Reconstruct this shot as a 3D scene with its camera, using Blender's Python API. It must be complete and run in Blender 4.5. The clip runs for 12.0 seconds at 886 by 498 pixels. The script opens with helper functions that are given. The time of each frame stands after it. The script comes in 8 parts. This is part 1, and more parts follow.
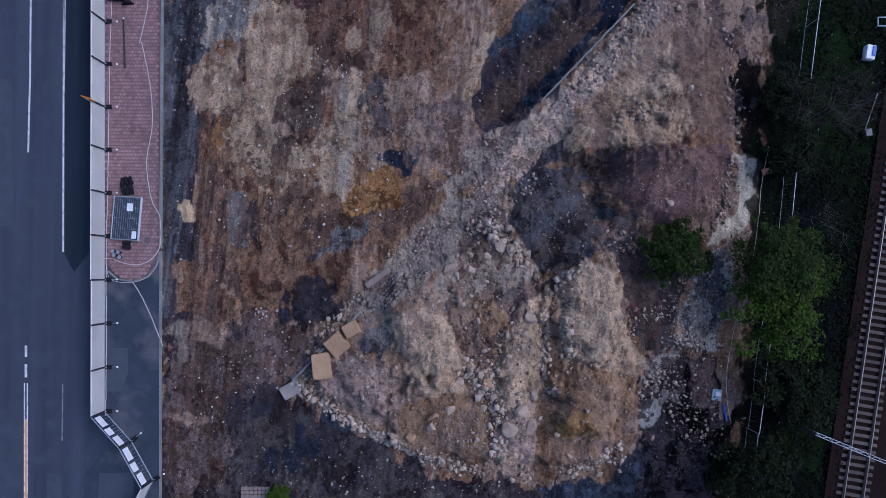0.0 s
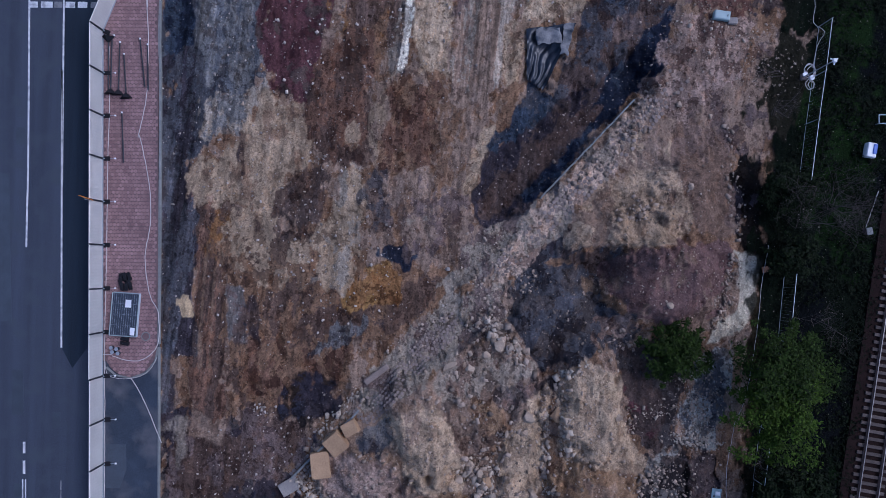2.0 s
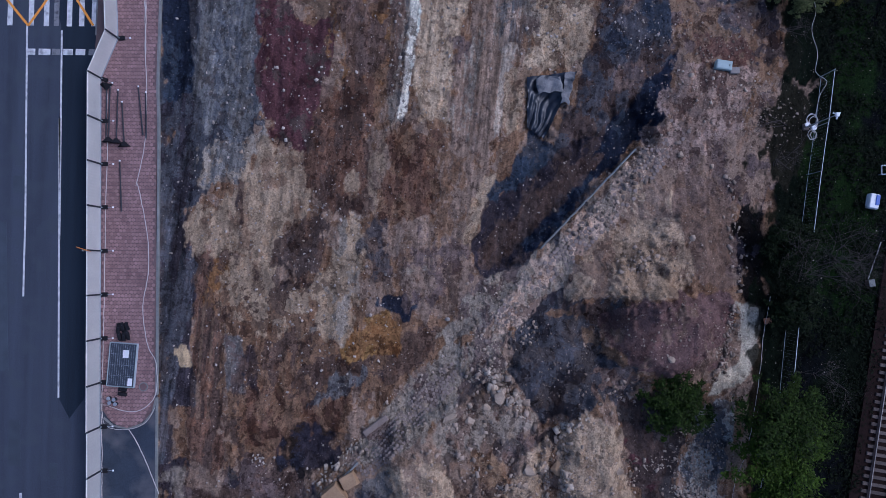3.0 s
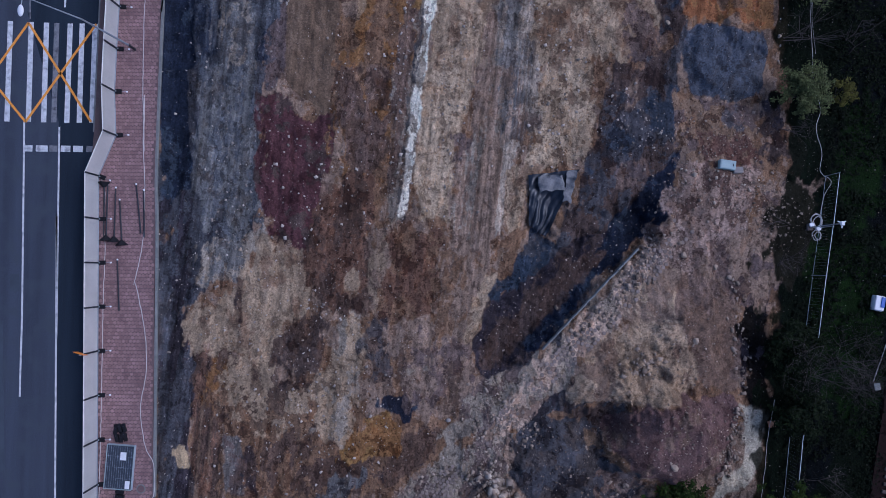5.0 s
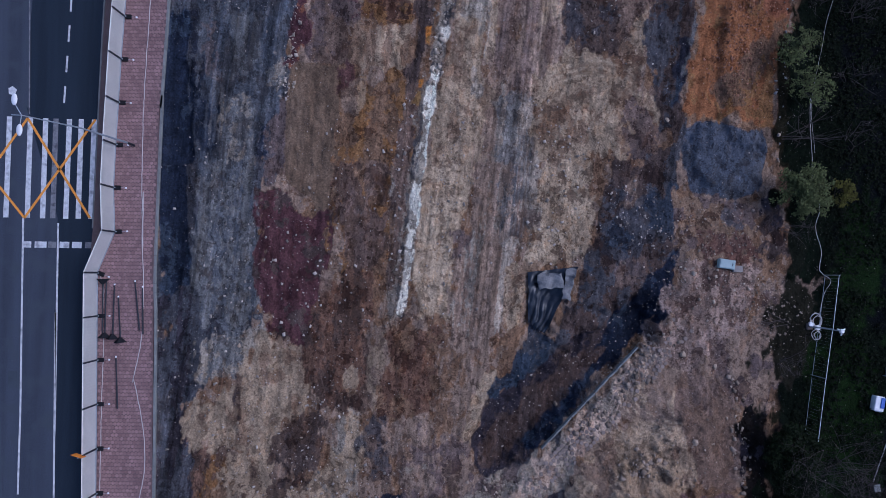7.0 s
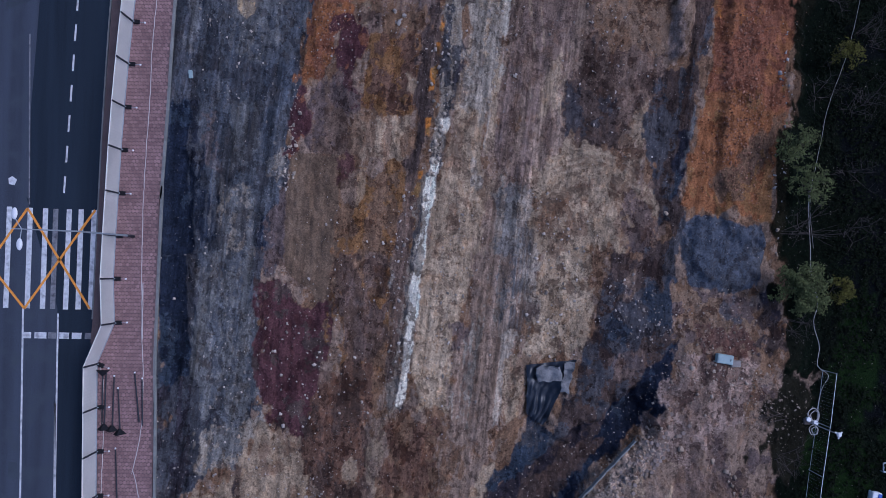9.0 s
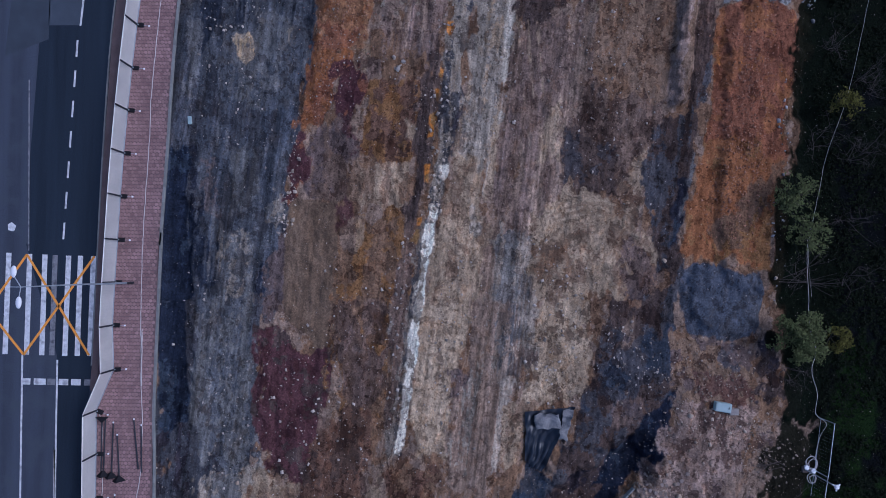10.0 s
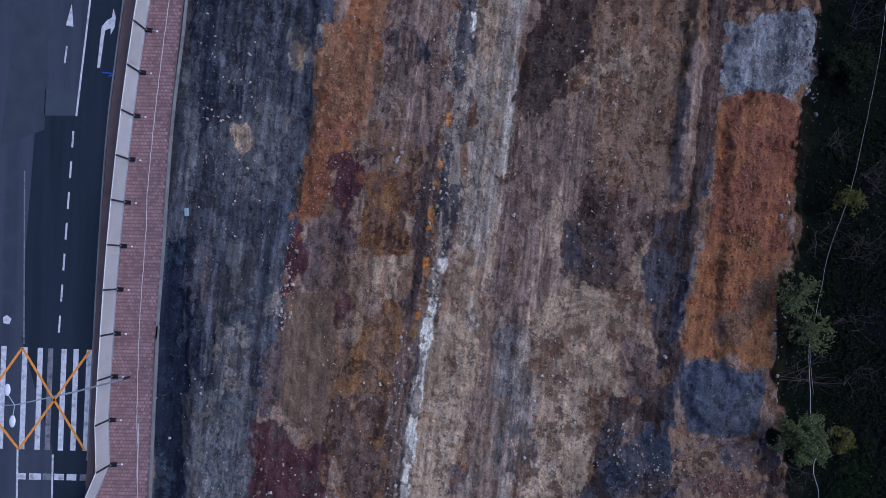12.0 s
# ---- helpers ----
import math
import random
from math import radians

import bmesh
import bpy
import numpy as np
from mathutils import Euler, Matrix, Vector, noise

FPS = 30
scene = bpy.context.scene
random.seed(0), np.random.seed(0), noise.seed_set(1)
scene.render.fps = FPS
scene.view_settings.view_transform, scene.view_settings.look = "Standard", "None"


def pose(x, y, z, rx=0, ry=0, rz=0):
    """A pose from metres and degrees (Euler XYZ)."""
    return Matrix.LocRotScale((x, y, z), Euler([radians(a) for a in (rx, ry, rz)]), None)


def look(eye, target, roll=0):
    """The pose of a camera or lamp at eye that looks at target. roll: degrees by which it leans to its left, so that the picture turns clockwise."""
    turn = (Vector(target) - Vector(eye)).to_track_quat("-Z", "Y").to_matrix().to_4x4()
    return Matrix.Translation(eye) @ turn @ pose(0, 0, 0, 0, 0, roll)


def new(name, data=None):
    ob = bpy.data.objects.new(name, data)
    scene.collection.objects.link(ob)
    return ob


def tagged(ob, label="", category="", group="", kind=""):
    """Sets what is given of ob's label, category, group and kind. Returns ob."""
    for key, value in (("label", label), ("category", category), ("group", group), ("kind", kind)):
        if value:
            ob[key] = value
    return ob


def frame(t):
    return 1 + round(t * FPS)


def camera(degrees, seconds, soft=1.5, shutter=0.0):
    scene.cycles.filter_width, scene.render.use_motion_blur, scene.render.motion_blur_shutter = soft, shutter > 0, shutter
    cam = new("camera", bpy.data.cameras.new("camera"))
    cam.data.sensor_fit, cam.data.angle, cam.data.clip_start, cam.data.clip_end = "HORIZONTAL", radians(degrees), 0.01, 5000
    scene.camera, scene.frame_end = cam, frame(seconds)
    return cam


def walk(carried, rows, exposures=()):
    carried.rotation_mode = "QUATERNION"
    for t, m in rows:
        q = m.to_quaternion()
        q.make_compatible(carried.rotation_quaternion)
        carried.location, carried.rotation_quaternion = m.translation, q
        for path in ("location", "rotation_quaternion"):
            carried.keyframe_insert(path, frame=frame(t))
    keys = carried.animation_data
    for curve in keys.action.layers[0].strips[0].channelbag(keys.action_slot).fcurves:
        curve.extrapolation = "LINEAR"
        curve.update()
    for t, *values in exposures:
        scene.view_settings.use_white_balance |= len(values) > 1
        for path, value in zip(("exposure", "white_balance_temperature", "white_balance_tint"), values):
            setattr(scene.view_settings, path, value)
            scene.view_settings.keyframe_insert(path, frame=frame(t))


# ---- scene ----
cam = camera(69.65, 12.0, soft=0.75)
PATH = [
    (0, (0.567, 0.143, 51.206), (0.306, 1.840, 1.236), -8.328),
    (0.5, (0.589, 2.069, 51.381), (0.306, 3.787, 1.412), -8.913),
    (1, (0.585, 4.031, 51.407), (0.303, 5.739, 1.437), -8.909),
    (1.5, (0.580, 6.007, 51.380), (0.323, 7.654, 1.408), -8.382),
    (2, (0.562, 8.038, 51.317), (0.304, 9.584, 1.341), -8.977),
    (2.5, (0.554, 10.030, 51.246), (0.290, 11.562, 1.270), -9.262),
    (3, (0.506, 12.031, 51.117), (0.277, 13.602, 1.143), -7.709),
    (5, (0.377, 19.884, 50.878), (0.133, 21.569, 0.907), -7.618),
    (5.5, (0.381, 21.764, 51.093), (0.120, 23.536, 1.125), -7.722),
    (6, (0.389, 23.670, 51.153), (0.103, 25.492, 1.187), -8.278),
    (6.5, (0.420, 25.587, 51.122), (0.119, 27.439, 1.157), -8.545),
    (7, (0.390, 27.491, 51.088), (0.125, 29.337, 1.123), -7.492),
    (9, (0.317, 35.070, 51.469), (0.094, 36.747, 1.498), -6.728),
    (9.5, (0.355, 36.995, 51.679), (0.099, 38.627, 1.706), -8.083),
    (10, (0.365, 38.921, 51.657), (0.135, 40.532, 1.683), -7.226),
    (10.5, (0.380, 40.846, 51.528), (0.154, 42.412, 1.553), -7.316),
    (11, (0.389, 42.789, 51.458), (0.137, 44.307, 1.482), -8.440),
    (11.5, (0.401, 44.753, 51.469), (0.120, 46.235, 1.492), -9.714),
    (12, (0.361, 46.701, 51.447), (0.106, 48.150, 1.469), -8.954),
]
walk(cam, [(t, look(eye, target, roll)) for t, eye, target, roll in PATH], exposures=[(0, 0.17, 5050, 22), (3, 0.06, 5050, 22), (6, -0.02, 5050, 22), (12, 0.0, 5050, 22)])

# ---- world and light: overcast evening sky ----
world = bpy.data.worlds.new("world")
scene.world = world
world.use_nodes = True
wn = world.node_tree.nodes
sky = wn.new("ShaderNodeTexSky")
sky.sky_type = "NISHITA"
sky.sun_disc = False
sky.sun_elevation = radians(46)
sky.sun_rotation = radians(72)
sky.air_density = 1.0
sky.dust_density = 2.0
wn["Background"].inputs["Strength"].default_value = 0.11
world.node_tree.links.new(sky.outputs[0], wn["Background"].inputs["Color"])
sun = new("sun", bpy.data.lights.new("sun", "SUN"))
sun.data.energy = 1.5
sun.data.angle = radians(35)
sun.data.color = (1.0, 0.95, 0.88)
sun.matrix_world = look((60, 20, 65), (0, 0, 0))


# ---- materials ----
def nodes_of(name):
    m = bpy.data.materials.new(name)
    m.use_nodes = True
    return m, m.node_tree.nodes, m.node_tree.links, m.node_tree.nodes["Principled BSDF"]


def mat(name, base, rough=0.8, vary=0.25, scale=2.0, fine=14.0, bump=0.3, metal=0.0, island=0.0, dirt=None, obrand=0.0, along=0.0):
    """A worn surface: base colour varied by a coarse and a fine noise, with fine relief."""
    m, n, l, p = nodes_of(name)
    geo = n.new("ShaderNodeNewGeometry")
    big, small = n.new("ShaderNodeTexNoise"), n.new("ShaderNodeTexNoise")
    for node, s, d in ((big, scale, 5.0), (small, fine, 4.0)):
        node.inputs["Scale"].default_value = s
        node.inputs["Detail"].default_value = d
        l.new(geo.outputs["Position"], node.inputs["Vector"])
    if along:
        mp = n.new("ShaderNodeMapping")
        mp.inputs["Scale"].default_value = (1.0, along, 1.0)
        l.new(geo.outputs["Position"], mp.inputs["Vector"])
        l.new(mp.outputs[0], big.inputs["Vector"])
    mixv = n.new("ShaderNodeMath")
    mixv.operation = "ADD"
    l.new(big.outputs["Fac"], mixv.inputs[0])
    l.new(small.outputs["Fac"], mixv.inputs[1])
    rng = n.new("ShaderNodeMapRange")
    rng.inputs["From Min"].default_value, rng.inputs["From Max"].default_value = 0.65, 1.35
    rng.inputs["To Min"].default_value, rng.inputs["To Max"].default_value = 1 - vary, 1 + vary
    l.new(mixv.outputs[0], rng.inputs["Value"])
    val = rng.outputs[0]
    if island or obrand:
        r2 = n.new("ShaderNodeMapRange")
        amount = island or obrand
        r2.inputs["To Min"].default_value, r2.inputs["To Max"].default_value = 1 - amount, 1 + amount
        if island:
            l.new(geo.outputs["Random Per Island"], r2.inputs["Value"])
        else:
            info = n.new("ShaderNodeObjectInfo")
            l.new(info.outputs["Random"], r2.inputs["Value"])
        mul = n.new("ShaderNodeMath")
        mul.operation = "MULTIPLY"
        l.new(val, mul.inputs[0])
        l.new(r2.outputs[0], mul.inputs[1])
        val = mul.outputs[0]
    vm = n.new("ShaderNodeVectorMath")
    vm.operation = "SCALE"
    vm.inputs[0].default_value = base
    l.new(val, vm.inputs["Scale"])
    colour = vm.outputs[0]
    if dirt:
        mx = n.new("ShaderNodeMix")
        mx.data_type = "RGBA"
        ramp = n.new("ShaderNodeMapRange")
        ramp.inputs["From Min"].default_value, ramp.inputs["From Max"].default_value = 0.5, 0.7
        d = n.new("ShaderNodeTexNoise")
        d.inputs["Scale"].default_value, d.inputs["Detail"].default_value = scale * 0.7, 7.0
        l.new(geo.outputs["Position"], d.inputs["Vector"])
        l.new(d.outputs["Fac"], ramp.inputs["Value"])
        l.new(ramp.outputs[0], mx.inputs["Factor"])
        l.new(colour, mx.inputs[6])
        mx.inputs[7].default_value = (*dirt, 1)
        colour = mx.outputs[2]
    l.new(colour, p.inputs["Base Color"])
    p.inputs["Roughness"].default_value = rough
    p.inputs["Metallic"].default_value = metal
    if rough >= 0.7:
        p.inputs["Specular IOR Level"].default_value = 0.12
    if bump:
        b = n.new("ShaderNodeBump")
        b.inputs["Strength"].default_value = bump
        b.inputs["Distance"].default_value = 0.03
        l.new(mixv.outputs[0], b.inputs["Height"])
        l.new(b.outputs[0], p.inputs["Normal"])
    return m


def soil_material():
    """Bare earth: the colour of the soil comes with the mesh; clods, grit and pebbles are added here."""
    m, n, l, p = nodes_of("soil")
    geo = n.new("ShaderNodeNewGeometry")
    att = n.new("ShaderNodeAttribute")
    att.attribute_name = "soil"

    def noise_at(s, d, rough=0.6):
        node = n.new("ShaderNodeTexNoise")
        node.inputs["Scale"].default_value, node.inputs["Detail"].default_value = s, d
        node.inputs["Roughness"].default_value = rough
        l.new(geo.outputs["Position"], node.inputs["Vector"])
        return node.outputs["Fac"]

    def ranged(v, a, b, c, d):
        r = n.new("ShaderNodeMapRange")
        for k, x in zip(("From Min", "From Max", "To Min", "To Max"), (a, b, c, d)):
            r.inputs[k].default_value = x
        l.new(v, r.inputs["Value"])
        return r.outputs[0]

    def math2(op, a, b):
        q = n.new("ShaderNodeMath")
        q.operation = op
        l.new(a, q.inputs[0])
        l.new(b, q.inputs[1])
        return q.outputs[0]

    def stretched(s, along, d, rough, turn=6.0):
        """Noise drawn out along the site."""
        mp = n.new("ShaderNodeMapping")
        mp.inputs["Scale"].default_value = (1.0, along, 1.0)
        turned = n.new("ShaderNodeMapping")
        turned.inputs["Rotation"].default_value = (0, 0, radians(turn))
        l.new(geo.outputs["Position"], turned.inputs["Vector"])
        l.new(turned.outputs[0], mp.inputs["Vector"])
        node = n.new("ShaderNodeTexNoise")
        node.inputs["Scale"].default_value, node.inputs["Detail"].default_value = s, d
        node.inputs["Roughness"].default_value = rough
        l.new(mp.outputs[0], node.inputs["Vector"])
        return node.outputs["Fac"]

    def pebbles(scale, share, lo, hi):
        """Scattered small stones: some cells of a mosaic carry one."""
        vor = n.new("ShaderNodeTexVoronoi")
        vor.inputs["Scale"].default_value = scale
        l.new(geo.outputs["Position"], vor.inputs["Vector"])
        sep = n.new("ShaderNodeSeparateColor")
        l.new(vor.outputs["Color"], sep.inputs[0])
        near = ranged(math2("MULTIPLY", vor.outputs["Distance"], ranged(sep.outputs[1], 0.0, 1.0, 0.8, 2.2)), lo, hi, 1.0, 0.0)
        return math2("MULTIPLY", near, ranged(sep.outputs[0], 1 - share, 1.001 - share, 0.0, 1.0))

    # the mesh says how far the earth is drawn out in bands, how lumpy it is, where another soil shows, and where clods lie
    def parts_of(name):
        at, split = n.new("ShaderNodeAttribute"), n.new("ShaderNodeSeparateColor")
        at.attribute_name = name
        l.new(at.outputs["Color"], split.inputs[0])
        return at.outputs["Color"], split.outputs

    under = parts_of("under")[0]
    drawn, broken = parts_of("worked")[1][:2]
    patch, lump, lumplet = parts_of("clods")[1]
    grit, crumb = noise_at(7.0, 4.0, 0.65), noise_at(22.0, 3.0, 0.7)
    ragged = ranged(noise_at(1.9, 9.0, 0.72), 0.2, 0.8, -0.2, 0.2)
    shows = ranged(math2("ADD", patch, ragged), -0.012, 0.016, 0.0, 0.9)
    lump, lumplet = math2("ADD", lump, ragged), math2("ADD", lumplet, ranged(grit, 0.2, 0.8, -0.12, 0.12))
    dark_clod = math2("MAXIMUM", ranged(lump, -0.16, -0.13, 1.0, 0.0), ranged(lumplet, -0.235, -0.2, 0.8, 0.0))
    pale_clod = math2("MAXIMUM", ranged(lump, 0.13, 0.15, 0.0, 0.6), ranged(lumplet, 0.18, 0.2, 0.0, 0.7))
    fine = noise_at(4.5, 7.0, 0.66)
    dark_clod = math2("MAXIMUM", dark_clod, ranged(fine, 0.595, 0.625, 0.0, 0.9))
    pale_clod = math2("MAXIMUM", pale_clod, ranged(fine, 0.365, 0.39, 0.7, 0.0))
    # thin cracks and ruts, in stretches
    hollow = stretched(1.3, 0.45, 4.0, 0.6, 25.0)
    crack = math2("MULTIPLY", math2("MULTIPLY", ranged(hollow, 0.485, 0.5, 0.0, 1.0), ranged(hollow, 0.5, 0.515, 1.0, 0.0)), ranged(noise_at(0.7, 3.0, 0.5), 0.5, 0.56, 0.0, 1.0))
    dark_clod = math2("MAXIMUM", dark_clod, crack)
    rusty = ranged(stretched(1.1, 0.6, 8.0, 0.7), 0.53, 0.6, 0.0, 0.8)
    mottle = noise_at(0.9, 6.0, 0.55)
    scrape = stretched(4.0, 0.035, 5.0, 0.6)
    small, tiny = pebbles(5.0, 0.03, 0.2, 0.26), pebbles(11.0, 0.05, 0.24, 0.32)

    def shift(amount, fac, colour, by):
        """Multiplies colour where fac says so."""
        mx = n.new("ShaderNodeMix")
        mx.data_type, mx.blend_type = "RGBA", "MULTIPLY"
        l.new(math2("MULTIPLY", fac, amount) if amount else fac, mx.inputs["Factor"])
        l.new(colour, mx.inputs[6])
        mx.inputs[7].default_value = (*by, 1)
        return mx.outputs[2]

    two = n.new("ShaderNodeMix")
    two.data_type = "RGBA"
    l.new(shows, two.inputs["Factor"])
    l.new(att.outputs["Color"], two.inputs[6])
    l.new(under, two.inputs[7])
    colour = shift(broken, dark_clod, two.outputs[2], (0.36, 0.32, 0.33))
    colour = shift(broken, rusty, colour, (1.0, 0.86, 0.74))
    lift = math2("ADD", ranged(grit, 0.3, 0.7, 0.66, 1.34), math2("MULTIPLY", math2("MULTIPLY", pale_clod, broken), ranged(crumb, 0.3, 0.7, 0.1, 0.5)))
    line = n.new("ShaderNodeMix")
    line.inputs[2].default_value = 1.0
    l.new(ranged(drawn, 0.0, 1.0, 0.15, 1.0), line.inputs["Factor"])
    l.new(ranged(scrape, 0.36, 0.64, 0.66, 1.34), line.inputs[3])
    val = math2("MULTIPLY", math2("MULTIPLY", lift, ranged(crumb, 0.3, 0.7, 0.7, 1.3)), math2("MULTIPLY", line.outputs[0], ranged(mottle, 0.34, 0.66, 0.82, 1.18)))
    tint = n.new("ShaderNodeVectorMath")
    tint.operation = "SCALE"
    l.new(colour, tint.inputs[0])
    l.new(val, tint.inputs["Scale"])
    mx = n.new("ShaderNodeMix")
    mx.data_type = "RGBA"
    l.new(math2("MULTIPLY", math2("MAXIMUM", small, tiny), ranged(grit, 0.35, 0.65, 0.35, 1.0)), mx.inputs["Factor"])
    l.new(tint.outputs[0], mx.inputs[6])
    mx.inputs[7].default_value = (0.5, 0.43, 0.37, 1)
    l.new(mx.outputs[2], p.inputs["Base Color"])
    p.inputs["Roughness"].default_value = 0.95
    p.inputs["Specular IOR Level"].default_value = 0.06
    b = n.new("ShaderNodeBump")
    b.inputs["Strength"].default_value = 0.9
    b.inputs["Distance"].default_value = 0.1
    hsum = math2("ADD", math2("ADD", grit, math2("MULTIPLY", pale_clod, broken)), math2("SUBTRACT", math2("ADD", small, tiny), math2("MULTIPLY", dark_clod, broken)))
    l.new(hsum, b.inputs["Height"])
    l.new(b.outputs[0], p.inputs["Normal"])
    return m


SOIL = soil_material()
ASPHALT = mat("asphalt", (0.053, 0.061, 0.081), 0.85, 0.36, 0.9, 11.0, 0.3, dirt=(0.058, 0.068, 0.084), along=0.04)
ASPHALT_NEW = mat("new asphalt", (0.02, 0.028, 0.04), 0.8, 0.35, 1.2, 11.0, 0.3, along=0.05)
ASPHALT_PATCH = mat("asphalt patch", (0.056, 0.067, 0.084), 0.9, 0.2, 0.8, 16.0, 0.25, obrand=0.12)
DRIVE = mat("driveway asphalt", (0.04, 0.05, 0.068), 0.85, 0.3, 0.6, 12.0, 0.3, dirt=(0.1, 0.1, 0.11))
LINE_WHITE = mat("road paint", (0.6, 0.6, 0.6), 0.7, 0.25, 3.0, 20.0, 0.1, dirt=(0.3, 0.3, 0.31))
LINE_WORN = mat("worn road paint", (0.2, 0.2, 0.21), 0.8, 0.4, 3.0, 16.0, 0.1, dirt=(0.07, 0.07, 0.08))
LINE_YELLOW = mat("yellow road paint", (0.75, 0.3, 0.05), 0.7, 0.2, 3.0, 20.0, 0.1)
PAVER = mat("red pavers", (0.27, 0.168, 0.16), 0.9, 0.3, 0.4, 10.0, 0.25, island=0.2)
MORTAR = mat("paver joints", (0.15, 0.1, 0.097), 0.95, 0.3, 2.0, 14.0, 0.2)
BROWN_PAVER = mat("brown pavers", (0.14, 0.1, 0.092), 0.9, 0.25, 1.0, 12.0, 0.25)
KERB = mat("kerb concrete", (0.2, 0.205, 0.195), 0.9, 0.2, 1.5, 14.0, 0.2, obrand=0.12)
CONCRETE = mat("concrete", (0.28, 0.25, 0.22), 0.9, 0.25, 1.5, 12.0, 0.35, dirt=(0.22, 0.2, 0.19))
STONE = mat("rubble stone", (0.27, 0.21, 0.16), 0.9, 0.25, 2.0, 12.0, 0.4, island=0.6)
BOULDER = mat("pale stone", (0.35, 0.27, 0.195), 0.9, 0.22, 1.5, 9.0, 0.5, obrand=0.18, dirt=(0.22, 0.165, 0.115))
TAN_STONE = mat("tan stone block", (0.36, 0.235, 0.135), 0.9, 0.2, 1.2, 9.0, 0.5, obrand=0.1)
SETT = mat("stone setts", (0.225, 0.178, 0.15), 0.9, 0.25, 1.2, 12.0, 0.4, island=0.25)
SHEET = mat("fence sheet", (0.8, 0.75, 0.69), 0.6, 0.08, 0.7, 9.0, 0.05, obrand=0.06)
DARK_STEEL = mat("dark steel", (0.03, 0.032, 0.04), 0.5, 0.2, 3.0, 20.0, 0.1, 0.4)
STEEL = mat("galvanised steel", (0.36, 0.4, 0.44), 0.45, 0.15, 3.0, 20.0, 0.1, 0.5)
RUBBER = mat("black rubber", (0.015, 0.015, 0.018), 0.8, 0.2, 3.0, 20.0, 0.15)
CABLE = mat("white cable", (0.5, 0.46, 0.44), 0.6, 0.1, 3.0, 20.0, 0.0)
WHITE = mat("white plastic", (0.75, 0.75, 0.76), 0.5, 0.08, 3.0, 20.0, 0.0)
ORANGE = mat("orange sign face", (0.85, 0.27, 0.02), 0.5, 0.1, 3.0, 20.0, 0.0)
TURQUOISE = mat("pale turquoise panel", (0.29, 0.38, 0.38), 0.5, 0.1, 3.0, 20.0, 0.05)
BLUE = mat("blue plastic", (0.03, 0.1, 0.42), 0.5, 0.12, 3.0, 20.0, 0.05)
TARP = mat("black sheeting", (0.012, 0.016, 0.024), 0.35, 0.2, 1.5, 8.0, 0.3, dirt=(0.03, 0.035, 0.045))
RUST_STEEL = mat("rusty rail steel", (0.3, 0.2, 0.16), 0.5, 0.2, 4.0, 20.0, 0.1, 0.5)
RAIL_HEAD = mat("worn rail head", (0.22, 0.2, 0.19), 0.5, 0.1, 4.0, 20.0, 0.0, 0.7)
SLEEPER = mat("concrete sleeper", (0.1, 0.08, 0.07), 0.9, 0.25, 2.0, 12.0, 0.3, obrand=0.25)
BALLAST = mat("rusty ballast", (0.015, 0.008, 0.007), 0.95, 0.35, 2.5, 14.0, 0.9)
LEAF = mat("green leaves", (0.034, 0.06, 0.0045), 0.7, 0.35, 0.8, 6.0, 0.0, island=0.5)
LEAF_MID = mat("mid green leaves", (0.017, 0.031, 0.0035), 0.75, 0.35, 0.8, 6.0, 0.0, island=0.6)
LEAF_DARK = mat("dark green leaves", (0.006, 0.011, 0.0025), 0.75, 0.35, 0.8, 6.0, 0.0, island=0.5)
LEAF_OLIVE = mat("olive leaves", (0.075, 0.088, 0.032), 0.75, 0.35, 0.8, 6.0, 0.0, island=0.5)
LEAF_YELLOW = mat("yellow leaves", (0.07, 0.066, 0.012), 0.75, 0.3, 0.8, 6.0, 0.0, island=0.4)
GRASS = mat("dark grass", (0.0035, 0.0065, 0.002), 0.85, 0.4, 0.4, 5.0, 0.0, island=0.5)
BARK = mat("grey bark", (0.05, 0.042, 0.036), 0.9, 0.3, 3.0, 14.0, 0.5)
TWIG = mat("bare twigs", (0.07, 0.057, 0.052), 0.9, 0.3, 3.0, 14.0, 0.2)


# ---- small builders ----
def link_bm(name, bm, material, parent=None, label="", smooth=False):
    me = bpy.data.meshes.new(name)
    bm.to_mesh(me)
    bm.free()
    me.materials.append(material)
    if smooth:
        for p in me.polygons:
            p.use_smooth = True
    ob = new(name, me)
    if parent:
        ob.parent = parent
    if label:
        ob["label"] = label
    return ob


part = link_bm


def raw(name, verts, faces, material, parent=None, label=""):
    me = bpy.data.meshes.new(name)
    me.from_pydata(verts, [], faces)
    me.materials.append(material)
    me.update()
    ob = new(name, me)
    if parent:
        ob.parent = parent
    if label:
        ob["label"] = label
    return ob


def thing(name, m, label, category, group=""):
    ob = new(name)
    ob.empty_display_size = 0.2
    ob.matrix_basis = m
    return tagged(ob, label, category, group)


def box(bm, sx, sy, sz, m=Matrix(), bevel=0.0):
    """A box on its base centre, edges eased."""
    made = bmesh.ops.create_cube(bm, size=1.0, matrix=m @ Matrix.Translation((0, 0, sz / 2)) @ Matrix.Diagonal((sx, sy, sz, 1)))
    if bevel:
        edges = list({e for v in made["verts"] for e in v.link_edges})
        bmesh.ops.bevel(bm, geom=edges, offset=bevel, segments=1, affect="EDGES")
    return bm


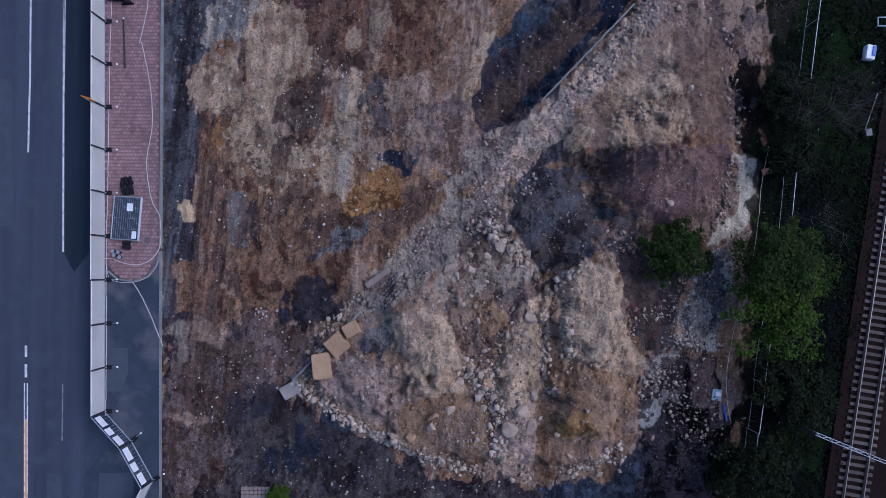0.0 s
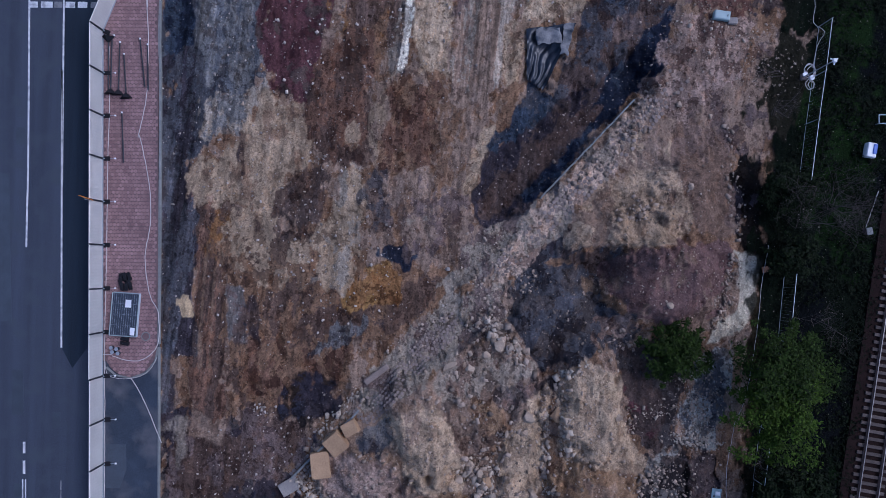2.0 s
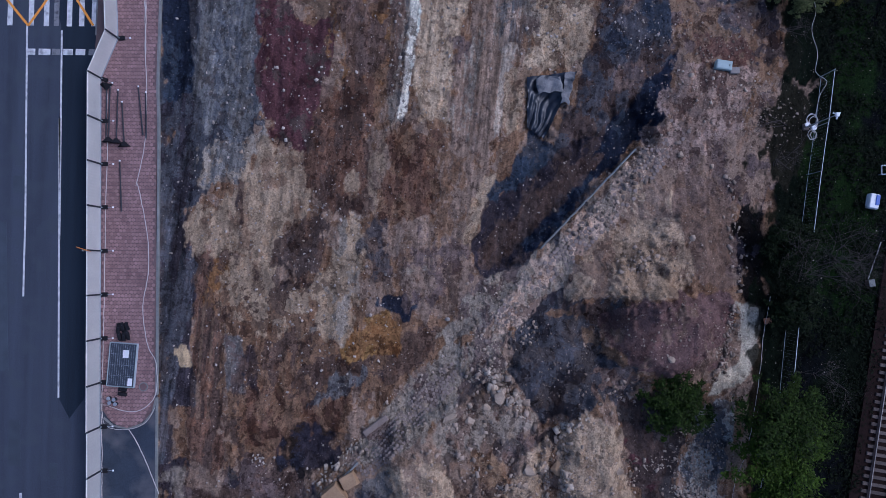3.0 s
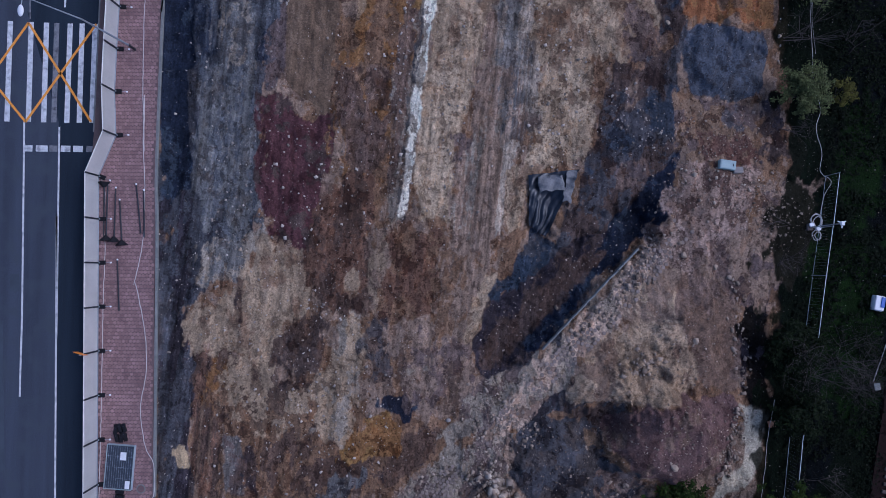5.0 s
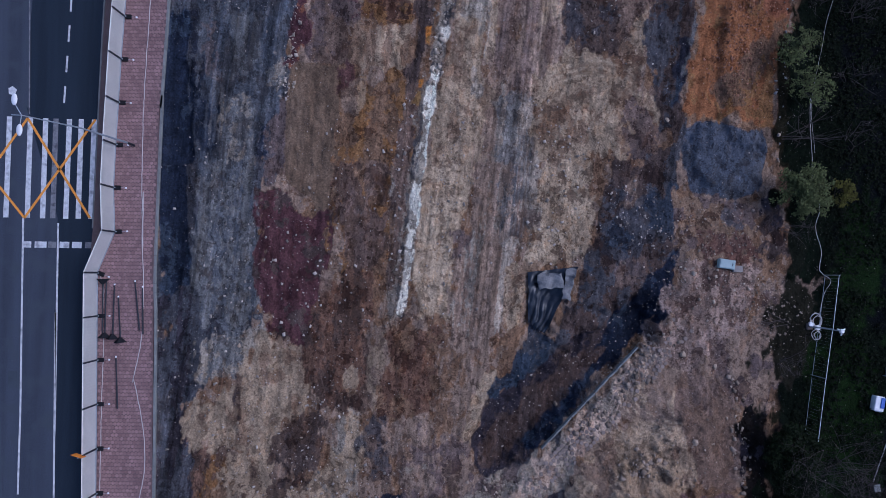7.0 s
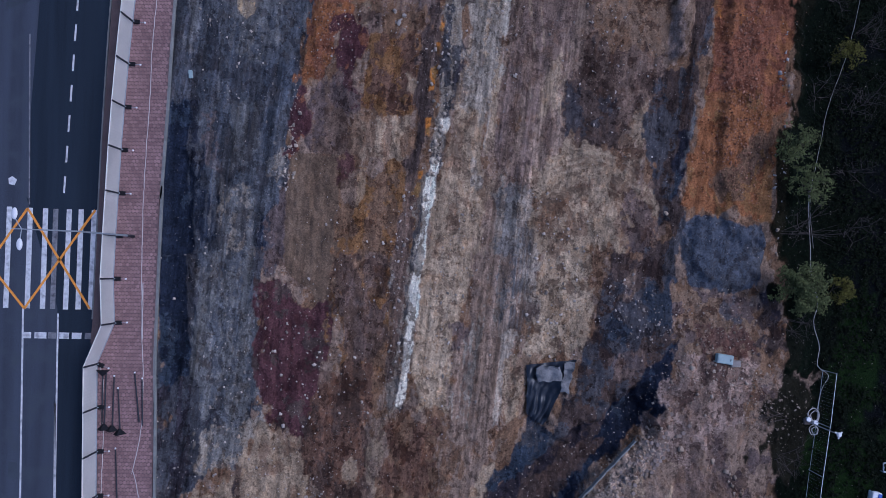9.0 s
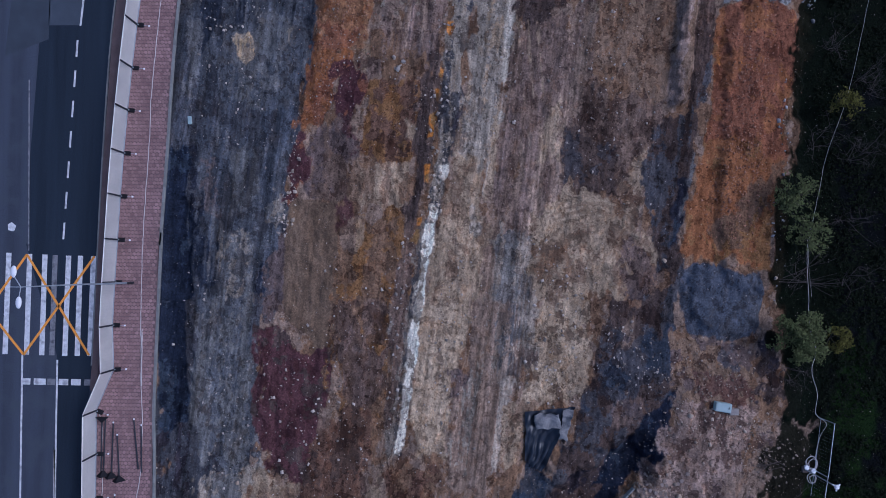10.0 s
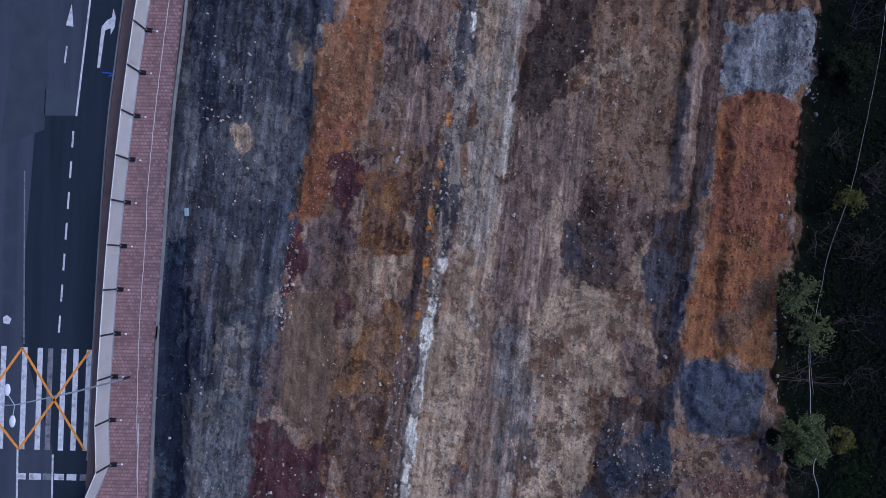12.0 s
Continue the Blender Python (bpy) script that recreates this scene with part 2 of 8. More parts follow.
def tube(bm, a, b, r0, r1=None, sides=8):
    a, b = Vector(a), Vector(b)
    d = b - a
    turn = d.to_track_quat("Z", "Y").to_matrix().to_4x4()
    bmesh.ops.create_cone(bm, cap_ends=True, segments=sides, radius1=r0, radius2=r0 if r1 is None else r1, depth=d.length,
                          matrix=Matrix.Translation((a + b) / 2) @ turn)
    return bm


def boxed(*args, **kw):
    return box(bmesh.new(), *args, **kw)


def tubed(*args, **kw):
    return tube(bmesh.new(), *args, **kw)


def slab(name, outline, z0, z1, material, parent=None, label="", bevel=0.0):
    """A flat plate with the given outline (x, y pairs), from z0 up to z1."""
    bm = bmesh.new()
    vs = [bm.verts.new((x, y, z1)) for x, y in outline]
    f = bm.faces.new(vs)
    if f.normal.z < 0 or f.calc_area() and (f.normal_update() or f.normal.z < 0):
        f.normal_flip()
    ex = bmesh.ops.extrude_face_region(bm, geom=[f])
    for v in ex["geom"]:
        if isinstance(v, bmesh.types.BMVert):
            v.co.z = z0
    bmesh.ops.recalc_face_normals(bm, faces=bm.faces)
    if bevel:
        top = [e for e in bm.edges if e.verts[0].co.z == z1 and e.verts[1].co.z == z1]
        bmesh.ops.bevel(bm, geom=top, offset=bevel, segments=1, affect="EDGES")
    return link_bm(name, bm, material, parent, label)


def ribbon(name, points, width, z0, z1, material, parent=None, label=""):
    """A strip of constant width along a line."""
    pts = [Vector(p) for p in points]
    left, right = [], []
    for i, p in enumerate(pts):
        d = (pts[min(i + 1, len(pts) - 1)] - pts[max(i - 1, 0)]).normalized()
        n = Vector((-d.y, d.x)) * width / 2
        left.append(p + n)
        right.append(p - n)
    return slab(name, [tuple(v) for v in left + right[::-1]], z0, z1, material, parent, label)


def smooth_line(points, step=0.4):
    """Catmull-Rom through the points."""
    pts = [Vector(p) for p in points]
    pts = [2 * pts[0] - pts[1]] + pts + [2 * pts[-1] - pts[-2]]
    out = []
    for a, b, c, d in zip(pts, pts[1:], pts[2:], pts[3:]):
        k = max(1, int((c - b).length / step))
        for i in range(k):
            t = i / k
            out.append(0.5 * (2 * b + (c - a) * t + (2 * a - 5 * b + 4 * c - d) * t * t + (3 * b - a - 3 * c + d) * t ** 3))
    out.append(pts[-2])
    return out


def pipe_along(name, points, r, material, sides=6, parent=None, label=""):
    """A round cable or pipe along 3D points, as a mesh."""
    verts, faces = [], []
    for i, p in enumerate(points):
        d = (points[min(i + 1, len(points) - 1)] - points[max(i - 1, 0)]).normalized()
        u = d.cross(Vector((0, 0, 1)))
        u = u.normalized() if u.length > 1e-4 else Vector((1, 0, 0))
        w = u.cross(d)
        for k in range(sides):
            a = 2 * math.pi * k / sides
            verts.append(p + (u * math.cos(a) + w * math.sin(a)) * r)
    for i in range(len(points) - 1):
        for k in range(sides):
            a, b = i * sides + k, i * sides + (k + 1) % sides
            faces.append((a, b, b + sides, a + sides))
    return raw(name, verts, faces, material, parent, label)


# ---- height and soil of the ground ----
TABLE = np.random.RandomState(7).rand(256, 256)


def vnoise(x, y, seed=0):
    x, y = x + 37.3 * seed, y + 91.7 * seed
    xi, yi = np.floor(x).astype(int), np.floor(y).astype(int)
    fx, fy = x - xi, y - yi
    fx, fy = fx * fx * (3 - 2 * fx), fy * fy * (3 - 2 * fy)
    a, b = TABLE[xi % 256, yi % 256], TABLE[(xi + 1) % 256, yi % 256]
    c, d = TABLE[xi % 256, (yi + 1) % 256], TABLE[(xi + 1) % 256, (yi + 1) % 256]
    return (a * (1 - fx) + b * fx) * (1 - fy) + (c * (1 - fx) + d * fx) * fy


def fbm(x, y, seed=0, octaves=4, gain=0.55):
    total, amp, norm = 0.0, 1.0, 0.0
    for o in range(octaves):
        total = total + amp * vnoise(x * 2 ** o, y * 2 ** o, seed + o)
        norm += amp
        amp *= gain
    return total / norm


def step01(e0, e1, v):
    t = np.clip((v - e0) / (e1 - e0), 0, 1)
    return t * t * (3 - 2 * t)


def capsule(x, y, x0, y0, x1, y1):
    dx, dy = x1 - x0, y1 - y0
    q = dx * dx + dy * dy
    t = np.clip(((x - x0) * dx + (y - y0) * dy) / q, 0, 1) if q > 1e-9 else 0.0
    return np.hypot(x - x0 - t * dx, y - y0 - t * dy)


RELIEF = []


def rise(dz, x0, y0, x1, y1, r, soft):
    """Lifts (or digs) the ground by dz within r of a line, falling off over soft."""
    RELIEF.append((dz, x0, y0, x1, y1, r, soft))


# the site lies a little below the road on the street side and rises towards the railway
# rubble platform behind the old wall
rise(0.85, -6.0, -7.0, 4.0, -1.5, 3.4, 1.2)
rise(0.75, -1.0, -11.3, 11.0, -12.0, 2.6, 0.9)
rise(0.5, 11.2, -1.0, 12.2, -9.0, 2.7, 1.1)
rise(0.35, 4.2, 5.5, 16.0, 17.0, 2.2, 1.0)
rise(0.2, 20.5, 24.5, 21.0, 20.0, 3.6, 1.6)
# heaps tipped on the platform
rise(1.7, -1.4, -3.6, -0.6, -6.2, 0.8, 3.0)
rise(1.0, -5.5, -7.9, -5.0, -8.2, 0.7, 2.6)
rise(0.7, 3.0, -2.7, 3.6, -3.2, 0.8, 2.0)
rise(1.4, 12.1, -0.6, 12.0, -4.5, 0.9, 2.6)
rise(1.2, 11.4, -9.2, 11.2, -10.8, 0.8, 2.4)
rise(0.6, 6.9, -3.6, 6.1, -12.4, 0.5, 1.5)
rise(0.5, 1.2, -11.6, 2.0, -12.4, 0.8, 2.2)
rise(0.4, 4.3, 2.6, 4.6, 3.2, 0.7, 1.8)
rise(1.0, 8.0, 4.3, 9.5, 5.0, 0.8, 2.6)
rise(2.4, 16.6, 6.6, 18.2, 7.0, 1.4, 3.2)
rise(1.3, 16.8, 10.4, 16.2, 10.8, 0.9, 2.4)
rise(1.0, 12.0, 10.6, 13.0, 10.8, 0.7, 2.2)
rise(0.9, 19.4, 14.4, 19.8, 13.0, 1.0, 2.4)
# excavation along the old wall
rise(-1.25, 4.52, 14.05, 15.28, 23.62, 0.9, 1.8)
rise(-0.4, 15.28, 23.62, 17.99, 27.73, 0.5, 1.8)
rise(-0.6, 7.61, 23.53, 8.50, 25.36, 0.6, 1.6)
rise(-0.5, -9.37, -3.04, -8.47, -2.45, 0.8, 1.2)
# low tipped loads and windrows beside the railway
rise(0.45, 22.32, 37.38, 22.77, 36.46, 2.0, 1.0)
rise(0.4, 25.01, 40.51, 25.85, 58.32, 2.6, 0.8)
rise(0.4, 25.83, 63.87, 26.74, 66.21, 2.6, 0.9)
rise(0.75, 20.56, 70.77, 18.94, 52.92, 0.3, 0.6)
rise(-0.35, -21.65, 43.47, -21.28, 28.70, 0.7, 0.8)
rise(0.35, -9.30, 71.24, -9.38, 54.50, 0.8, 1.0)
rise(-0.25, -1.41, 70.42, -4.22, 49.08, 0.5, 0.9)


def height(x, y):
    z = -0.32 + 0.32 * step01(-16, -3, x) + 0.55 * step01(8, 20, x)
    wob = (fbm(x * 0.9, y * 0.9, 3, 3) - 0.5) * 1.6
    for dz, x0, y0, x1, y1, r, soft in RELIEF:
        z = z + dz * step01(r + soft, r, capsule(x, y, x0, y0, x1, y1) + wob * min(1, soft))
    site = step01(-22.6, -21.4, x) * step01(31.0, 28.0, x)
    rough = (fbm(x * 0.9, y * 0.7, 11, 4, 0.62) - 0.5) * 0.5 + (fbm(x * 2.2, y * 0.3, 17, 2) - 0.5) * 0.14
    z = z + site * rough + (1 - site) * (fbm(x * 0.5, y * 0.5, 23, 4) - 0.5) * 0.25 * step01(26, 30, x)
    flat = step01(-22.3, -22.9, x) * step01(12, 22, 70 - np.abs(y - 23))
    z = z * (1 - flat) - 0.14 * flat
    bed = step01(31.5, 32.6, x + (y + 20) * -0.12)
    return z * (1 - bed) + bed * 0.75


def gz(x, y):
    return float(height(np.array([float(x)]), np.array([float(y)]))[0])


# soil colours; navy, dark and near-black tones also carry shade in places
EARTH = dict(
    tan=(0.3305, 0.2418, 0.1552), pale=(0.4256, 0.3208, 0.209), heap=(0.397, 0.2911, 0.1887), heapbrown=(0.1721, 0.1145, 0.0814),
    cold=(0.2767, 0.2316, 0.1771), palegrey=(0.4112, 0.3587, 0.2772), choc=(0.1595, 0.1079, 0.0698), brown=(0.1898, 0.1145, 0.0677),
    redbrown=(0.1397, 0.0783, 0.0516), rustbrown=(0.2283, 0.1178, 0.0462), ochre=(0.2824, 0.1588, 0.0554), ochrebrown=(0.2545, 0.1629, 0.094),
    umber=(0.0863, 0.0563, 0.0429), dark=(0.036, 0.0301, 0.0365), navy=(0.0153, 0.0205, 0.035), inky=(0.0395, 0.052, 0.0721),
    ash=(0.0651, 0.0655, 0.0721), soot=(0.0651, 0.0563, 0.0535), slate=(0.1435, 0.1393, 0.1317), slateblue=(0.0922, 0.0954, 0.102),
    deepslate=(0.0675, 0.073, 0.0838), slateload=(0.0807, 0.0924, 0.1134), maroon=(0.0835, 0.0366, 0.0396), plum=(0.1322, 0.0954, 0.0838),
    plumdark=(0.0726, 0.052, 0.0445), plumbrown=(0.1636, 0.1111, 0.0814), mauve=(0.2492, 0.1755, 0.1254), mauvedark=(0.1809, 0.1248, 0.0966),
    mauvebrown=(0.2233, 0.1469, 0.094), maroontan=(0.1322, 0.081, 0.0721), rose=(0.3305, 0.2367, 0.1848), pink=(0.4863, 0.3587, 0.2627),
    white=(0.8857, 0.8168, 0.6455), rust=(0.2655, 0.1111, 0.0462), redrust=(0.2183, 0.0895, 0.0498), rustlight=(0.2824, 0.1469, 0.0743),
    orange=(0.6405, 0.2418, 0.0462), sand=(0.535, 0.3853, 0.2174), greyload=(0.2386, 0.2418, 0.2349), concrete=(0.5185, 0.4569, 0.3346),
    chalk=(0.3305, 0.3208, 0.2772), shadymoss=(0.004, 0.0066, 0.0036), black=(0.0035, 0.0044, 0.0053), sward=(0.0082, 0.0192, 0.0044),
)
FIELDS = []
STROKES = []


def field(kind, under, share, streak, rag, outline, soft=0.25, amount=0.96):
    """An area of one soil with a ragged edge; another soil shows through over a share of it, in blotches or, by streak, in drawn-out bands."""
    FIELDS.append((kind, under, share, streak, rag, np.array(outline), soft, amount))


def earth(kind, x0, y0, x1, y1, r, soft=0.5, rag=1.0, amount=0.9):
    """A spread of one soil along a line, r wide to each side."""
    STROKES.append((kind, x0, y0, x1, y1, r, soft, rag, amount))


field("dark", "soot", 0.4, 0.1, 0.6, [(-23.06, -3.70), (-16.24, -3.65), (-11.57, -9.48), (-6.09, -12.55), (-0.65, -15.60), (5.64, -16.45), (10.11, -16.82), (14.54, -15.85), (16.74, -12.26), (18.92, -6.89), (22.45, -6.85), (23.26, -19.59), (-22.70, -20.32)], 0.25, 0.96)
field("soot", "dark", 0.35, 0.2, 0.5, [(-14.35, -10.22), (-9.75, -10.82), (-3.35, -13.82), (-1.54, -16.97), (-6.93, -18.84), (-15.97, -18.94), (-16.95, -15.85), (-17.02, -12.71)], 0.25, 0.96)
field("umber", "plum", 0.35, 0.3, 0.5, [(-22.20, -5.53), (-17.19, -5.04), (-12.55, -5.43), (-12.50, -9.51), (-15.30, -10.03), (-16.12, -12.71), (-16.97, -17.23), (-20.95, -18.18), (-22.25, -12.76)], 0.25, 0.96)
field("navy", None, 0.0, 0.2, 0.6, [(-12.20, -13.53), (-10.18, -12.98), (-9.69, -14.39), (-11.50, -15.87), (-14.25, -15.47)], 0.5, 0.85)
field("navy", None, 0.0, 0.2, 0.6, [(-17.10, -10.03), (-13.41, -9.51), (-12.96, -10.65), (-15.24, -11.59), (-17.02, -14.54), (-17.70, -13.63)], 0.6, 0.6)
# shade at the foot of the rubble platform, painted as dark blue
field("inky", None, 0.0, 0.1, 0.2, [(-9.75, -10.91), (-8.38, -10.80), (-6.32, -12.03), (-6.08, -12.90), (-9.29, -11.82)], 0.3, 0.9)
field("inky", "navy", 0.3, 0, 0.4, [(14.95, -14.04), (16.75, -13.15), (16.67, -18.37), (8.33, -18.63), (7.89, -16.97), (10.56, -16.61), (13.21, -15.96)], 0.4, 0.9)
field("mauve", "umber", 0.15, 0.4, 0.18, [(-21.58, -11.62), (-19.31, -11.47), (-17.12, -12.04), (-20.18, -12.73)], 0.3, 0.8)
field("mauve", "umber", 0.15, 0.2, 0.18, [(-19.73, -3.14), (-17.23, -1.48), (-16.61, -3.66), (-17.55, -6.05), (-20.01, -5.52)], 0.4, 0.85)
field("ash", "dark", 0.4, 0.9, 0.2, [(-22.97, 24.98), (-21.84, 25.07), (-21.78, 12.88), (-21.32, -3.70), (-22.32, -3.71)], 0.3, 0.9)
field("umber", "redbrown", 0.45, 0.7, 0.4, [(-20.43, 14.06), (-17.30, 13.60), (-16.95, -3.66), (-19.74, -3.69), (-20.54, 2.25), (-19.99, 8.25)], 0.25, 0.96)
field("rustbrown", "umber", 0.4, 0.3, 0.4, [(-19.23, 11.40), (-17.43, 12.68), (-16.65, 10.59), (-17.79, 8.94), (-19.29, 9.54)], 0.4, 0.8)
field("brown", "umber", 0.5, 0.3, 0.5, [(-17.47, 11.04), (-10.06, 11.05), (-7.69, 8.27), (-8.13, 3.71), (-6.26, 1.43), (-8.12, -1.79), (-9.95, -3.64), (-16.27, -4.57), (-17.31, -0.94)], 0.25, 0.96)
field("tan", "brown", 0.5, 0.1, 0.5, [(-17.40, 11.05), (-15.16, 10.50), (-10.98, 10.59), (-10.06, 10.14), (-9.78, 6.91), (-11.84, 6.21), (-15.09, 6.89), (-16.99, 8.27)], 0.3, 0.85)
field("redbrown", "brown", 0.5, 0.3, 0.5, [(-15.50, 2.75), (-9.95, 3.00), (-6.26, 1.88), (-8.12, -1.79), (-10.80, -3.62), (-14.49, -3.66), (-15.63, -0.92)], 0.25, 0.96)
field("slate", "plum", 0.3, 0.8, 0.2, [(-17.39, 6.87), (-15.66, 6.41), (-15.44, 1.82), (-17.04, 1.81)], 0.3, 0.8)
field("dark", "umber", 0.3, 0.7, 0.2, [(-15.63, 5.85), (-14.61, 5.74), (-14.61, 2.19), (-15.72, 2.38)], 0.3, 0.8)
field("brown", "umber", 0.4, 0.5, 0.4, [(-14.85, 5.97), (-10.00, 5.99), (-8.14, 4.16), (-10.59, 1.85), (-14.09, 2.75)], 0.25, 0.96)
field("umber", "maroon", 0.4, 0.2, 0.3, [(-10.70, 5.76), (-9.31, 5.99), (-8.13, 4.98), (-8.35, 3.70), (-9.95, 2.78), (-10.54, 4.16)], 0.3, 0.8)
field("plum", "umber", 0.4, 0.2, 0.5, [(-16.24, -3.65), (-10.59, -3.63), (-9.70, -6.25), (-11.17, -8.15), (-15.29, -7.74)], 0.25, 0.96)
field("navy", "black", 0.15, 0, 0.6, [(-11.03, -1.71), (-8.11, -1.42), (-6.84, -2.87), (-7.94, -4.00), (-10.52, -5.06), (-12.80, -3.99)], 0.8, 0.85)
field("brown", "umber", 0.4, 0.3, 0.4, [(-10.20, 4.97), (-8.16, 8.27), (-2.67, 7.17), (0.30, 8.10), (-1.72, 4.19), (-5.34, 1.43), (-10.81, 1.48)], 0.25, 0.96)
field("umber", "dark", 0.3, 0.2, 0.4, [(-4.02, 6.91), (0.53, 7.42), (-0.36, 5.56), (-3.99, 2.81), (-6.27, 2.34), (-4.01, 4.64)], 0.4, 0.8)
field("ash", "slate", 0.45, 0.3, 0.4, [(-8.13, 3.61), (-6.06, 4.26), (-4.99, 3.03), (-7.64, 1.33), (-10.16, 1.17)], 0.3, 0.85)
field("rustbrown", "ochre", 0.4, 0.2, 0.25, [(-8.13, 4.71), (-7.61, 6.23), (-6.34, 7.48), (-4.28, 8.66), (-2.75, 7.16), (-3.01, 5.65), (-5.63, 4.83), (-7.27, 3.92)], 0.25, 0.96)
field("navy", "inky", 0.15, 0.1, 0.25, [(-5.25, 10.36), (-3.60, 9.78), (-1.69, 10.52), (-1.40, 9.00), (-2.76, 7.76), (-3.96, 8.85), (-5.07, 9.14)], 0.25, 0.96)
field("cold", "plum", 0.3, 0.1, 0.3, [(-6.68, -2.21), (-6.23, -0.85), (-3.52, 1.90), (0.55, 5.59), (3.25, 7.13), (5.08, 6.04), (5.49, 4.19), (2.38, 1.93), (-0.73, -0.78), (-2.41, -3.35), (-6.08, -3.95)], 0.25, 0.96)
field("cold", "plum", 0.25, 0.1, 0.3, [(-0.37, 6.48), (0.99, 8.13), (3.25, 11.11), (6.10, 13.71), (7.96, 13.72), (7.55, 11.43), (5.28, 9.11), (3.25, 6.69), (1.54, 6.27)], 0.25, 0.96)
field("ash", "dark", 0.4, 0.1, 0.3, [(8.25, 9.95), (11.06, 12.22), (12.57, 10.40), (10.37, 8.91), (8.24, 8.33), (6.20, 7.77)], 0.25, 0.96)
field("pink", "cold", 0.3, 0.1, 0.3, [(3.97, 7.29), (5.43, 9.60), (7.81, 13.14), (10.54, 15.82), (12.88, 18.61), (15.34, 21.64), (18.20, 24.86), (20.55, 24.68), (16.82, 20.23), (14.27, 16.95), (13.72, 15.16), (11.12, 12.93), (10.11, 11.04), (8.33, 9.80), (6.88, 8.32), (4.84, 6.57)], 0.25, 0.96)
field("plum", "mauvedark", 0.35, 0, 0.4, [(18.56, 23.37), (28.20, 23.53), (28.19, 19.34), (25.24, 15.96), (23.05, 17.21), (20.84, 19.74)], 0.25, 0.96)
field("heapbrown", "mauvedark", 0.15, 0, 0.18, [(16.23, 17.57), (19.02, 20.63), (21.79, 19.47), (23.17, 17.01), (23.66, 13.85), (23.19, 10.76), (20.22, 11.00), (19.67, 13.12), (18.32, 15.85)], 0.25, 0.96)
field("mauve", "heap", 0.15, 0.1, 0.18, [(14.27, 16.95), (16.82, 20.23), (19.01, 20.16), (18.40, 16.83), (18.77, 15.41), (16.24, 15.08), (14.51, 15.82)], 0.25, 0.96)
field("heap", "heapbrown", 0.15, 0, 0.18, [(9.96, 10.62), (11.38, 13.34), (13.63, 15.08), (15.82, 16.47), (18.34, 15.78), (19.67, 13.12), (19.80, 10.97), (18.09, 9.70), (12.53, 10.16), (10.39, 9.51)], 0.25, 0.8)
field("plumdark", "ash", 0.4, 0, 0.3, [(9.14, 9.02), (12.57, 10.01), (14.84, 9.41), (15.71, 8.46), (13.61, 8.32), (12.66, 6.93), (10.91, 8.31)], 0.25, 0.96)
field("maroontan", "plumbrown", 0.15, 0, 0.18, [(12.77, 8.36), (14.86, 9.34), (18.85, 10.44), (23.20, 10.30), (23.49, 8.38), (23.10, 5.67), (21.26, 3.85), (17.87, 3.26), (14.69, 4.72), (13.00, 6.43)], 0.25, 0.96)
field("ash", "soot", 0.4, 0, 0.3, [(5.43, 6.26), (6.87, 7.49), (8.23, 8.78), (11.90, 8.29), (12.74, 6.25), (14.79, 4.13), (12.70, 1.98), (11.02, 0.54), (8.26, -0.37), (6.89, 0.97), (5.48, 3.73)], 0.25, 0.96)
field("ochrebrown", "ash", 0.15, 0, 0.18, [(11.42, 7.45), (12.33, 7.46), (12.56, 6.30), (11.55, 5.94)], 0.4, 0.75)
field("mauvedark", "ash", 0.4, 0, 0.3, [(12.29, 4.26), (14.72, 4.55), (16.03, 3.76), (15.90, 2.38), (12.93, 1.44), (12.09, 2.46)], 0.25, 0.96)
field("rose", "ash", 0.15, 0, 0.18, [(13.94, 4.45), (14.79, 4.13), (15.06, 2.92), (14.14, 2.70)], 0.4, 0.8)
field("soot", "plumdark", 0.3, 0, 0.4, [(14.77, 2.02), (18.95, 2.49), (20.33, 0.26), (18.48, -6.89), (16.29, -6.92), (14.94, -3.36)], 0.25, 0.96)
field("plumdark", "maroon", 0.2, 0, 0.3, [(14.65, -0.23), (17.43, -0.57), (18.28, -3.33), (16.50, -5.94), (15.13, -4.70)], 0.25, 0.96)
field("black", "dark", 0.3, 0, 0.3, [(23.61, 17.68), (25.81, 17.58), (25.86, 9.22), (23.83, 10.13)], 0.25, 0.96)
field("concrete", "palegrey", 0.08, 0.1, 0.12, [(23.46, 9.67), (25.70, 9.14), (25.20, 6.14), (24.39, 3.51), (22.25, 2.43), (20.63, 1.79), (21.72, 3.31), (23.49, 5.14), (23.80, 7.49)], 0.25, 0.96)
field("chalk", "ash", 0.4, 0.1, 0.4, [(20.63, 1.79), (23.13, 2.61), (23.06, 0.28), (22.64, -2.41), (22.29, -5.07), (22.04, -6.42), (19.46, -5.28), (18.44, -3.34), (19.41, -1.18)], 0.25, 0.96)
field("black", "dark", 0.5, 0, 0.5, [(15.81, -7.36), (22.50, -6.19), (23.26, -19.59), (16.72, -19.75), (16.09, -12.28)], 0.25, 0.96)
field("soot", "chalk", 0.3, 0, 0.4, [(15.82, -6.92), (19.36, -5.10), (19.57, -9.09), (16.72, -11.80), (15.40, -13.15), (15.73, -9.59)], 0.3, 0.8)
field("plum", "plumdark", 0.4, 0.4, 0.3, [(19.66, -6.86), (22.02, -6.05), (21.97, -10.78), (20.48, -11.16), (19.88, -9.53)], 0.4, 0.7)
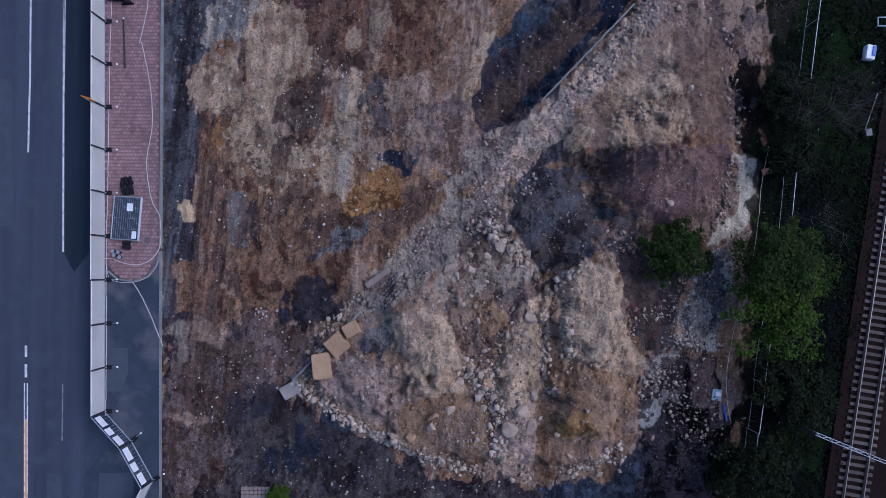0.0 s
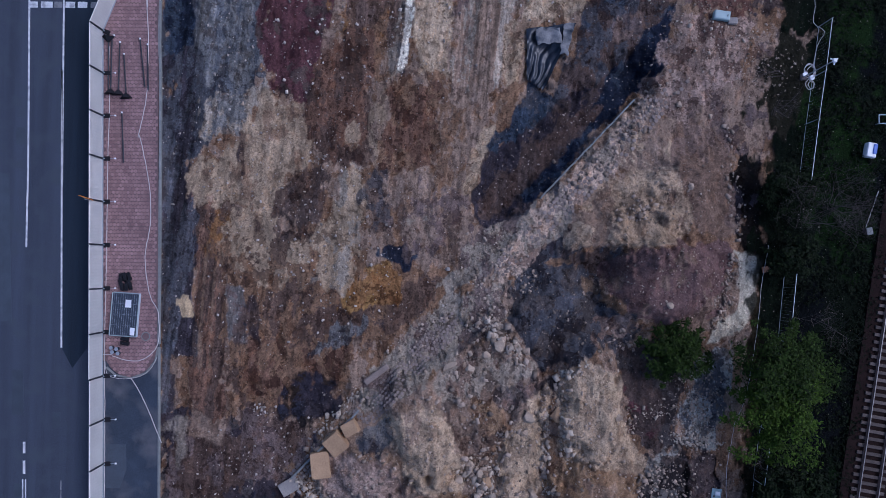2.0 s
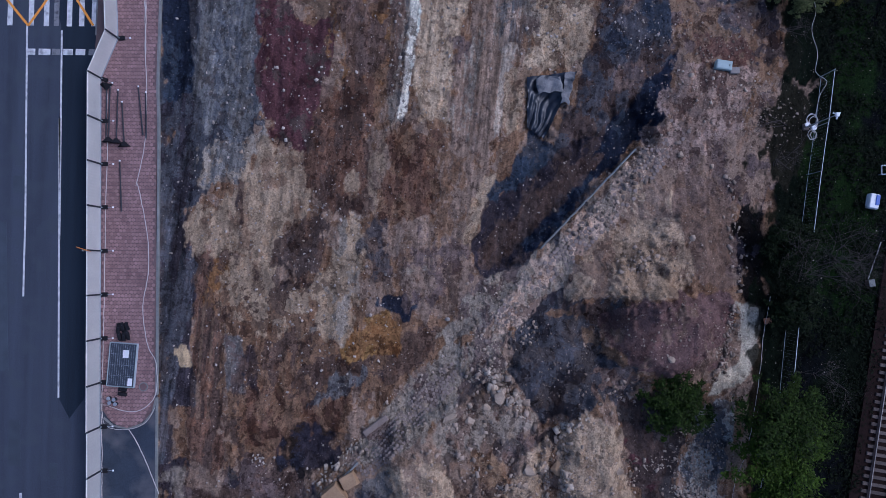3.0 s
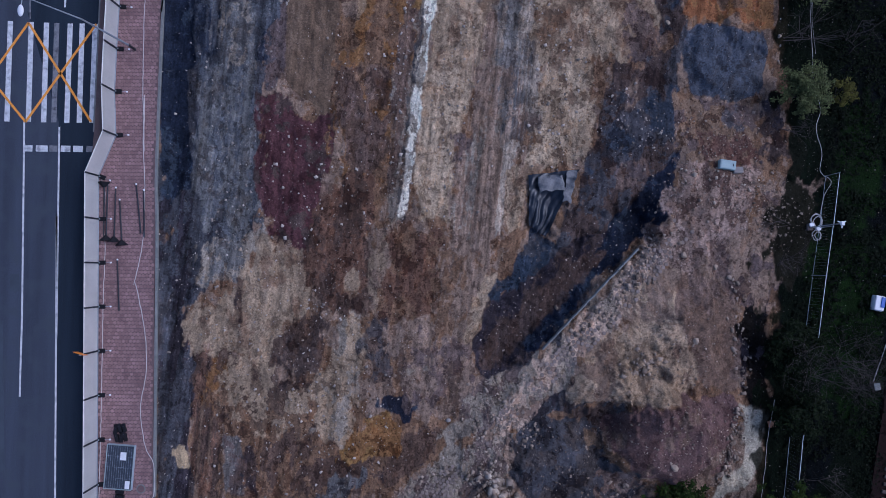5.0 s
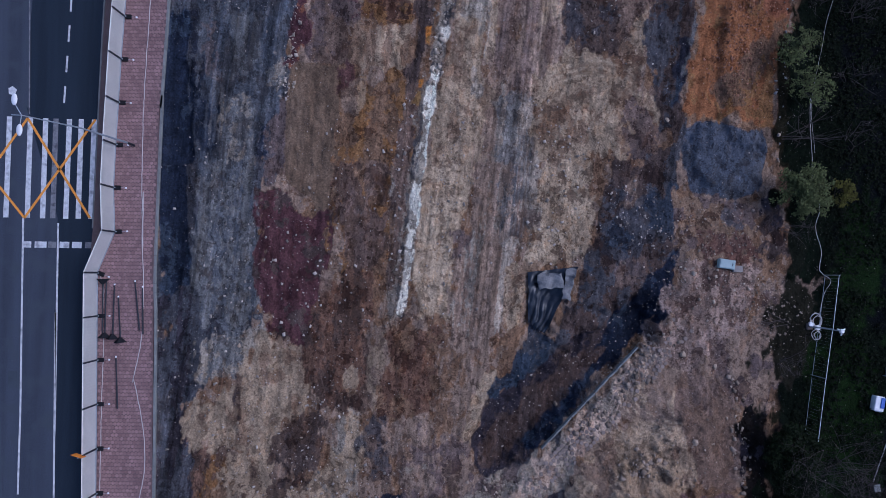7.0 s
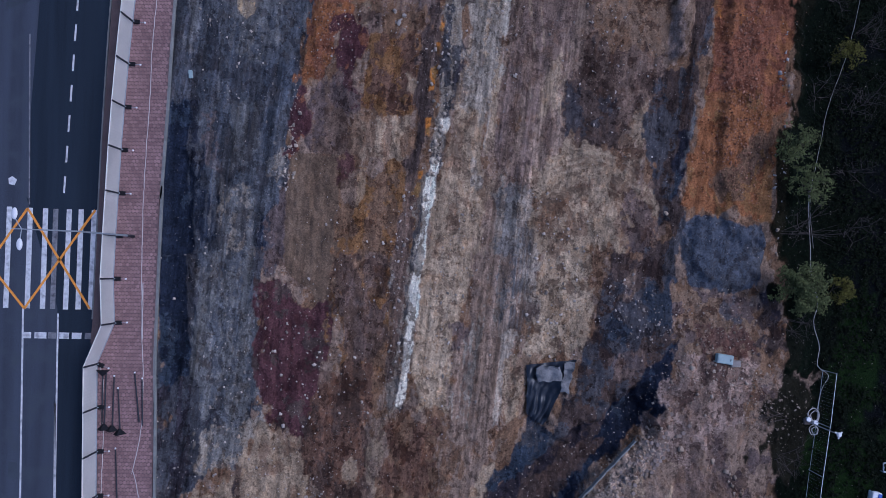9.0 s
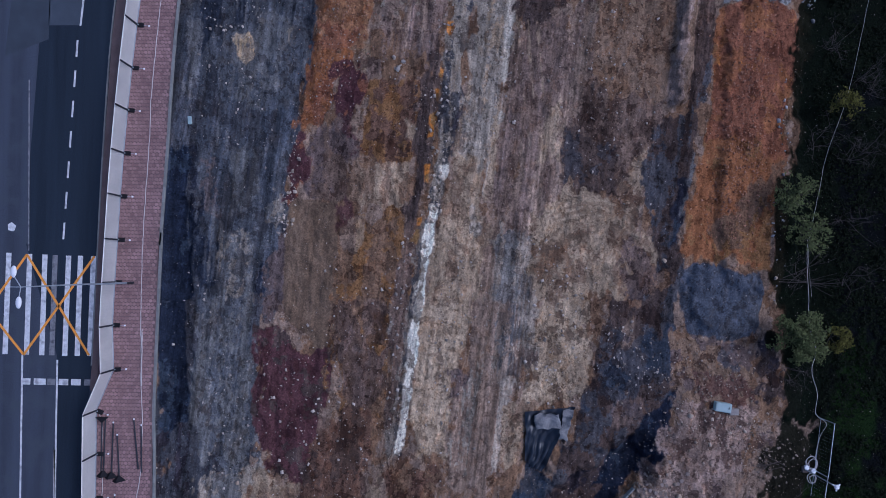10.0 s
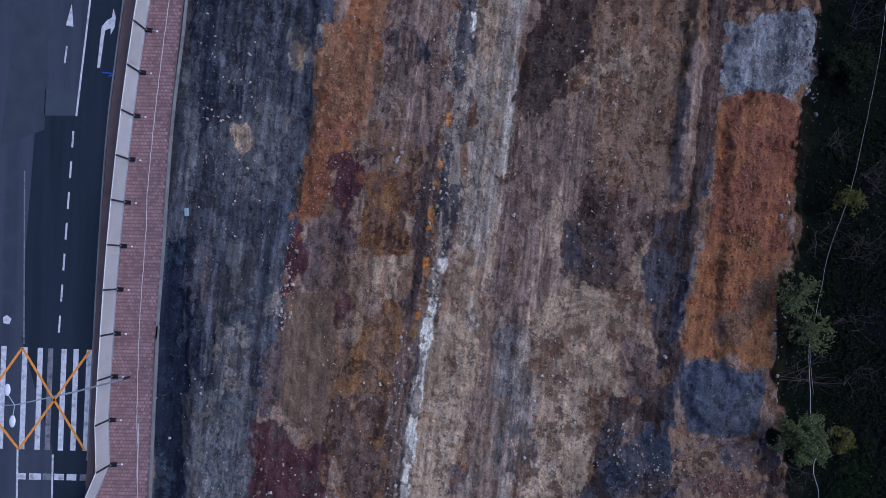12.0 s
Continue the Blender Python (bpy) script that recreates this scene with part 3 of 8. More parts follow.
field("mauve", "mauvebrown", 0.15, 0, 0.18, [(-9.65, -7.12), (-7.89, -5.32), (-5.62, -3.13), (-2.43, -2.08), (0.14, 0.11), (5.49, 3.96), (7.85, 0.07), (9.86, -0.70), (7.68, -3.37), (5.76, -6.98), (3.55, -10.53), (4.32, -14.02), (1.60, -15.69), (-1.55, -14.46), (-6.07, -13.07), (-9.80, -9.50)], 0.25, 0.96)
field("cold", "mauvedark", 0.4, 0, 0.4, [(-0.73, -0.78), (3.24, 1.91), (7.31, 0.16), (6.85, -1.63), (2.80, -2.07), (0.60, -2.52)], 0.3, 0.8)
field("brown", "ochrebrown", 0.4, 0, 0.4, [(2.71, -2.07), (5.72, -1.63), (5.54, -4.46), (3.27, -5.17)], 0.3, 0.85)
field("plumbrown", "umber", 0.35, 0, 0.4, [(1.06, -4.70), (3.72, -5.16), (5.05, -5.17), (4.70, -7.08), (2.89, -7.52), (1.50, -6.00)], 0.3, 0.8)
field("heap", "mauve", 0.15, 0, 0.18, [(-4.66, -3.50), (-0.26, -2.49), (1.28, -5.12), (2.66, -7.94), (1.63, -10.12), (-1.34, -9.74), (-3.12, -6.99), (-4.26, -5.25)], 0.25, 0.96)
field("slate", "inky", 0.4, 0, 0.3, [(-6.24, -4.48), (-3.78, -3.78), (-2.77, -5.21), (-4.52, -6.65), (-5.99, -5.75)], 0.3, 0.85)
field("rose", "mauvedark", 0.15, 0, 0.18, [(-8.40, -6.30), (-5.91, -6.91), (-3.34, -6.98), (-2.22, -10.55), (-3.72, -12.57), (-7.95, -10.91), (-9.15, -8.86)], 0.3, 0.85)
field("ochrebrown", "ochre", 0.15, 0, 0.18, [(-3.24, -11.09), (-0.67, -9.74), (2.52, -9.56), (2.61, -10.57), (-0.12, -11.83), (-2.34, -13.76), (-3.23, -12.50)], 0.25, 0.96)
field("mauvebrown", "mauvedark", 0.15, 0, 0.18, [(-1.62, -13.90), (-0.21, -11.68), (3.77, -10.16), (4.30, -13.53), (2.13, -15.66), (-0.65, -15.34)], 0.25, 0.96)
field("soot", "plum", 0.4, 0, 0.3, [(7.81, -0.29), (9.88, -0.48), (9.30, -2.05), (7.46, -2.49), (5.51, -3.41), (4.12, -2.06)], 0.3, 0.85)
field("heap", "pale", 0.15, 0, 0.18, [(6.82, -2.06), (8.58, -0.95), (9.15, -3.38), (8.82, -7.02), (7.84, -9.59), (5.71, -11.32), (4.64, -9.25), (4.70, -7.08), (5.70, -4.79)], 0.25, 0.96)
field("rose", "heap", 0.15, 0, 0.18, [(4.41, -11.52), (7.84, -9.50), (8.04, -14.00), (7.66, -16.07), (5.64, -16.09), (4.34, -13.53)], 0.25, 0.96)
field("brown", "heapbrown", 0.4, 0, 0.25, [(8.56, -3.40), (9.72, -3.36), (9.99, -6.94), (8.82, -8.13)], 0.3, 0.9)
field("heap", "pale", 0.15, 0, 0.18, [(9.14, -1.16), (9.91, 0.18), (11.58, 1.16), (13.92, -0.23), (14.94, -3.36), (15.21, -5.15), (16.67, -6.93), (16.40, -8.36), (13.43, -7.90), (9.97, -7.15), (9.51, -4.71)], 0.25, 0.96)
field("ochrebrown", "heapbrown", 0.15, 0, 0.18, [(7.75, -9.59), (9.99, -7.03), (13.49, -7.54), (16.20, -8.17), (15.78, -10.60), (14.49, -12.79), (9.94, -12.95), (7.83, -11.41)], 0.25, 0.96)
field("ochre", "ochrebrown", 0.2, 0, 0.3, [(9.29, -10.21), (11.37, -10.29), (12.22, -10.92), (12.41, -12.58), (10.02, -12.90), (9.07, -11.98)], 0.5, 0.75)
field("mauve", "heapbrown", 0.15, 0, 0.18, [(11.86, -8.84), (14.00, -8.45), (14.61, -11.39), (12.31, -10.80)], 0.3, 0.7)
field("mauvebrown", "mauvedark", 0.15, 0, 0.18, [(8.86, -12.91), (14.39, -12.87), (14.81, -14.12), (12.84, -15.94), (10.10, -16.02), (8.75, -14.18)], 0.25, 0.96)
field("ash", "deepslate", 0.4, 0.6, 0.4, [(-23.42, 43.52), (-14.99, 43.69), (-14.59, 23.33), (-19.78, 17.35), (-21.34, 15.52), (-22.70, 15.52)], 0.25, 0.96)
field("slate", "slateblue", 0.4, 0.7, 0.4, [(-20.82, 42.82), (-15.16, 42.74), (-14.86, 37.15), (-14.93, 32.50), (-14.55, 27.91), (-14.91, 23.32), (-17.39, 21.02), (-20.07, 21.44), (-20.63, 25.99), (-20.18, 33.40)], 0.25, 0.96)
field("deepslate", "slateblue", 0.4, 0.8, 0.3, [(-20.70, 42.78), (-18.53, 42.71), (-18.39, 36.64), (-20.12, 34.72)], 0.3, 0.8)
field("brown", "slate", 0.3, 0.2, 0.3, [(-20.48, 38.55), (-18.72, 38.65), (-18.55, 37.12), (-19.88, 37.15)], 0.3, 0.7)
field("navy", "inky", 0.15, 0.5, 0.12, [(-23.32, 43.52), (-20.93, 43.75), (-20.56, 38.99), (-20.88, 36.24), (-20.74, 32.54), (-20.25, 27.84), (-20.44, 25.78), (-22.36, 24.52), (-22.87, 29.62)], 0.25, 0.96)
field("ash", "dark", 0.4, 0.6, 0.5, [(-22.71, 24.59), (-20.18, 25.77), (-17.59, 21.92), (-19.80, 17.80), (-21.26, 15.88), (-22.31, 15.51)], 0.25, 0.96)
field("ash", "dark", 0.45, 0.9, 0.25, [(-22.32, 15.97), (-20.43, 15.98), (-19.71, 9.69), (-19.70, 0.75), (-22.05, 0.75)], 0.25, 0.96)
field("plum", "ash", 0.4, 0.5, 0.3, [(-15.32, 42.78), (-12.64, 42.74), (-12.77, 35.28), (-14.18, 33.66), (-15.13, 36.18)], 0.25, 0.96)
field("choc", None, 0, 0.25, 0.12, [(-12.54, 43.17), (-8.54, 43.12), (-8.44, 32.52), (-9.53, 31.70), (-10.60, 32.75), (-12.02, 34.14), (-12.90, 35.27)], 0.25, 0.96)
field("maroon", "plumdark", 0.15, 0.2, 0.3, [(-14.95, 33.87), (-13.06, 34.61), (-11.66, 32.56), (-10.21, 31.95), (-8.57, 32.29), (-8.71, 29.76), (-8.99, 27.92), (-9.38, 25.20), (-9.77, 23.35), (-9.96, 21.54), (-11.69, 21.44), (-13.28, 21.88), (-13.80, 23.32), (-14.95, 26.54), (-14.64, 30.67)], 0.25, 0.96)
field("heapbrown", "mauve", 0.3, 0.2, 0.15, [(-9.50, 27.38), (-8.66, 28.01), (-8.66, 25.21), (-9.22, 23.45), (-9.74, 24.51)], 0.25, 0.9)
field("cold", "slate", 0.4, 0.5, 0.4, [(-19.65, 21.44), (-15.94, 22.63), (-14.59, 23.33), (-14.61, 21.50), (-16.17, 18.75), (-19.10, 18.49)], 0.25, 0.96)
field("tan", "mauvebrown", 0.2, 0.2, 0.4, [(-20.34, 14.62), (-20.04, 16.34), (-18.18, 17.82), (-16.16, 18.52), (-15.51, 20.80), (-14.18, 22.05), (-11.68, 21.53), (-10.37, 19.72), (-10.19, 16.79), (-12.45, 15.08), (-12.98, 12.37), (-14.81, 11.75), (-15.79, 13.11), (-19.66, 13.20)], 0.25, 0.96)
field("umber", "dark", 0.3, 0.3, 0.2, [(-16.39, 18.98), (-15.85, 18.98), (-15.64, 15.37), (-16.41, 15.35)], 0.3, 0.85)
field("tan", "umber", 0.3, 0.1, 0.5, [(-16.91, 13.10), (-13.54, 12.45), (-11.67, 10.69), (-10.71, 8.93), (-13.46, 7.95), (-16.19, 9.27)], 0.3, 0.85)
field("brown", "rustbrown", 0.35, 0.3, 0.4, [(-8.54, 42.67), (-4.32, 42.72), (-3.81, 38.98), (-4.08, 32.52), (-4.10, 26.59), (-5.72, 23.39), (-8.22, 21.92), (-8.57, 27.92)], 0.25, 0.96)
field("umber", "plum", 0.35, 0.4, 0.4, [(-8.47, 37.15), (-6.61, 36.65), (-6.09, 32.51), (-4.26, 32.06), (-4.68, 28.42), (-8.32, 27.94)], 0.3, 0.8)
field("mauvedark", "umber", 0.35, 0.4, 0.4, [(-6.02, 42.68), (-3.95, 42.69), (-4.28, 33.44), (-6.09, 32.51), (-6.38, 37.10)], 0.3, 0.7)
field("redbrown", "umber", 0.4, 0.3, 0.5, [(-10.05, 23.35), (-8.31, 27.48), (-5.78, 26.58), (-5.40, 22.04), (-5.75, 16.09), (-9.92, 16.03), (-10.71, 19.72)], 0.25, 0.96)
field("tan", "brown", 0.2, 0, 0.5, [(-8.18, 19.66), (-6.36, 19.86), (-6.24, 18.06), (-7.88, 17.76)], 0.3, 0.85)
field("umber", "plumdark", 0.4, 0.3, 0.5, [(-13.11, 14.26), (-11.75, 15.41), (-10.64, 16.10), (-9.25, 16.80), (-8.18, 15.47), (-9.22, 14.33), (-8.86, 12.55), (-9.84, 11.64), (-10.52, 9.81), (-11.69, 11.13), (-12.33, 10.24), (-13.57, 9.75), (-12.59, 12.03), (-13.64, 13.13)], 0.25, 0.9)
field("tan", "cold", 0.3, 0.2, 0.35, [(-8.46, 15.60), (-6.31, 16.53), (-5.58, 12.58), (-6.55, 9.01), (-7.74, 5.83), (-10.13, 6.93), (-10.40, 10.25), (-8.97, 12.53)], 0.25, 0.96)
field("ash", "umber", 0.5, 0.2, 0.4, [(-6.30, 16.17), (-4.41, 16.18), (-4.07, 12.64), (-3.52, 10.37), (-5.66, 10.38)], 0.3, 0.8)
field("mauve", "tan", 0.3, 0.5, 0.3, [(-5.50, 23.39), (-3.71, 24.10), (-3.66, 21.15), (-5.16, 16.19), (-5.85, 16.17), (-5.71, 21.13)], 0.3, 0.85)
field("tan", "pale", 0.35, 0.5, 0.3, [(-0.97, 42.68), (3.02, 42.81), (3.06, 37.19), (2.19, 32.61), (0.99, 29.74), (0.92, 23.46), (-1.88, 23.79), (-2.45, 25.92), (-1.91, 32.57), (-1.28, 38.08)], 0.25, 0.96)
field("mauvedark", "cold", 0.4, 0.8, 0.2, [(-4.12, 38.96), (-1.89, 42.71), (-1.43, 42.70), (-2.27, 36.26), (-2.88, 30.26), (-3.62, 24.10), (-4.42, 23.50), (-4.05, 30.22)], 0.25, 0.85)
field("redbrown", "brown", 0.45, 0.2, 0.45, [(-4.05, 23.18), (0.38, 23.54), (0.85, 21.66), (-0.03, 19.84), (-0.35, 16.23), (-3.59, 15.97), (-5.31, 16.86), (-4.14, 21.61)], 0.25, 0.96)
field("mauve", "brown", 0.35, 0.5, 0.45, [(0.38, 23.45), (3.54, 24.40), (4.92, 22.15), (3.62, 16.27), (2.29, 12.69), (0.50, 12.66), (-1.73, 10.85), (-3.53, 11.73), (-4.03, 15.30), (-0.44, 16.23), (-0.03, 19.84)], 0.25, 0.96)
field("plum", "dark", 0.35, 0.3, 0.4, [(0.85, 30.64), (3.02, 31.47), (2.97, 28.05), (1.34, 27.33)], 0.3, 0.85)
field("mauve", "cold", 0.35, 1, 0.25, [(2.93, 42.81), (7.59, 42.79), (7.21, 32.67), (5.55, 28.06), (5.00, 22.60), (3.66, 20.33), (0.84, 22.56), (0.80, 26.64), (2.22, 30.32)], 0.25, 0.96)
field("slate", "mauve", 0.3, 1, 0.2, [(4.70, 37.44), (6.25, 38.41), (5.83, 31.61), (4.75, 29.95)], 0.3, 0.8)
field("tan", "pale", 0.4, 0.2, 0.4, [(7.26, 42.75), (13.01, 42.73), (12.59, 36.31), (12.57, 32.62), (11.96, 29.48), (9.86, 28.02), (7.04, 27.84), (7.12, 32.67), (8.10, 36.36)], 0.25, 0.96)
field("choc", "brown", 0.15, 0.1, 0.4, [(7.97, 42.37), (9.89, 42.38), (9.76, 38.11), (8.06, 38.51)], 0.3, 0.85)
field("cold", "plum", 0.3, 0.2, 0.3, [(6.17, 36.32), (7.99, 36.79), (7.56, 33.58), (8.02, 31.28), (6.90, 31.30)], 0.3, 0.8)
field("tan", "mauvebrown", 0.35, 0.2, 0.3, [(5.09, 28.05), (8.03, 28.16), (6.93, 26.72), (6.40, 23.56), (4.56, 20.34), (3.71, 16.27), (2.52, 13.53), (1.83, 14.47), (3.14, 18.07), (4.69, 22.15)], 0.25, 0.96)
field("plum", "mauve", 0.3, 0.3, 0.45, [(-3.98, 11.72), (-0.87, 14.43), (2.29, 13.56), (3.19, 11.82), (0.97, 9.99), (0.10, 8.21), (-2.60, 9.06)], 0.3, 0.85)
field("mauve", "cold", 0.3, 0.2, 0.4, [(-3.53, 11.95), (-1.30, 12.19), (-0.37, 10.45), (-1.72, 9.96), (-3.53, 10.59)], 0.3, 0.85)
field("brown", "plumbrown", 0.4, 0.2, 0.4, [(12.82, 42.71), (16.28, 42.70), (16.56, 38.06), (13.93, 37.12), (12.51, 39.10)], 0.25, 0.96)
field("plumdark", "ash", 0.4, 0.3, 0.35, [(12.40, 32.40), (13.17, 36.76), (14.72, 37.74), (18.53, 38.11), (18.73, 29.47), (17.78, 23.96), (15.52, 21.84), (12.23, 18.52), (9.94, 15.80), (7.67, 13.55), (3.19, 11.59), (2.65, 12.24), (2.86, 14.38), (4.92, 18.99), (6.97, 21.72), (10.35, 24.26), (11.73, 28.56)], 0.25, 0.96)
field("plumbrown", "plumdark", 0.4, 0.2, 0.4, [(16.52, 42.71), (18.84, 42.68), (18.76, 37.66), (16.06, 37.18), (16.50, 39.46)], 0.3, 0.85)
field("mauvedark", "plum", 0.3, 0.2, 0.3, [(13.95, 28.47), (16.19, 29.03), (16.53, 27.00), (14.48, 26.97)], 0.3, 0.75)
field("mauve", "plum", 0.3, 0.2, 0.25, [(14.28, 34.46), (15.24, 34.89), (15.25, 32.98), (14.45, 32.81)], 0.3, 0.75)
field("ash", "inky", 0.4, 0.3, 0.35, [(12.53, 30.84), (14.72, 32.63), (18.50, 34.45), (18.56, 30.38), (16.10, 29.48), (13.41, 28.55), (12.09, 28.11)], 0.3, 0.8)
# dark excavation floor; the shade below the old wall is painted as navy
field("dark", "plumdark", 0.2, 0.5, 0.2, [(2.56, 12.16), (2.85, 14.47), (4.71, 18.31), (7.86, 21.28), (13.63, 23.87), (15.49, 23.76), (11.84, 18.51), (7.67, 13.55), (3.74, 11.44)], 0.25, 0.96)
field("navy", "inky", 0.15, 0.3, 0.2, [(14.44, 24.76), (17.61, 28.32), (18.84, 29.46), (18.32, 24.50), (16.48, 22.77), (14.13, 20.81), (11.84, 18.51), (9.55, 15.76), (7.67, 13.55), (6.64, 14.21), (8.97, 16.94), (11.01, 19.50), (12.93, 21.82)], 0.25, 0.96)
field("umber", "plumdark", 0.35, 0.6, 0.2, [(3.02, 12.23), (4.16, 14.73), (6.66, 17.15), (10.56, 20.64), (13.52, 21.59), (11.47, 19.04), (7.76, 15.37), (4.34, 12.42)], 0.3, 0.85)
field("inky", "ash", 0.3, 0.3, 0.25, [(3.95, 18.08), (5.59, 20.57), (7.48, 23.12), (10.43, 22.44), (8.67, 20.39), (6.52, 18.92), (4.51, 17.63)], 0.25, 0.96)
field("slateload", "deepslate", 0.22, 0.1, 0.2, [(19.08, 38.90), (21.35, 39.95), (22.83, 39.24), (25.08, 39.15), (25.80, 38.22), (25.54, 33.96), (22.79, 33.45), (19.66, 34.23), (18.90, 37.21)], 0.25, 0.96)
field("mauvebrown", "plum", 0.4, 0.1, 0.35, [(18.50, 33.95), (22.70, 33.45), (25.01, 33.10), (25.11, 30.44), (22.84, 29.87), (20.40, 28.09), (18.57, 30.16)], 0.25, 0.96)
field("slateload", "plum", 0.22, 0.2, 0.25, [(22.42, 33.50), (23.74, 33.49), (23.60, 31.52), (22.75, 31.53)], 0.3, 0.7)
field("maroon", "mauvebrown", 0.15, 0, 0.35, [(20.50, 30.83), (24.52, 30.41), (25.22, 28.63), (21.36, 28.09)], 0.3, 0.6)
field("plumdark", "dark", 0.4, 0, 0.4, [(24.97, 34.03), (27.29, 33.60), (28.75, 28.20), (25.52, 28.54)], 0.25, 0.96)
field("rose", "mauvedark", 0.4, 0, 0.35, [(18.76, 28.67), (21.77, 28.11), (25.50, 28.17), (24.39, 23.66), (21.33, 20.52), (18.60, 20.04), (15.95, 22.54), (17.83, 23.95)], 0.25, 0.85)
field("mauve", "plum", 0.3, 0, 0.4, [(24.45, 27.69), (30.07, 27.32), (29.62, 23.73), (28.02, 19.25), (25.44, 16.92), (22.65, 19.11), (21.05, 20.51), (24.39, 23.66)], 0.25, 0.96)
field("deepslate", "navy", 0.4, 0.8, 0.3, [(-23.74, 59.81), (-10.63, 59.86), (-12.65, 43.13), (-12.94, 36.20), (-23.03, 36.05)], 0.25, 0.96)
field("slateblue", "deepslate", 0.4, 0.8, 0.4, [(-21.05, 58.49), (-11.00, 58.49), (-11.66, 52.93), (-12.03, 48.72), (-12.92, 45.01), (-13.07, 41.04), (-15.05, 38.48), (-18.50, 36.58), (-18.62, 41.19), (-20.26, 47.73)], 0.25, 0.96)
field("ash", "navy", 0.45, 0.9, 0.25, [(-22.96, 58.40), (-20.91, 58.55), (-20.65, 50.95), (-22.54, 49.05), (-22.78, 42.97), (-22.78, 58.41)], 0.25, 0.96)
field("slate", "slateblue", 0.35, 0.9, 0.3, [(-17.86, 50.07), (-15.54, 50.56), (-15.41, 44.87), (-17.28, 42.84)], 0.3, 0.75)
field("slate", "cold", 0.3, 0.7, 0.3, [(-18.23, 41.68), (-15.42, 41.71), (-15.27, 36.17), (-18.46, 36.12), (-18.39, 38.90)], 0.3, 0.8)
field("cold", "slate", 0.3, 0.4, 0.4, [(-14.93, 43.95), (-13.08, 44.63), (-12.81, 42.56), (-14.42, 42.47)], 0.3, 0.8)
field("mauve", "slateblue", 0.4, 0.7, 0.3, [(-19.48, 52.84), (-18.70, 52.44), (-18.58, 49.95), (-19.32, 50.40)], 0.3, 0.6)
field("plum", "deepslate", 0.3, 0.8, 0.3, [(-19.66, 47.71), (-18.75, 47.73), (-18.22, 43.06), (-19.39, 43.51)], 0.3, 0.6)
field("navy", "inky", 0.15, 0.5, 0.12, [(-23.31, 48.54), (-21.62, 50.97), (-20.47, 47.25), (-21.06, 45.35), (-20.86, 41.67), (-20.08, 36.09), (-23.03, 36.05)], 0.25, 0.96)
field("navy", "deepslate", 0.15, 0.5, 0.3, [(-21.09, 41.21), (-19.02, 41.43), (-18.27, 37.51), (-19.87, 36.56)], 0.3, 0.8)
field("plum", "ash", 0.4, 0.5, 0.35, [(-13.06, 41.72), (-12.55, 41.75), (-12.67, 36.20), (-15.00, 36.17), (-15.09, 38.70)], 0.3, 0.9)
field("rust", "redrust", 0.22, 0.1, 0.3, [(-11.00, 58.49), (-8.63, 58.40), (-8.69, 55.67), (-9.12, 53.25), (-9.93, 50.95), (-11.43, 50.05), (-12.02, 51.09), (-11.66, 53.38)], 0.25, 0.96)
field("plumbrown", "plum", 0.3, 0.3, 0.3, [(-11.18, 50.04), (-7.60, 50.60), (-7.10, 47.83), (-7.58, 45.47), (-8.83, 43.52), (-11.30, 44.63), (-11.90, 46.85)], 0.25, 0.96)
field("maroon", "redrust", 0.15, 0.2, 0.25, [(-11.99, 50.04), (-11.14, 50.04), (-10.97, 46.41), (-12.13, 43.85), (-12.99, 44.45), (-12.77, 47.79)], 0.25, 0.96)
field("maroon", "plumdark", 0.15, 0.2, 0.35, [(-8.92, 55.66), (-6.60, 56.32), (-6.53, 52.48), (-8.09, 50.99), (-8.97, 52.96)], 0.25, 0.96)
field("plum", "maroon", 0.4, 0.2, 0.35, [(-8.71, 50.95), (-6.67, 51.12), (-7.10, 47.74), (-8.96, 48.05)], 0.3, 0.85)
field("choc", None, 0, 0.25, 0.12, [(-12.32, 44.62), (-8.43, 44.49), (-8.45, 36.27), (-12.80, 36.20), (-12.71, 41.28)], 0.25, 0.96)
field("maroon", "plumbrown", 0.15, 0.2, 0.3, [(-9.07, 44.47), (-7.49, 44.12), (-7.45, 42.62), (-8.72, 41.68)], 0.3, 0.8)
field("redbrown", "rustbrown", 0.35, 0.3, 0.3, [(-6.56, 54.34), (-1.67, 55.36), (-1.78, 48.22), (-4.31, 47.30), (-6.53, 47.73)], 0.25, 0.96)
field("mauvebrown", "tan", 0.3, 0.6, 0.3, [(-7.37, 47.73), (-2.91, 47.35), (-3.09, 43.60), (-6.54, 43.55), (-7.50, 45.85)], 0.25, 0.96)
field("tan", "mauve", 0.4, 0.2, 0.35, [(-7.39, 58.59), (-5.62, 58.57), (-5.92, 54.83), (-6.86, 54.86)], 0.3, 0.85)
field("umber", "mauvedark", 0.4, 0.4, 0.35, [(-5.90, 58.59), (-1.72, 58.59), (-1.76, 55.36), (-6.29, 54.37)], 0.25, 0.96)
field("brown", "rustbrown", 0.35, 0.3, 0.4, [(-8.43, 41.77), (-6.16, 43.18), (-2.85, 43.23), (-1.91, 41.32), (-2.15, 36.35), (-8.37, 36.27)], 0.25, 0.96)
field("mauve", "tan", 0.3, 0.3, 0.3, [(-8.44, 42.23), (-6.16, 42.95), (-6.13, 40.44), (-8.18, 40.63)], 0.3, 0.7)
field("tan", None, 0.0, 0.2, 0.15, [(-3.08, 51.05), (-2.33, 50.73), (-2.32, 49.64), (-2.96, 49.72)], 0.3, 0.85)
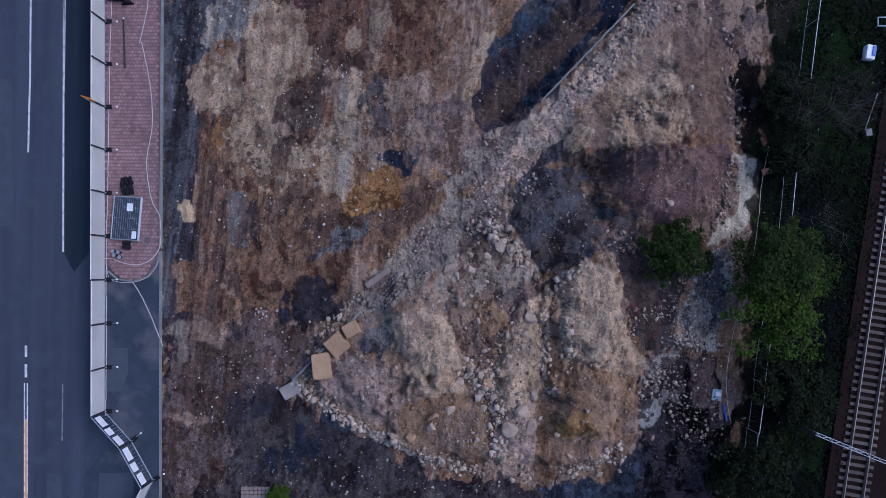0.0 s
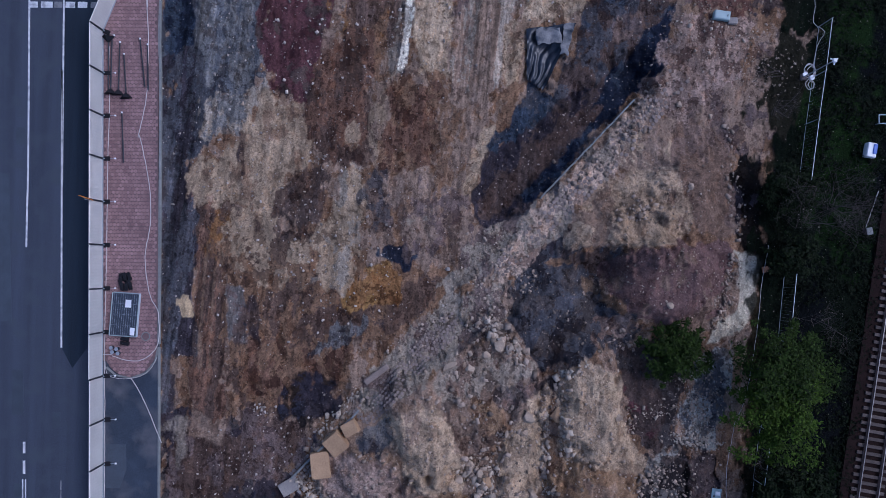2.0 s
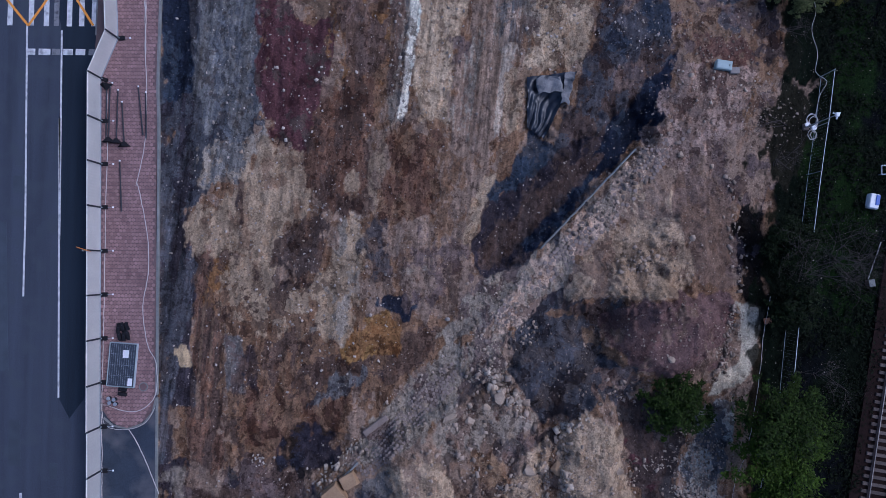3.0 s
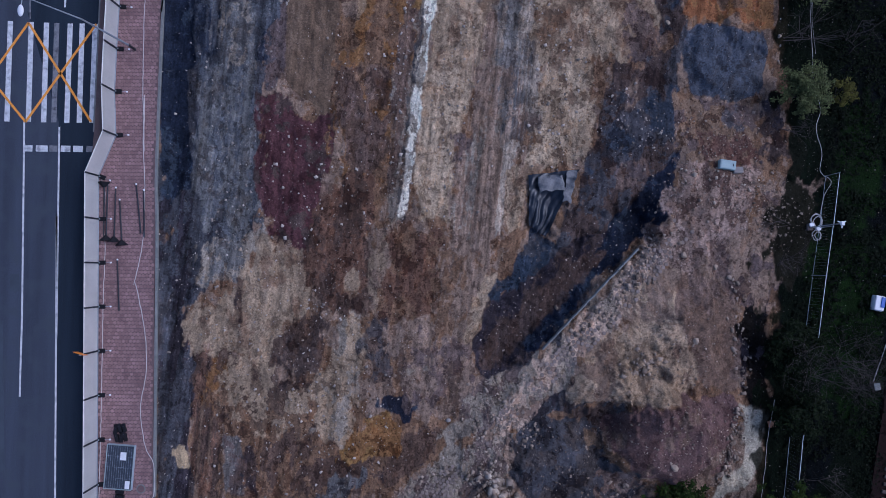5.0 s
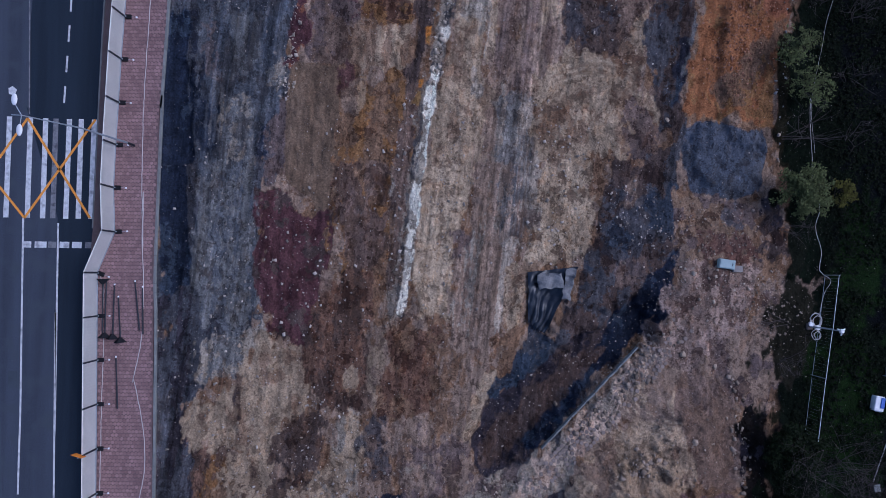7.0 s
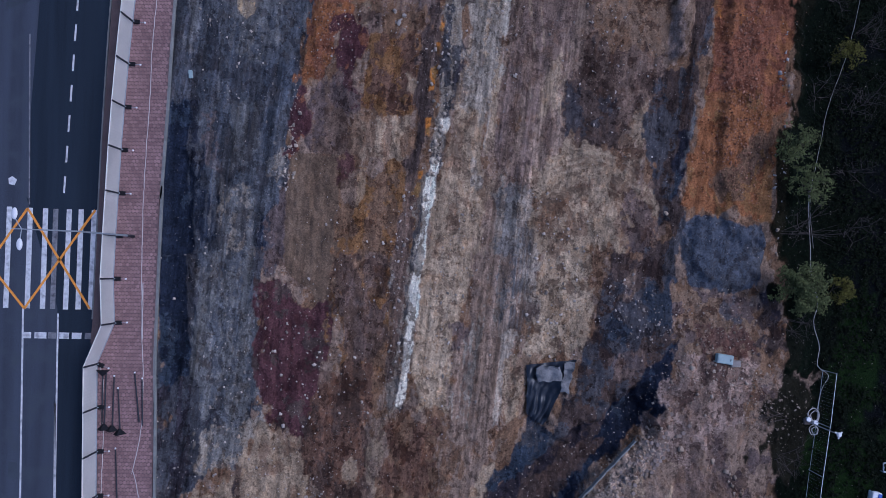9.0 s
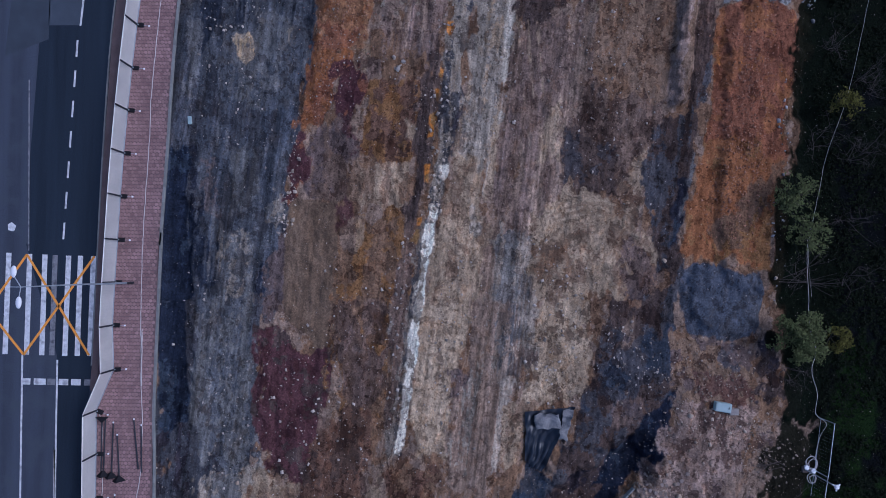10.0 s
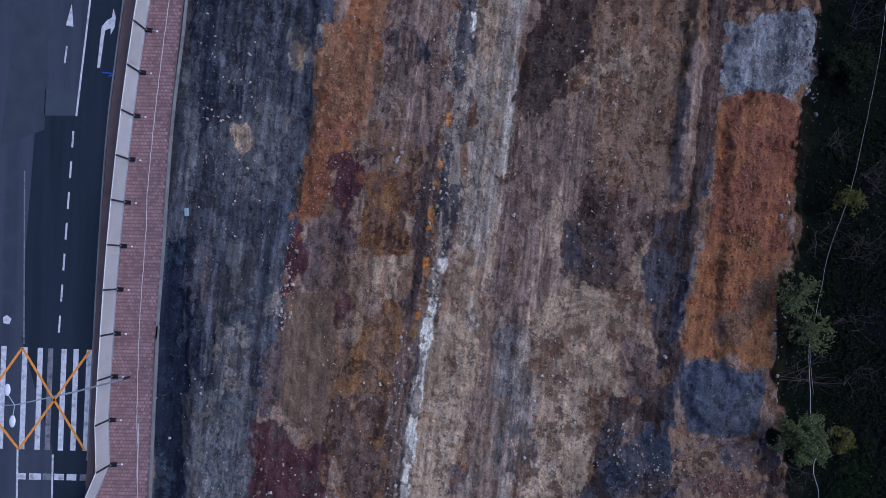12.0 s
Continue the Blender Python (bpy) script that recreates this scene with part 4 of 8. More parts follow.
field("plumdark", "mauvedark", 0.35, 1, 0.2, [(-1.72, 58.59), (-0.05, 58.63), (-0.24, 52.98), (-0.86, 47.88), (-1.72, 44.08), (-2.57, 40.37), (-3.20, 42.21), (-2.20, 47.87)], 0.25, 0.96)
field("mauvedark", "plum", 0.3, 0.8, 0.3, [(-3.16, 42.75), (-1.80, 43.24), (-1.98, 40.48), (-2.74, 36.35), (-3.75, 36.33)], 0.3, 0.8)
field("tan", "mauvebrown", 0.3, 0.4, 0.3, [(0.57, 47.76), (3.49, 50.29), (3.57, 44.17), (4.05, 41.39), (3.20, 36.43), (-1.46, 36.36), (-0.61, 40.50), (0.24, 45.03)], 0.25, 0.96)
field("cold", "ash", 0.35, 0.6, 0.25, [(-0.14, 58.66), (1.98, 58.61), (1.38, 52.58), (0.75, 47.80), (0.23, 45.47), (-0.38, 43.26), (-0.61, 40.41), (-1.51, 39.48), (-1.82, 36.36), (-2.47, 36.35), (-1.75, 40.02), (-1.12, 44.07), (-0.72, 47.87), (-0.32, 52.08)], 0.25, 0.96)
field("ash", "dark", 0.4, 0.5, 0.3, [(0.33, 54.43), (2.05, 53.59), (1.87, 50.13), (0.62, 50.59)], 0.3, 0.85)
field("cold", "tan", 0.4, 0.7, 0.3, [(1.89, 58.60), (5.36, 58.68), (5.10, 51.27), (4.46, 46.01), (3.81, 43.25), (2.81, 41.84), (3.05, 47.95), (0.88, 48.35), (1.51, 52.56)], 0.25, 0.9)
field("mauvedark", "plumbrown", 0.4, 0.9, 0.25, [(5.36, 58.68), (7.55, 58.76), (7.15, 51.70), (6.28, 48.00), (5.40, 44.20), (4.48, 43.24), (3.83, 44.16), (4.78, 50.29)], 0.25, 0.96)
field("mauve", "mauvedark", 0.4, 0.9, 0.3, [(6.97, 58.66), (11.68, 58.74), (11.28, 52.68), (9.93, 48.01), (9.53, 43.31), (7.25, 41.90), (5.32, 41.39), (5.65, 45.57), (6.62, 50.33)], 0.25, 0.96)
field("tan", "mauve", 0.35, 0.8, 0.25, [(8.05, 53.09), (9.91, 53.63), (9.51, 47.96), (7.79, 47.91)], 0.3, 0.8)
field("cold", "slate", 0.4, 0.6, 0.35, [(3.95, 41.38), (7.39, 41.77), (7.67, 36.50), (4.02, 36.44)], 0.3, 0.75)
field("plumbrown", "umber", 0.4, 0.4, 0.45, [(11.59, 58.73), (18.03, 58.67), (17.35, 50.31), (17.13, 45.62), (14.37, 46.08), (12.59, 45.17), (10.31, 45.60), (9.82, 48.83), (11.18, 52.66)], 0.25, 0.96)
field("plumdark", "ash", 0.4, 0.3, 0.45, [(10.27, 50.32), (14.37, 48.95), (14.18, 45.18), (12.59, 45.17), (10.09, 46.17)], 0.3, 0.75)
field("tan", "mauvebrown", 0.3, 0.2, 0.4, [(7.21, 43.25), (10.31, 45.60), (12.59, 45.17), (14.91, 43.78), (17.16, 41.07), (17.64, 39.58), (15.29, 37.96), (12.72, 36.57), (8.14, 36.51), (7.40, 39.60)], 0.25, 0.96)
field("choc", "brown", 0.15, 0.1, 0.3, [(7.86, 40.99), (9.91, 42.59), (11.81, 41.82), (10.46, 41.02), (9.23, 40.09), (8.32, 38.79), (7.64, 39.70)], 0.3, 0.85)
field("brown", "plum", 0.4, 0.1, 0.35, [(13.50, 42.41), (16.18, 41.06), (17.18, 38.80), (15.85, 36.61), (14.41, 38.77)], 0.3, 0.8)
field("mauvebrown", "tan", 0.4, 0.3, 0.3, [(14.37, 46.08), (16.66, 50.29), (16.73, 47.95), (15.81, 43.34), (14.40, 43.80)], 0.3, 0.8)
field("plumdark", "ash", 0.4, 0.7, 0.3, [(16.88, 50.29), (18.95, 51.82), (20.76, 52.29), (20.48, 47.95), (19.36, 42.02), (18.99, 36.65), (17.99, 36.64), (17.28, 41.16), (16.21, 45.60)], 0.25, 0.96)
field("plumdark", "deepslate", 0.4, 0.7, 0.3, [(20.15, 58.61), (22.25, 58.69), (21.65, 52.66), (20.72, 51.77), (19.56, 52.21)], 0.25, 0.9)
field("navy", "inky", 0.15, 0.6, 0.2, [(18.62, 47.01), (20.00, 46.56), (19.41, 42.01), (18.37, 41.07)], 0.3, 0.8)
field("slate", "plum", 0.3, 0.5, 0.3, [(19.84, 48.95), (20.69, 48.93), (20.25, 46.18), (19.51, 43.45), (19.08, 41.18), (19.45, 45.31)], 0.3, 0.75)
field("rose", "mauvebrown", 0.25, 0.8, 0.1, [(18.58, 58.62), (20.26, 58.63), (19.63, 52.65), (18.19, 52.33), (18.44, 54.90)], 0.25, 0.96)
field("rust", "rustbrown", 0.22, 0.2, 0.2, [(21.78, 58.67), (28.82, 58.73), (27.75, 52.57), (27.43, 48.02), (26.42, 43.40), (26.12, 39.34), (24.18, 39.32), (23.23, 40.42), (21.54, 39.74), (19.01, 40.63), (19.60, 44.29), (20.48, 48.05), (21.43, 52.66)], 0.25, 0.96)
field("redrust", "rust", 0.22, 0.2, 0.4, [(22.12, 58.70), (28.20, 58.58), (27.49, 48.39), (24.64, 48.82), (21.35, 50.27), (21.79, 54.47)], 0.4, 0.8)
field("choc", "rustbrown", 0.15, 0.3, 0.4, [(22.01, 43.86), (24.22, 45.20), (27.28, 47.92), (26.38, 43.93), (24.57, 41.67), (23.18, 40.87), (21.92, 41.58)], 0.4, 0.75)
field("deepslate", "ash", 0.4, 0.8, 0.3, [(-22.82, 71.09), (-8.55, 71.10), (-10.40, 59.09), (-12.06, 48.95), (-22.63, 48.76)], 0.25, 0.96)
field("deepslate", "slateblue", 0.4, 0.7, 0.4, [(-21.57, 71.17), (-8.70, 71.12), (-10.38, 64.11), (-10.54, 59.04), (-11.05, 56.28), (-12.02, 52.08), (-20.42, 51.93), (-21.37, 62.75)], 0.25, 0.96)
field("slateblue", "slate", 0.4, 0.6, 0.4, [(-16.48, 59.52), (-10.42, 59.56), (-11.10, 56.28), (-12.02, 52.08), (-17.67, 52.54), (-17.83, 56.73)], 0.4, 0.8)
field("navy", "deepslate", 0.15, 0.7, 0.3, [(-20.56, 71.21), (-18.25, 71.28), (-18.29, 61.35), (-20.10, 56.66), (-20.75, 61.34)], 0.3, 0.7)
field("ash", "slate", 0.35, 0.9, 0.2, [(-21.16, 59.01), (-20.43, 59.00), (-20.22, 51.94), (-21.31, 51.93)], 0.3, 0.7)
field("slate", "cold", 0.4, 0.3, 0.4, [(-12.71, 65.89), (-10.46, 65.60), (-10.72, 63.55), (-12.40, 62.63)], 0.3, 0.8)
field("cold", "sand", 0.3, 0.2, 0.25, [(-12.54, 64.63), (-11.68, 64.70), (-11.83, 62.40), (-12.66, 62.52)], 0.3, 0.8)
field("slate", None, 0.0, 0.8, 0.15, [(-21.60, 62.02), (-21.02, 63.66), (-20.88, 60.88), (-21.43, 59.69)], 0.25, 0.85)
field("sand", "cold", 0.2, 0.1, 0.3, [(-17.34, 57.72), (-15.98, 58.41), (-15.68, 56.84), (-16.41, 55.82), (-17.20, 56.15)], 0.25, 0.92)
field("cold", "slate", 0.3, 0.2, 0.25, [(-13.19, 58.53), (-12.53, 58.44), (-12.41, 56.88), (-13.18, 57.16)], 0.3, 0.85)
field("deepslate", "navy", 0.4, 1, 0.1, [(-17.56, 61.37), (-16.01, 61.42), (-15.91, 59.06), (-17.39, 58.80)], 0.3, 0.8)
field("rustlight", "rust", 0.22, 0.2, 0.3, [(-8.24, 71.13), (-4.21, 71.32), (-4.91, 64.77), (-5.50, 60.55), (-6.19, 59.12), (-6.38, 56.74), (-10.34, 56.68), (-10.51, 59.56), (-10.73, 61.86), (-9.60, 65.11), (-8.64, 67.02)], 0.25, 0.96)
field("redrust", "rustlight", 0.22, 0.1, 0.4, [(-10.39, 58.86), (-6.47, 59.20), (-6.59, 57.22), (-8.83, 56.23), (-10.42, 57.13)], 0.4, 0.8)
field("rust", "redrust", 0.22, 0.1, 0.4, [(-10.50, 56.22), (-6.59, 57.31), (-7.93, 54.90), (-10.17, 52.10), (-11.72, 50.89), (-10.99, 54.84)], 0.25, 0.96)
field("maroon", "redrust", 0.15, 0.1, 0.35, [(-8.93, 55.78), (-6.56, 56.02), (-6.47, 51.70), (-7.94, 52.13), (-8.89, 53.94)], 0.25, 0.96)
field("mauvedark", "mauve", 0.4, 0.9, 0.3, [(-3.28, 71.34), (0.51, 71.42), (0.18, 63.89), (0.04, 59.18), (-0.61, 56.87), (-1.98, 56.39), (-4.39, 57.27), (-3.08, 60.66), (-2.22, 63.92)], 0.25, 0.96)
field("plum", "mauve", 0.4, 0.4, 0.4, [(-4.66, 71.29), (-3.18, 71.31), (-2.04, 66.29), (-2.45, 63.51), (-3.94, 62.47), (-5.57, 60.07), (-4.91, 64.77)], 0.25, 0.96)
field("cold", "mauvedark", 0.45, 0.2, 0.4, [(-5.85, 61.05), (-3.04, 63.54), (-2.98, 60.13), (-4.33, 59.11), (-5.92, 59.44)], 0.3, 0.85)
field("plumdark", "ash", 0.35, 0.2, 0.4, [(-4.09, 66.12), (-1.24, 65.91), (-1.19, 63.39), (-2.59, 63.42), (-4.07, 64.23)], 0.3, 0.85)
field("navy", None, 0.0, 0.2, 0.2, [(-1.78, 65.10), (-1.04, 65.36), (-1.19, 63.19), (-1.75, 63.40)], 0.3, 0.85)
field("brown", "mauvedark", 0.4, 0.4, 0.35, [(-6.19, 59.20), (-3.86, 58.21), (-1.98, 56.39), (-0.69, 56.41), (-0.75, 54.63), (-6.08, 54.57)], 0.25, 0.96)
field("cold", "ash", 0.45, 0.5, 0.35, [(0.42, 71.44), (2.83, 71.43), (2.76, 61.67), (1.72, 54.69), (0.28, 53.18), (0.45, 59.24)], 0.25, 0.96)
field("white", "cold", 0.4, 0.3, 0.2, [(2.05, 67.62), (2.62, 67.62), (2.55, 65.75), (1.90, 65.81)], 0.3, 0.7)
field("cold", "tan", 0.4, 0.6, 0.35, [(2.73, 71.40), (6.53, 71.49), (6.14, 64.90), (5.79, 59.29), (4.96, 53.28), (4.09, 50.14), (2.17, 50.10), (2.10, 59.30)], 0.25, 0.96)
field("palegrey", "cold", 0.3, 1, 0.15, [(5.27, 71.46), (6.25, 71.51), (6.23, 65.84), (5.92, 61.68), (5.31, 56.95), (4.80, 56.95), (5.20, 61.70), (5.40, 65.84)], 0.25, 0.8)
field("plumdark", "umber", 0.35, 0.4, 0.4, [(6.43, 65.41), (9.68, 71.57), (12.52, 71.56), (12.76, 65.97), (12.15, 63.54), (10.31, 62.66), (9.80, 60.73), (8.06, 59.30), (7.17, 57.90), (6.06, 59.28), (6.45, 63.08)], 0.25, 0.96)
field("mauvebrown", "brown", 0.4, 0.3, 0.4, [(12.43, 71.57), (20.16, 71.44), (19.24, 59.26), (18.41, 53.42), (12.55, 53.36), (12.03, 59.30), (12.47, 63.12)], 0.25, 0.96)
field("tan", "brown", 0.35, 0.2, 0.35, [(10.14, 62.59), (12.49, 63.99), (16.16, 64.78), (16.16, 63.95), (12.58, 63.04), (12.12, 59.77), (10.27, 60.28)], 0.25, 0.96)
field("tan", "brown", 0.4, 0.1, 0.35, [(12.47, 63.12), (14.73, 64.43), (15.73, 61.74), (14.78, 60.15), (12.61, 59.81)], 0.3, 0.6)
field("mauve", "mauvedark", 0.35, 0.9, 0.25, [(10.62, 60.12), (12.12, 62.19), (11.96, 57.13), (11.34, 53.37), (9.89, 52.44), (9.41, 54.72)], 0.3, 0.9)
field("mauvedark", "plumbrown", 0.4, 0.7, 0.35, [(6.07, 58.36), (9.80, 59.98), (9.89, 53.82), (8.19, 50.21), (5.36, 50.16), (5.66, 54.65)], 0.3, 0.9)
field("plumdark", "umber", 0.4, 0.8, 0.3, [(20.19, 71.31), (22.89, 71.48), (22.52, 64.13), (22.21, 60.39), (21.78, 57.11), (20.65, 52.57), (19.44, 53.45), (20.39, 59.47), (21.02, 64.07)], 0.25, 0.96)
field("umber", "brown", 0.4, 0.2, 0.4, [(23.30, 71.53), (30.52, 71.58), (29.74, 66.80), (23.23, 67.20)], 0.25, 0.96)
field("greyload", "slateblue", 0.22, 0.5, 0.3, [(22.77, 66.89), (29.73, 67.99), (30.18, 61.93), (27.78, 60.36), (25.02, 61.19), (22.44, 60.77), (22.14, 64.11)], 0.25, 0.96)
field("ash", "slateblue", 0.3, 0.8, 0.25, [(26.67, 66.81), (27.44, 66.33), (27.33, 63.09), (26.55, 63.98)], 0.3, 0.8)
field("redrust", "rust", 0.22, 0.2, 0.2, [(22.15, 60.52), (25.03, 61.29), (28.55, 60.42), (28.51, 57.21), (27.70, 53.54), (27.29, 49.59), (21.08, 49.50), (21.60, 54.85), (21.98, 58.15)], 0.25, 0.96)
field("rust", "orange", 0.08, 0.1, 0.4, [(21.71, 56.66), (23.65, 56.35), (23.25, 53.47), (21.61, 53.49)], 0.5, 0.6)
field("rose", "mauvebrown", 0.25, 0.8, 0.1, [(19.76, 65.88), (21.12, 64.54), (20.36, 60.33), (19.55, 55.25), (19.35, 52.63), (18.10, 52.30), (18.78, 58.08), (19.31, 63.02)], 0.25, 0.96)
field("cold", "ash", 0.4, 0.5, 0.2, [(-1.84, 42.70), (-1.20, 42.68), (-1.80, 34.88), (-2.18, 29.79), (-3.16, 24.10), (-3.71, 24.10), (-3.11, 30.26), (-2.49, 35.77)], 0.25, 0.85)
field("white", "cold", 0.3, 0.5, 0.12, [(-1.34, 42.67), (-0.47, 42.72), (-1.07, 39.04), (-1.66, 34.88), (-2.05, 30.24), (-2.43, 27.97), (-2.71, 24.69), (-3.70, 23.78), (-3.18, 25.92), (-2.88, 30.26), (-2.25, 34.82), (-1.71, 39.04)], 0.2, 0.95)
field("white", "cold", 0.3, 0.5, 0.12, [(-1.03, 44.08), (-0.39, 44.18), (-0.52, 40.87), (-1.19, 39.50), (-1.55, 36.36), (-2.10, 36.35), (-1.61, 39.94)], 0.2, 0.95)
field("white", "cold", 0.4, 0.5, 0.15, [(-0.25, 47.39), (0.66, 47.77), (0.50, 46.04), (-0.23, 45.96)], 0.25, 0.8)
field("palegrey", "cold", 0.2, 0.8, 0.1, [(4.87, 57.78), (5.38, 57.05), (4.85, 51.20), (4.44, 50.88)], 0.2, 0.9)
field("orange", "ochre", 0.3, 0.2, 0.1, [(-0.38, 55.61), (0.09, 55.31), (-0.13, 54.40), (-0.45, 54.61)], 0.2, 0.95)
field("orange", "ochre", 0.3, 0.2, 0.1, [(-0.81, 53.66), (-0.26, 53.71), (-0.33, 52.54), (-0.70, 52.76)], 0.2, 0.95)
field("orange", "ochre", 0.3, 0.2, 0.1, [(-1.11, 51.69), (-0.55, 51.88), (-0.75, 49.76), (-1.21, 49.76)], 0.2, 0.95)
field("orange", "ochre", 0.3, 0.2, 0.1, [(-1.50, 47.41), (-1.08, 47.42), (-1.15, 46.00), (-1.52, 46.03)], 0.2, 0.95)
field("orange", "ochre", 0.3, 0.2, 0.1, [(-2.02, 43.10), (-1.66, 43.10), (-1.74, 42.42), (-2.10, 42.40)], 0.2, 0.95)
field("ochre", "orange", 0.3, 0.2, 0.15, [(-2.24, 42.30), (-1.74, 42.24), (-1.90, 40.94), (-2.59, 41.11)], 0.25, 0.9)
field("orange", "ochre", 0.4, 0.1, 0.12, [(0.18, 59.27), (0.63, 59.28), (0.56, 58.15), (0.10, 58.27)], 0.2, 0.9)

# overgrown strip towards the railway; its near-black tones include shade under the trees
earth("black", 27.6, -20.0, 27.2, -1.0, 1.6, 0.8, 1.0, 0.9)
earth("shadymoss", 26.22, 8.41, 25.06, -16.53, 1.3, 0.8, 1.0, 0.9)
earth("shadymoss", 28.18, 24.89, 27.58, 11.14, 2.2, 0.8, 1.0, 0.95)
earth("shadymoss", 28.66, 44.57, 29.03, 30.02, 2.4, 0.6, 0.8, 0.95)
earth("shadymoss", 30.40, 60.56, 29.10, 32.65, 2.0, 0.4, 0.5, 0.97)
earth("shadymoss", 31.63, 71.60, 31.20, 62.39, 1.4, 0.4, 0.5, 0.97)
earth("sward", 31.31, 20.30, 32.51, 10.26, 2.4, 0.8, 1.0, 0.9)
earth("sward", 33.07, 32.77, 32.85, 16.65, 1.6, 0.8, 1.0, 0.9)
earth("sward", 29.58, -6.79, 29.11, -13.88, 1.3, 0.8, 1.0, 0.7)
earth("sand", -20.62, 5.05, -20.45, 4.60, 0.72, 0.2, 0.3, 0.95)
earth("cold", -21.6, -5.2, -21.0, -6.4, 0.5, 0.9, 0.9, 0.6)


def tracks(x0, y0, x1, y1, bulge, n, gap, kind, other, width=0.07):
    """Bent tyre marks: n thin strokes side by side."""
    a, b = Vector((x0, y0)), Vector((x1, y1))
    d = b - a
    side = Vector((-d.y, d.x)).normalized()
    for k in range(n):
        pts = [a + d * t + side * (bulge * 4 * t * (1 - t) + (k - n / 2) * gap) for t in (0, 0.17, 0.33, 0.5, 0.67, 0.83, 1)]
        for p, q in zip(pts, pts[1:]):
            earth(kind if k % 2 == 0 else other, p.x, p.y, q.x, q.y, width, 0.1, 0.1, 0.6)


tracks(14.49, 18.32, 18.56, 15.87, -0.7, 6, 0.22, "pale", "heapbrown")
tracks(14.70, 16.93, 17.84, 14.92, -0.6, 4, 0.22, "pale", "heapbrown")
tracks(8.21, 42.92, 16.68, 41.32, 2.2, 5, 0.3, "pale", "mauvebrown")
tracks(10.49, 41.15, 15.40, 39.48, 1.6, 4, 0.3, "tan", "choc")
tracks(-2.55, 68.67, -3.70, 56.49, 0.1, 6, 0.28, "mauve", "plum", 0.06)
tracks(3.65, 39.12, 2.20, 22.57, 0.1, 5, 0.42, "mauve", "plumbrown")
tracks(6.9, 38.5, 6.1, 30.5, 0.05, 8, 0.16, "slate", "plumdark", 0.05)
tracks(7.65, 49.28, 6.60, 59.37, 0.1, 5, 0.4, "tan", "mauvedark", 0.06)
tracks(-17.59, 48.85, -16.66, 65.61, 0.1, 7, 0.4, "slate", "deepslate")
tracks(-18.98, 30.19, -18.30, 43.63, 0.1, 6, 0.36, "slate", "slateblue", 0.06)
tracks(-19.12, -0.03, -18.62, 10.11, 0.1, 5, 0.42, "umber", "mauvebrown", 0.08)


def to_outline(px, py, ring):
    """Distance to an outline, negative inside."""
    best, odd = np.full(len(px), 1e9), np.zeros(len(px), dtype=bool)
    for (x0, y0), (x1, y1) in zip(ring, np.roll(ring, -1, axis=0)):
        best = np.minimum(best, capsule(px, py, x0, y0, x1, y1))
        if y0 != y1:
            odd ^= ((y0 > py) != (y1 > py)) & (px < (x1 - x0) * (py - y0) / (y1 - y0) + x0)
    return np.where(odd, -best, best)


